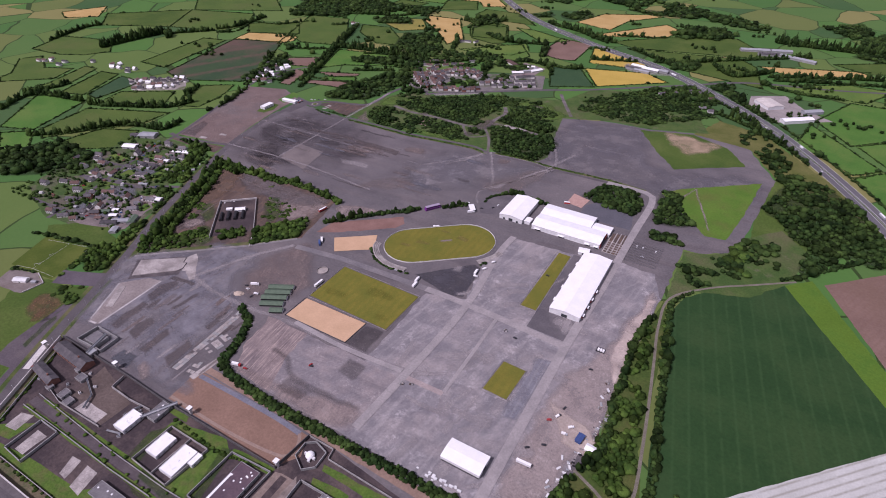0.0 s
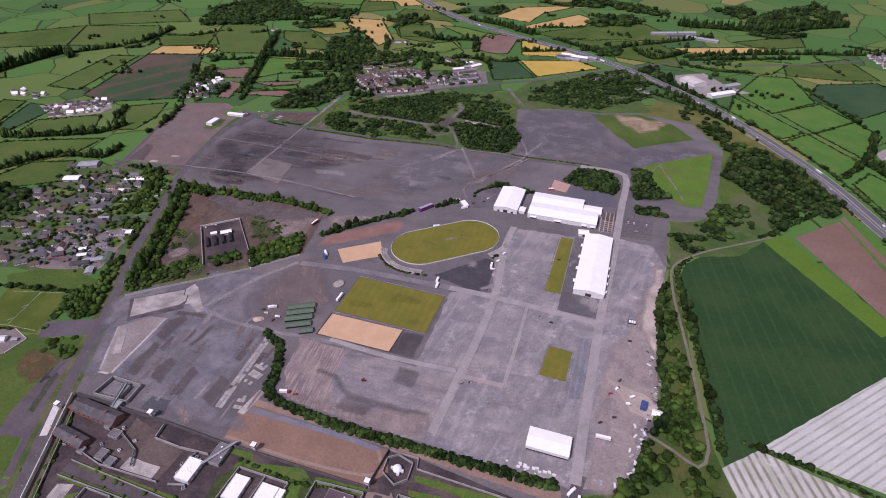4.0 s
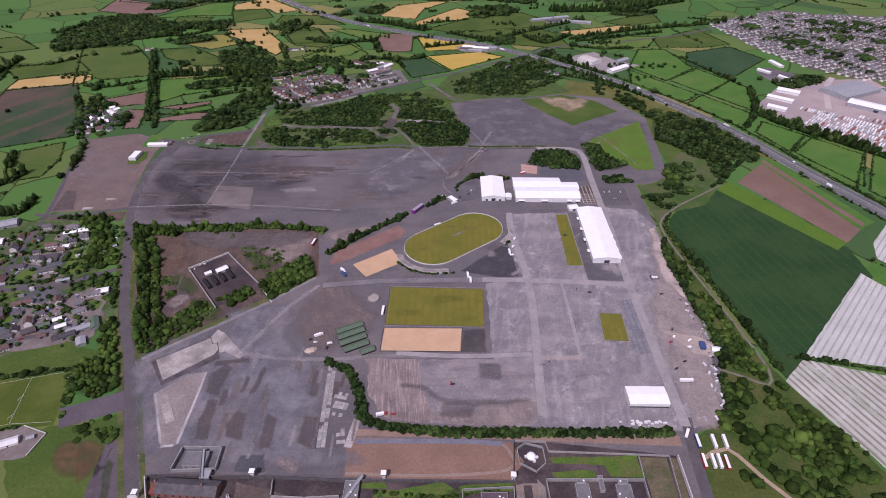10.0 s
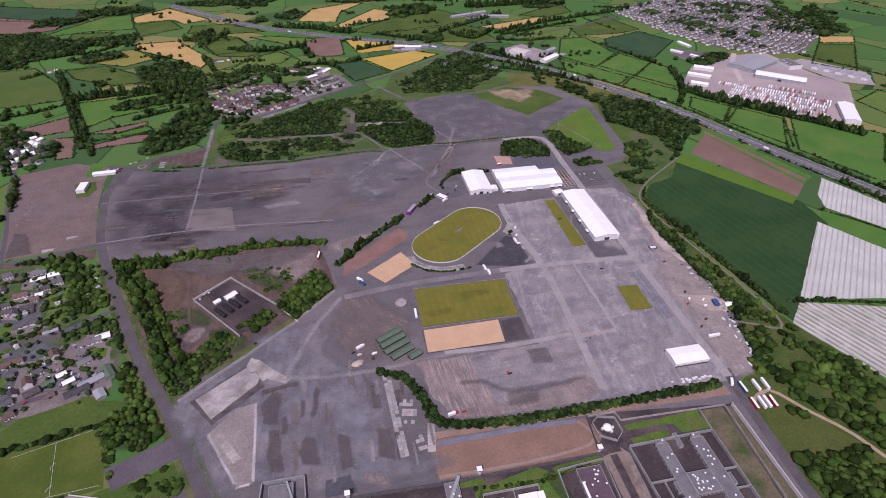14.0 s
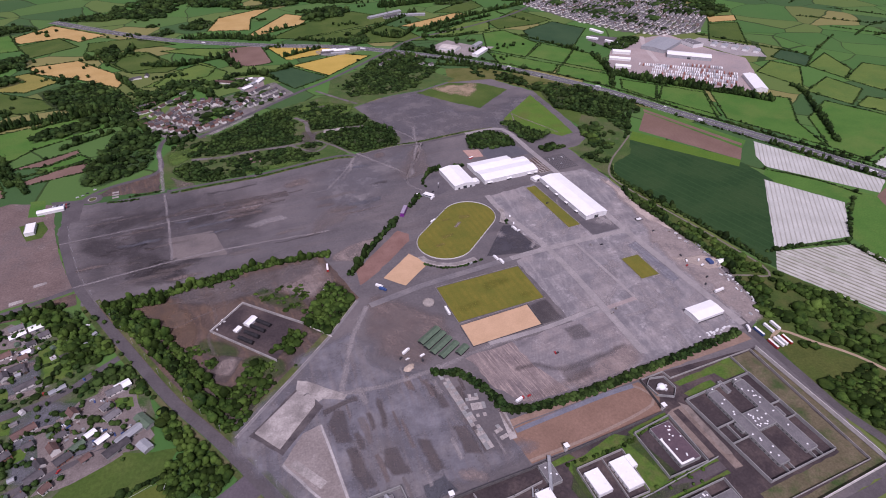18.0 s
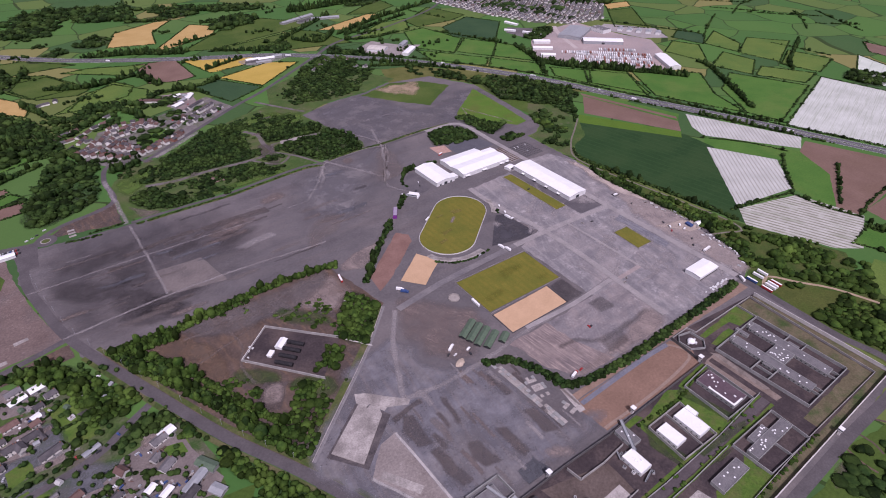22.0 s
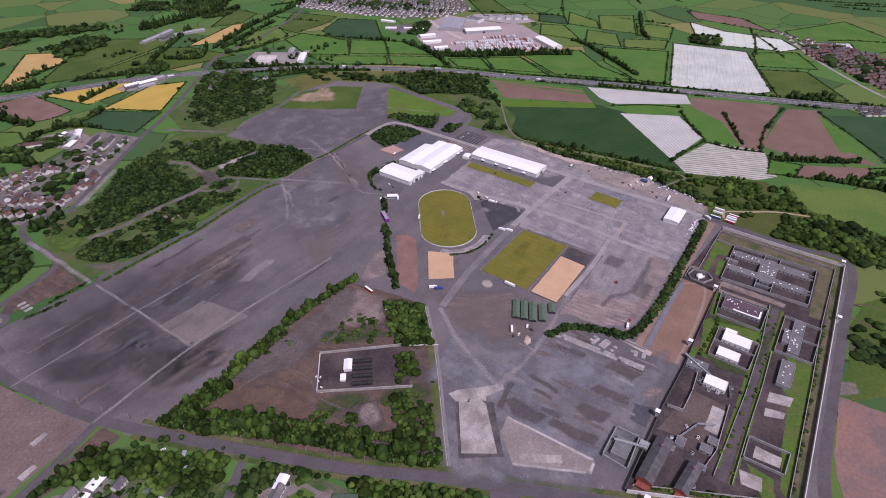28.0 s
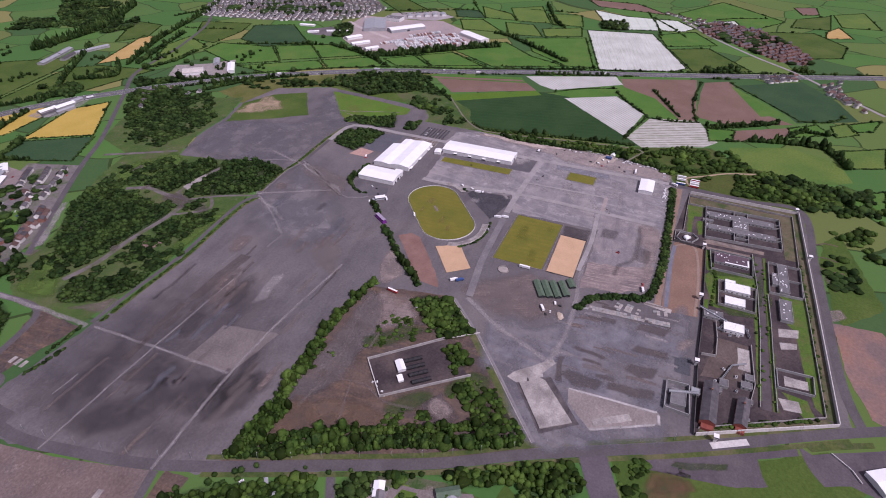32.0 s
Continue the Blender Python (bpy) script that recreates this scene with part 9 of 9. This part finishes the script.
# ---- works, factory and farms beyond the motorway ----
area("works_yard", "pale pink concrete yard of a works", [(705, 660), (790, 760), (920, 815), (1031, 822), (1040, 660), (1065, 577), (985, 470), (905, 385), (730, 530)], 0.15, surf("works_concrete", (0.34, 0.275, 0.262), (0.42, 0.345, 0.33), 0.02, 0.3, (0.28, 0.24, 0.24), 0.01), 2, "yard")
shed("factory", "long white roofed factory hall", 935, 636, -42, 104, 34, 8, 11, grey_sheet, white_sheet, [("s", 0, 8, 5)])
shed("factory", "large white roofed warehouse", 930, 428, 57, 96, 28, 8, 11, white_wall, white_sheet)
shed("factory", "huge grey roofed factory hall", 936, 737, 26, 112, 62, 8, 10.5, grey_sheet, grey_sheet, [], 6)
shed("factory", "pale roofed workshop in a works yard", 802, 732, -36, 44, 20, 6, 8, white_wall, white_sheet)
shed("factory", "pale roofed workshop in a works yard", 765, 690, -40, 50, 16, 5, 7, white_wall, white_sheet)
shed("factory", "pale roofed workshop in a works yard", 735, 640, -40, 36, 16, 5, 7, white_wall, white_sheet)
shed("factory", "long narrow white roofed shed", 843, 804, -67, 66, 9, 4, 5, white_wall, white_sheet)
shed("factory", "small white roofed shed", 810, 866, -56, 32, 10, 4, 5, white_wall, white_sheet)
shed("factory", "small white roofed shed", 863, 920, -80, 44, 12, 4, 5.5, white_wall, white_sheet)
flat_block("office_block", "white flat-roofed office block", 1000, 1035, 690, 740, 9, grey_roof, white_wall, 8, 8)
for k in range(5):
    shed("workshop", "grey roofed workshop with a yard", 1075 + 14 * k, 690 - 22 * k, 30, 26, 14, 5, 7, white_wall, grey_sheet)
area("works_yard", "grey yard of workshops", [(1035, 740), (1090, 760), (1170, 640), (1120, 560), (1060, 600)], 0.14, surf("grey_yard", (0.3, 0.27, 0.27), (0.36, 0.33, 0.32), 0.03, 0.3), 2, "yard")
area("dark_yard", "dark grey cleared yard", [(790, 860), (830, 900), (880, 850), (850, 770), (800, 790)], 0.14, tarmac, 2, "yard")


def trailer_row(x0, y0, x1, y1, n, deg):
    """A row of parked lorry trailers, each with box and wheels."""
    row = thing("trailer_row", "row of parked white and red lorry trailers", "trailers")
    for k in range(n):
        if rng.random() < 0.12:
            continue
        f = (k + 0.5) / n
        m = pose(x0 + (x1 - x0) * f, y0 + (y1 - y0) * f, 0, 0, 0, deg + rng.normal(0, 2))
        bm = bmesh.new()
        box_bm(bm, -6.5, 6.5, -1.25, 1.25, 1.0, 3.9, m)
        tr = part("trailer", bm, (white_sheet, white_sheet, white_sheet, vehicle_paint[1], white_wall, surf_red_brown)[rng.integers(6)], row)
        bm = bmesh.new()
        box_bm(bm, -5.5, -2.5, -1.1, 1.1, 0.0, 1.0, m)
        part("wheels", bm, rubber, tr)


surf_red_brown = surf("rust_paint", (0.28, 0.12, 0.09), (0.34, 0.15, 0.12), 0.3, 2)
for (x0, y0), (x1, y1), n in (((753, 565), (881, 431), 40), ((768, 580), (898, 446), 40), ((783, 595), (916, 461), 40), ((800, 606), (930, 473), 38), ((815, 618), (945, 488), 34), ((782, 640), (830, 600), 14), ((876, 598), (946, 535), 20)):
    trailer_row(x0, y0, x1, y1, n, 45)
area("factory_yard", "pale yard of a factory by the motorway", [(375, 975), (439, 1013), (480, 945), (530, 908), (438, 851), (379, 905)], 0.14, surf("factory_concrete", (0.24, 0.215, 0.205), (0.32, 0.285, 0.27), 0.03, 0.3), 2, "yard")
shed("factory", "grey roofed factory beside a motorway", 413, 936, -50, 46, 36, 6, 8.5, white_wall, surf("beige_roof_sheet", (0.5, 0.46, 0.42), (0.58, 0.54, 0.5), 0.1, 0.6))
shed("factory", "long white roofed factory hall", 468, 872, 38, 62, 16, 6, 8, white_wall, white_sheet)
shed("factory", "grey roofed factory shed", 492, 935, 38, 40, 14, 5, 7, grey_sheet, grey_sheet)
for x, y, d, L, W, m_ in ((345, 1322, 20, 70, 16, grey_sheet), (375, 1335, 20, 60, 16, slate), (405, 1345, 20, 50, 18, grey_sheet), (430, 1300, -18, 50, 14, grey_sheet), (470, 1288, -18, 34, 14, grey_sheet), (380, 1300, 20, 50, 14, slate)):
    shed("farm_barn", "large grey roofed farm barn far off", x, y, d, L, W, 5, 7.5, render_grey, m_, category="barn")
for x, y, d, L, W, m_ in ((120, 1040, -8, 34, 14, white_sheet), (150, 1030, -8, 40, 16, white_sheet), (180, 1032, -8, 22, 14, grey_sheet), (110, 1020, -8, 30, 10, slate), (135, 1008, -8, 36, 10, grey_sheet)):
    shed("farm_barn", "pale roofed farm barn among barley", x, y, d, L, W, 4.5, 6.5, render_grey, m_, category="barn")
stain("farm_yard", "pale farm yard", [(90, 1055), (205, 1045), (205, 1015), (110, 1000)], 0.16, stain_pale, 5)
# gatehouse beside the waste ground
shed("gatehouse", "long white roofed gatehouse", -447, 450, 3, 34, 9, 4, 5, white_wall, white_sheet, category="gatehouse")
flat_block("visitor_block", "white flat-roofed building with a grey side", -473, -461, 392, 418, 5, white_sheet, white_wall, 3, 5)
area("lawn", "green lawn round a white building", [(-484, 424), (-455, 426), (-446, 400), (-452, 380), (-470, 378)], 0.14, grass_mid, 1, "lawn")
area("car_park", "grey car park beside a gatehouse", [(-451, 480), (-423, 473), (-404, 470), (-408, 408), (-430, 404), (-432, 440)], 0.16, asphalt, 1, "car park")
area("roundabout", "small tarmac roundabout", [(-394 + 14 * math.cos(0.2618 * k), 466 + 14 * math.sin(0.2618 * k)) for k in range(24)], 0.205, asphalt, 0, "roundabout")
slab("low paved island of a small roundabout", [(-394 + 6.5 * math.cos(0.2618 * k), 466 + 6.5 * math.sin(0.2618 * k)) for k in range(24)], 0.34, concrete)
area("island_grass", "dark planted middle of a roundabout", [(-394 + 5.2 * math.cos(0.2618 * k), 466 + 5.2 * math.sin(0.2618 * k)) for k in range(24)], 0.36, verge, 0, "grass")
for k in range(3):
    slab("pale concrete pad on waste ground", [(-367, 456 + 8 * k), (-358, 456 + 8 * k), (-358, 460.5 + 8 * k), (-367, 460.5 + 8 * k)], 0.3, concrete)
area("lawn", "green lawn beside a car park", [(-478, 494), (-458, 491), (-454, 440), (-476, 446)], 0.13, grass_bright, 1, "lawn")
hedge("low hedge beside waste ground", [(-341, 450), (-320, 450), (-300, 451)], 5, 2.6, None, 0.0, 0.0)
area("waste_ground", "pale brown waste ground", [(-392, 470), (-300, 452), (-298, 520), (-360, 500)], 0.12, dirt_brown, 3, "waste ground")
shed("depot", "large white roofed depot building", -172, -350, -58, 40, 22, 5, 6.6, white_wall, white_sheet, [("s", -8, 4, 3.5), ("s", 8, 4, 3.5)])

# village outbuildings, yards and clutter
OUT = []
for k in range(46):
    x, y = rng.uniform(-540, -345), rng.uniform(-45, 185)
    if x > -352 - (y - 90) * 0.35 or (y > 60 and y < 100 and x > -420):
        continue
    if k < 6:
        t = thing("garden_shed", ("small grey garden shed", "small white garage", "rusty lean-to shed", "pale flat garage", "dark timber shed", "small green shed")[k] + " in a village", "shed", "village sheds")
        L, W, h = rng.uniform(4, 8), rng.uniform(3, 5), 2.4
        part("wall", gable_body_bm(L, W, h, h + 0.9), (render_grey, white_wall, brick, concrete, bark, green_sheet)[k], t)
        part("roof", gable_roof_bm(L, W, h, h + 0.95, 0.2, 0.12), (grey_sheet, surf("pale_garage_roof", (0.42, 0.41, 0.4), (0.5, 0.49, 0.48), 0.3, 1.0), tile_red, grey_roof, slate, green_sheet)[k], t)
        place(t, x, y, rng.choice([20, 110]) + rng.normal(0, 6))
        OUT.append(t)
    elif OUT:
        copy_thing(OUT[k % len(OUT)], pose(x, y, 0, 0, 0, rng.choice([20, 110]) + rng.normal(0, 8)))
for k in range(13):
    x, y = rng.uniform(-500, -350), rng.uniform(-40, 180)
    if x > -360 - (y - 90) * 0.35:
        continue
    a, w = rng.uniform(6, 16), rng.uniform(4, 9)
    stain("yard_patch", "gravelled yard between houses", [(x - a, y - w), (x + a, y - w * 0.8), (x + a, y + w), (x - a, y + w)], 0.145 + 0.001 * k, (stain_pink, stain_pale, stain_brown, stain_grey)[k % 4], 2.5)
# low house on its own plot beside the pitch
shed("plot_house", "low white house with a pale roof on a gravel plot", -326, -158, 25, 17, 8, 2.8, 4.4, render_white, white_wall, [("s", 0, 1.2, 2.1), ("n", 4, 1.2, 2.1)], category="house")
shed("garden_shed", "small grey garden shed on a gravel plot", -309, -152, 25, 6, 4, 2.2, 2.9, render_grey, grey_sheet, category="shed")
wall_run("pale low garden wall round a plot", [(-323, -139), (-298, -147), (-302, -170)], 1.2, 0.4, wall_pale, "garden_wall")
hedge("garden hedge round a plot", [(-362, -150), (-326, -139)], 3, 2, None, 0.1, 0.1)
# a long village beyond the motorway
LONG_VILLAGE = [(1292, -134), (1373, -188), (1322, -301), (1199, -371), (1094, -409), (1017, -394), (1033, -337), (1106, -270), (1157, -226), (1204, -163)]
many_houses("a long brick village", street_spots(LONG_VILLAGE, -50, 12, 19, 0.85), [tile_red, surf("rose_tile", (0.13, 0.09, 0.086), (0.17, 0.12, 0.114), 0.2, 2), slate], brick)
many_houses("houses beside a bridge road", [*street_spots([(890, -282), (933, -361), (896, -362), (854, -288)], 10, 13, 16, 0.8), *street_spots([(894, -400), (943, -457), (790, -440), (825, -420)], -50, 13, 18, 0.75)], [slate, tile_red])
area("village_ground", "grey brown streets and gardens", LONG_VILLAGE, 0.125, surf("brick_village_ground", (0.12, 0.1, 0.1), (0.17, 0.14, 0.135), 0.05, 0.3, (0.06, 0.09, 0.03), 0.02), 2, "street")
wood("village_trees", "dark trees among village houses", LONG_VILLAGE, 18, 7, None, 0.1, CROWN, floor=False)

# ---- vehicles and small things ----
VEH = {}


def vehicle(kind, x, y, deg, paint=0):
    """A car, van, lorry or articulated trailer with wheels and dark glass."""
    key = (kind, paint)
    lift = ground_z(x, y)
    if key not in VEH:
        col = ("white", "silver", "black", "red", "blue")[paint]
        t = thing(kind, "%s %s parked on tarmac" % (col, {"car": "car standing", "van": "van standing", "lorry": "box lorry standing", "trailer": "long box trailer", "coach": "long coach"}[kind]), kind)
        mat = vehicle_paint[paint]
        L, W, H = {"car": (4.4, 1.8, 1.45), "van": (5.6, 2.1, 2.4), "lorry": (10, 2.5, 3.6), "trailer": (13.6, 2.55, 3.9), "coach": (12, 2.5, 3.4)}[kind]
        if kind == "car":
            boxes("body", mat, t, (-L / 2, L / 2, -W / 2, W / 2, 0.35, 0.9))
            boxes("cabin", dark_glass, t, (-1.2, 1.1, -W / 2 + 0.12, W / 2 - 0.12, 0.9, 1.35))
            boxes("roof", mat, t, (-1.0, 0.9, -W / 2 + 0.14, W / 2 - 0.14, 1.35, 1.45))
        elif kind in ("lorry", "van"):
            cl = 2.2 if kind == "lorry" else 1.6
            boxes("box_body", white_sheet if paint != 4 else mat, t, (-L / 2, L / 2 - cl - 0.2, -W / 2, W / 2, 0.9, H))
            boxes("cab", mat, t, (L / 2 - cl, L / 2, -W / 2, W / 2, 0.5, H * 0.78))
            boxes("windscreen", dark_glass, t, (L / 2 - 0.3, L / 2 + 0.03, -W / 2 + 0.2, W / 2 - 0.2, H * 0.42, H * 0.7))
        else:
            boxes("box_body", mat, t, (-L / 2, L / 2, -W / 2, W / 2, 1.0, H))
            boxes("roof", white_sheet, t, (-L / 2 + 0.1, L / 2 - 0.1, -W / 2 + 0.1, W / 2 - 0.1, H, H + 0.08))
            boxes("skirt", dark_steel, t, (-L / 2 + 1, L / 2 - 1, -W / 2 + 0.15, W / 2 - 0.15, 0.5, 1.0))
        r = 0.33 if kind == "car" else 0.5
        for u in (-L * 0.32, L * 0.32):
            for v in (-W / 2 + 0.12, W / 2 - 0.12):
                bm = bmesh.new()
                bmesh.ops.create_cone(bm, cap_ends=True, segments=10, radius1=r, radius2=r, depth=0.24, matrix=pose(u, v, r, 90, 0, 0))
                part("wheel", bm, rubber, t)
        VEH[key] = t
        place(t, x, y, deg, lift)
        return t
    return copy_thing(VEH[key], pose(x, y, lift, 0, 0, deg))


for x, y, d, p in ((296.5, -148, 88, 4), (311, -148, 88, 0), (321, -148, 86, 0), (295, -168, 86, 3), (303, -168, 86, 0), (308.5, -168, 86, 0), (314.5, -169, 86, 3), (-5.5, 22, 88, 0), (310, -77, 2, 0), (-112, 156, 80, 3)):
    vehicle("trailer", x, y, d, p)
for x, y, d, p in ((-61, 89, -48, 4), (94, 90, 95, 0), (97, 80, 92, 0), (150, 140, 95, 0), (-63, 96, -48, 0), (78, 262, 40, 0), (290, -139, 60, 0), (7, -122, 15, 3), (-72, -18, 30, 0)):
    vehicle("lorry", x, y, d, p)
for x, y, d, p in ((56, 205, 30, 0), (52, 203, 30, 1), (153, 133, 10, 0), (333, -20, 40, 0), (330, -30, 10, 1), (318, -14, 60, 2), (62, 282, 20, 0), (156, 152, 60, 0), (160, 170, 60, 1), (-58, -30, 20, 0)):
    vehicle("van", x, y, d, p)
for x, y, d, p in ((-80, -24, 30, 2), (-74, -28, 10, 0), (-60, -36, 80, 2), (18, -121, 10, 3), (75, -84, 20, 2), (73, -83, 80, 3), (312, -22, 30, 3), (320, -2, 70, 2), (326, 58, 20, 2), (306, -60, 40, 2), (318, -50, 20, 2), (310, 300, 90, 0), (318, 300, 90, 0)):
    vehicle("car", x, y, d, p)
for x, y, d, p in ((322, 280, 0, 1), (335, 300, 90, 0), (100, 290, 60, 2), (104, 300, 60, 0), (86, 280, 30, 2), (230, 180, 0, 2), (240, 60, 0, 2), (45, 96, 20, 0), (60, 93, 20, 1), (-415, 480, 20, 0), (-408, 483, 20, 1), (-402, 488, 20, 2), (-392, 496, 20, 0)):
    vehicle("car", x, y, d, p)
for k in range(16):
    vehicle("car", -446 + 2.9 * (k % 8) + 0.6 * (k // 8), 464 - 9 * (k // 8), 82, (0, 1, 2, 1, 4, 0, 3, 2)[k % 8])
# motorway traffic
MW = smooth_line([(-557, 1640), (-285, 1340), (-24, 1160), (188, 1045), (420, 820), (580, 570), (655, 380), (749, 143), (829, -95), (996, -552)], False, 10)
for k, f in enumerate((0.2, 0.27, 0.36, 0.41, 0.47, 0.5, 0.53, 0.58, 0.6, 0.64, 0.67, 0.72, 0.78, 0.84, 0.9)):
    i = int(f * (len(MW) - 2))
    side = 7 if k % 2 else -7
    q = offset_line(MW, side)[i]
    dv = MW[i + 1] - MW[i]
    vehicle(("lorry", "car", "trailer", "car", "van")[k % 5], q[0], q[1], math.degrees(math.atan2(dv[1], dv[0])), k % 2)
t = thing("central_barrier", "grey central barrier of a motorway", "barrier")
for d in (-1.0, 1.0):
    a = new("rail", ribbon(MW, 0.5, 0.9, grey_sheet, "rail", d))
    a.parent = t
tagged(new("central_reservation", ribbon(MW, 3.5, 0.33, verge, "central_reservation")), "grassy strip between carriageways", "verge", "", "structure")
for d in (-14.2, -3.0, 3.0, 14.2):
    tagged(new("edge_line", ribbon(MW, 0.5, 0.34, line_paint, "edge_line", d)), "white motorway edge line", "road line", "", "structure")
# roadside village cars
for k in range(22):
    x, y = rng.uniform(-520, -340), rng.uniform(-40, 180)
    if x > -350 - (y - 90) * 0.35:
        continue
    vehicle("car", x, y, rng.uniform(0, 360), int(rng.integers(5)))
# football goals and lines
t = thing("pitch_markings", "white lines of a football pitch", "pitch lines")
for a, b in (((-364, -144), (-339, -137)), ((-339, -137), (-351, -82)), ((-339, -137), (-301, -134)), ((-385, -91), (-320, -73))):
    d = Vector((b[0] - a[0], b[1] - a[1]))
    bm = bmesh.new()
    box_bm(bm, 0, d.length, -0.1, 0.1, 0.1, 0.16, pose(a[0], a[1], 0, 0, 0, math.degrees(math.atan2(d.y, d.x))))
    part("line", bm, line_paint, t)
for x, y, dg in ((-345, -108, 70), (-341, -130, 60), (-312, -80, 70)):
    t = thing("goal", "white portable football goal", "goal")
    boxes("post", white_wall, t, (-3.2, -3.0, -0.1, 0.1, 0, 2.2))
    boxes("post", white_wall, t, (3.0, 3.2, -0.1, 0.1, 0, 2.2))
    boxes("crossbar", white_wall, t, (-3.2, 3.2, -0.1, 0.1, 2.2, 2.4))
    place(t, x, y, dg)
# road lamps
for k in range(26):
    P = smooth_line([(-426, 381), (-416, 316), (-396, 234), (-344, 108), (-303, 15), (-262, -60), (-200, -189), (-140, -305)], False, 2)
    q = offset_line(P, 7.5)[int(k / 26 * (len(P) - 2))]
    t = thing("street_lamp", "slim grey street lamp beside a road", "street lamp", "street lamps")
    boxes("pole", grey_sheet, t, (-0.1, 0.1, -0.1, 0.1, 0, 8))
    boxes("head", grey_sheet, t, (-0.15, 1.2, -0.2, 0.2, 8, 8.15))
    place(t, q[0], q[1], 0)

# stacked site material along the east edge
for k, (x, y) in enumerate([(334, -82), (336, -87), (339, -94), (339, -100), (335, -106), (342, -76), (333, -115), (324, -121), (313, -122), (338, -65), (346, -60), (337, -54), (347, 29), (349, 20), (350, 40)]):
    t = thing("panel_stack", "stack of white site fence panels lying flat", "panels", "panel stacks")
    z = 0.0
    for j in range(3 + k % 3):
        h = 0.28
        boxes("panel", white_wall if (k + j) % 4 else grey_sheet, t, (-2.2 + 0.1 * (j % 2), 2.2 + 0.1 * (j % 2), -0.9, 0.9, z, z + h))
        z += h
    place(t, x, y, rng.uniform(0, 180), ground_z(x, y))
for x, y in [(349, 35), (349, 16), (355, -15), (357, -23), (345, -57), (337, -114), (346, 49), (226, 65), (168, -56), (177, -51)]:
    n = 9
    a = rng.uniform(0, 6.28, n)
    t = thing("rubble_heap", "low grey heap of rubble", "rubble", "rubble heaps")
    for j in range(n):
        V, F = ico(1)
        q = rng.uniform(0.5, 1.3)
        V = V * rng.uniform(0.7, 1.25, (len(V), 1)) * q
        V[:, 2] = np.maximum(V[:, 2] + 0.3 * q, 0)
        V += np.array([math.cos(a[j]) * 1.6, math.sin(a[j]) * 1.6, 0.0])
        ob = new("boulder", mesh_from("boulder", V, F, (concrete, dirt_brown, render_grey)[j % 3]))
        ob.parent = t
    place(t, x, y, 0, ground_z(x, y))
for k in range(16):
    x, y = rng.uniform(-540, -345), rng.uniform(-45, 185)
    if x > -360 - (y - 90) * 0.35:
        continue
    vehicle("car", x, y, rng.choice([20, 110]) + rng.normal(0, 8), 1 + k % 4)
for k in range(40):
    x, y = rng.uniform(-300, -40), rng.uniform(660, 850)
    if abs((y - 740) - 0.62 * (x + 170)) < 60:
        vehicle("car", x, y, rng.choice([38, 128]) + rng.normal(0, 6), k % 5)
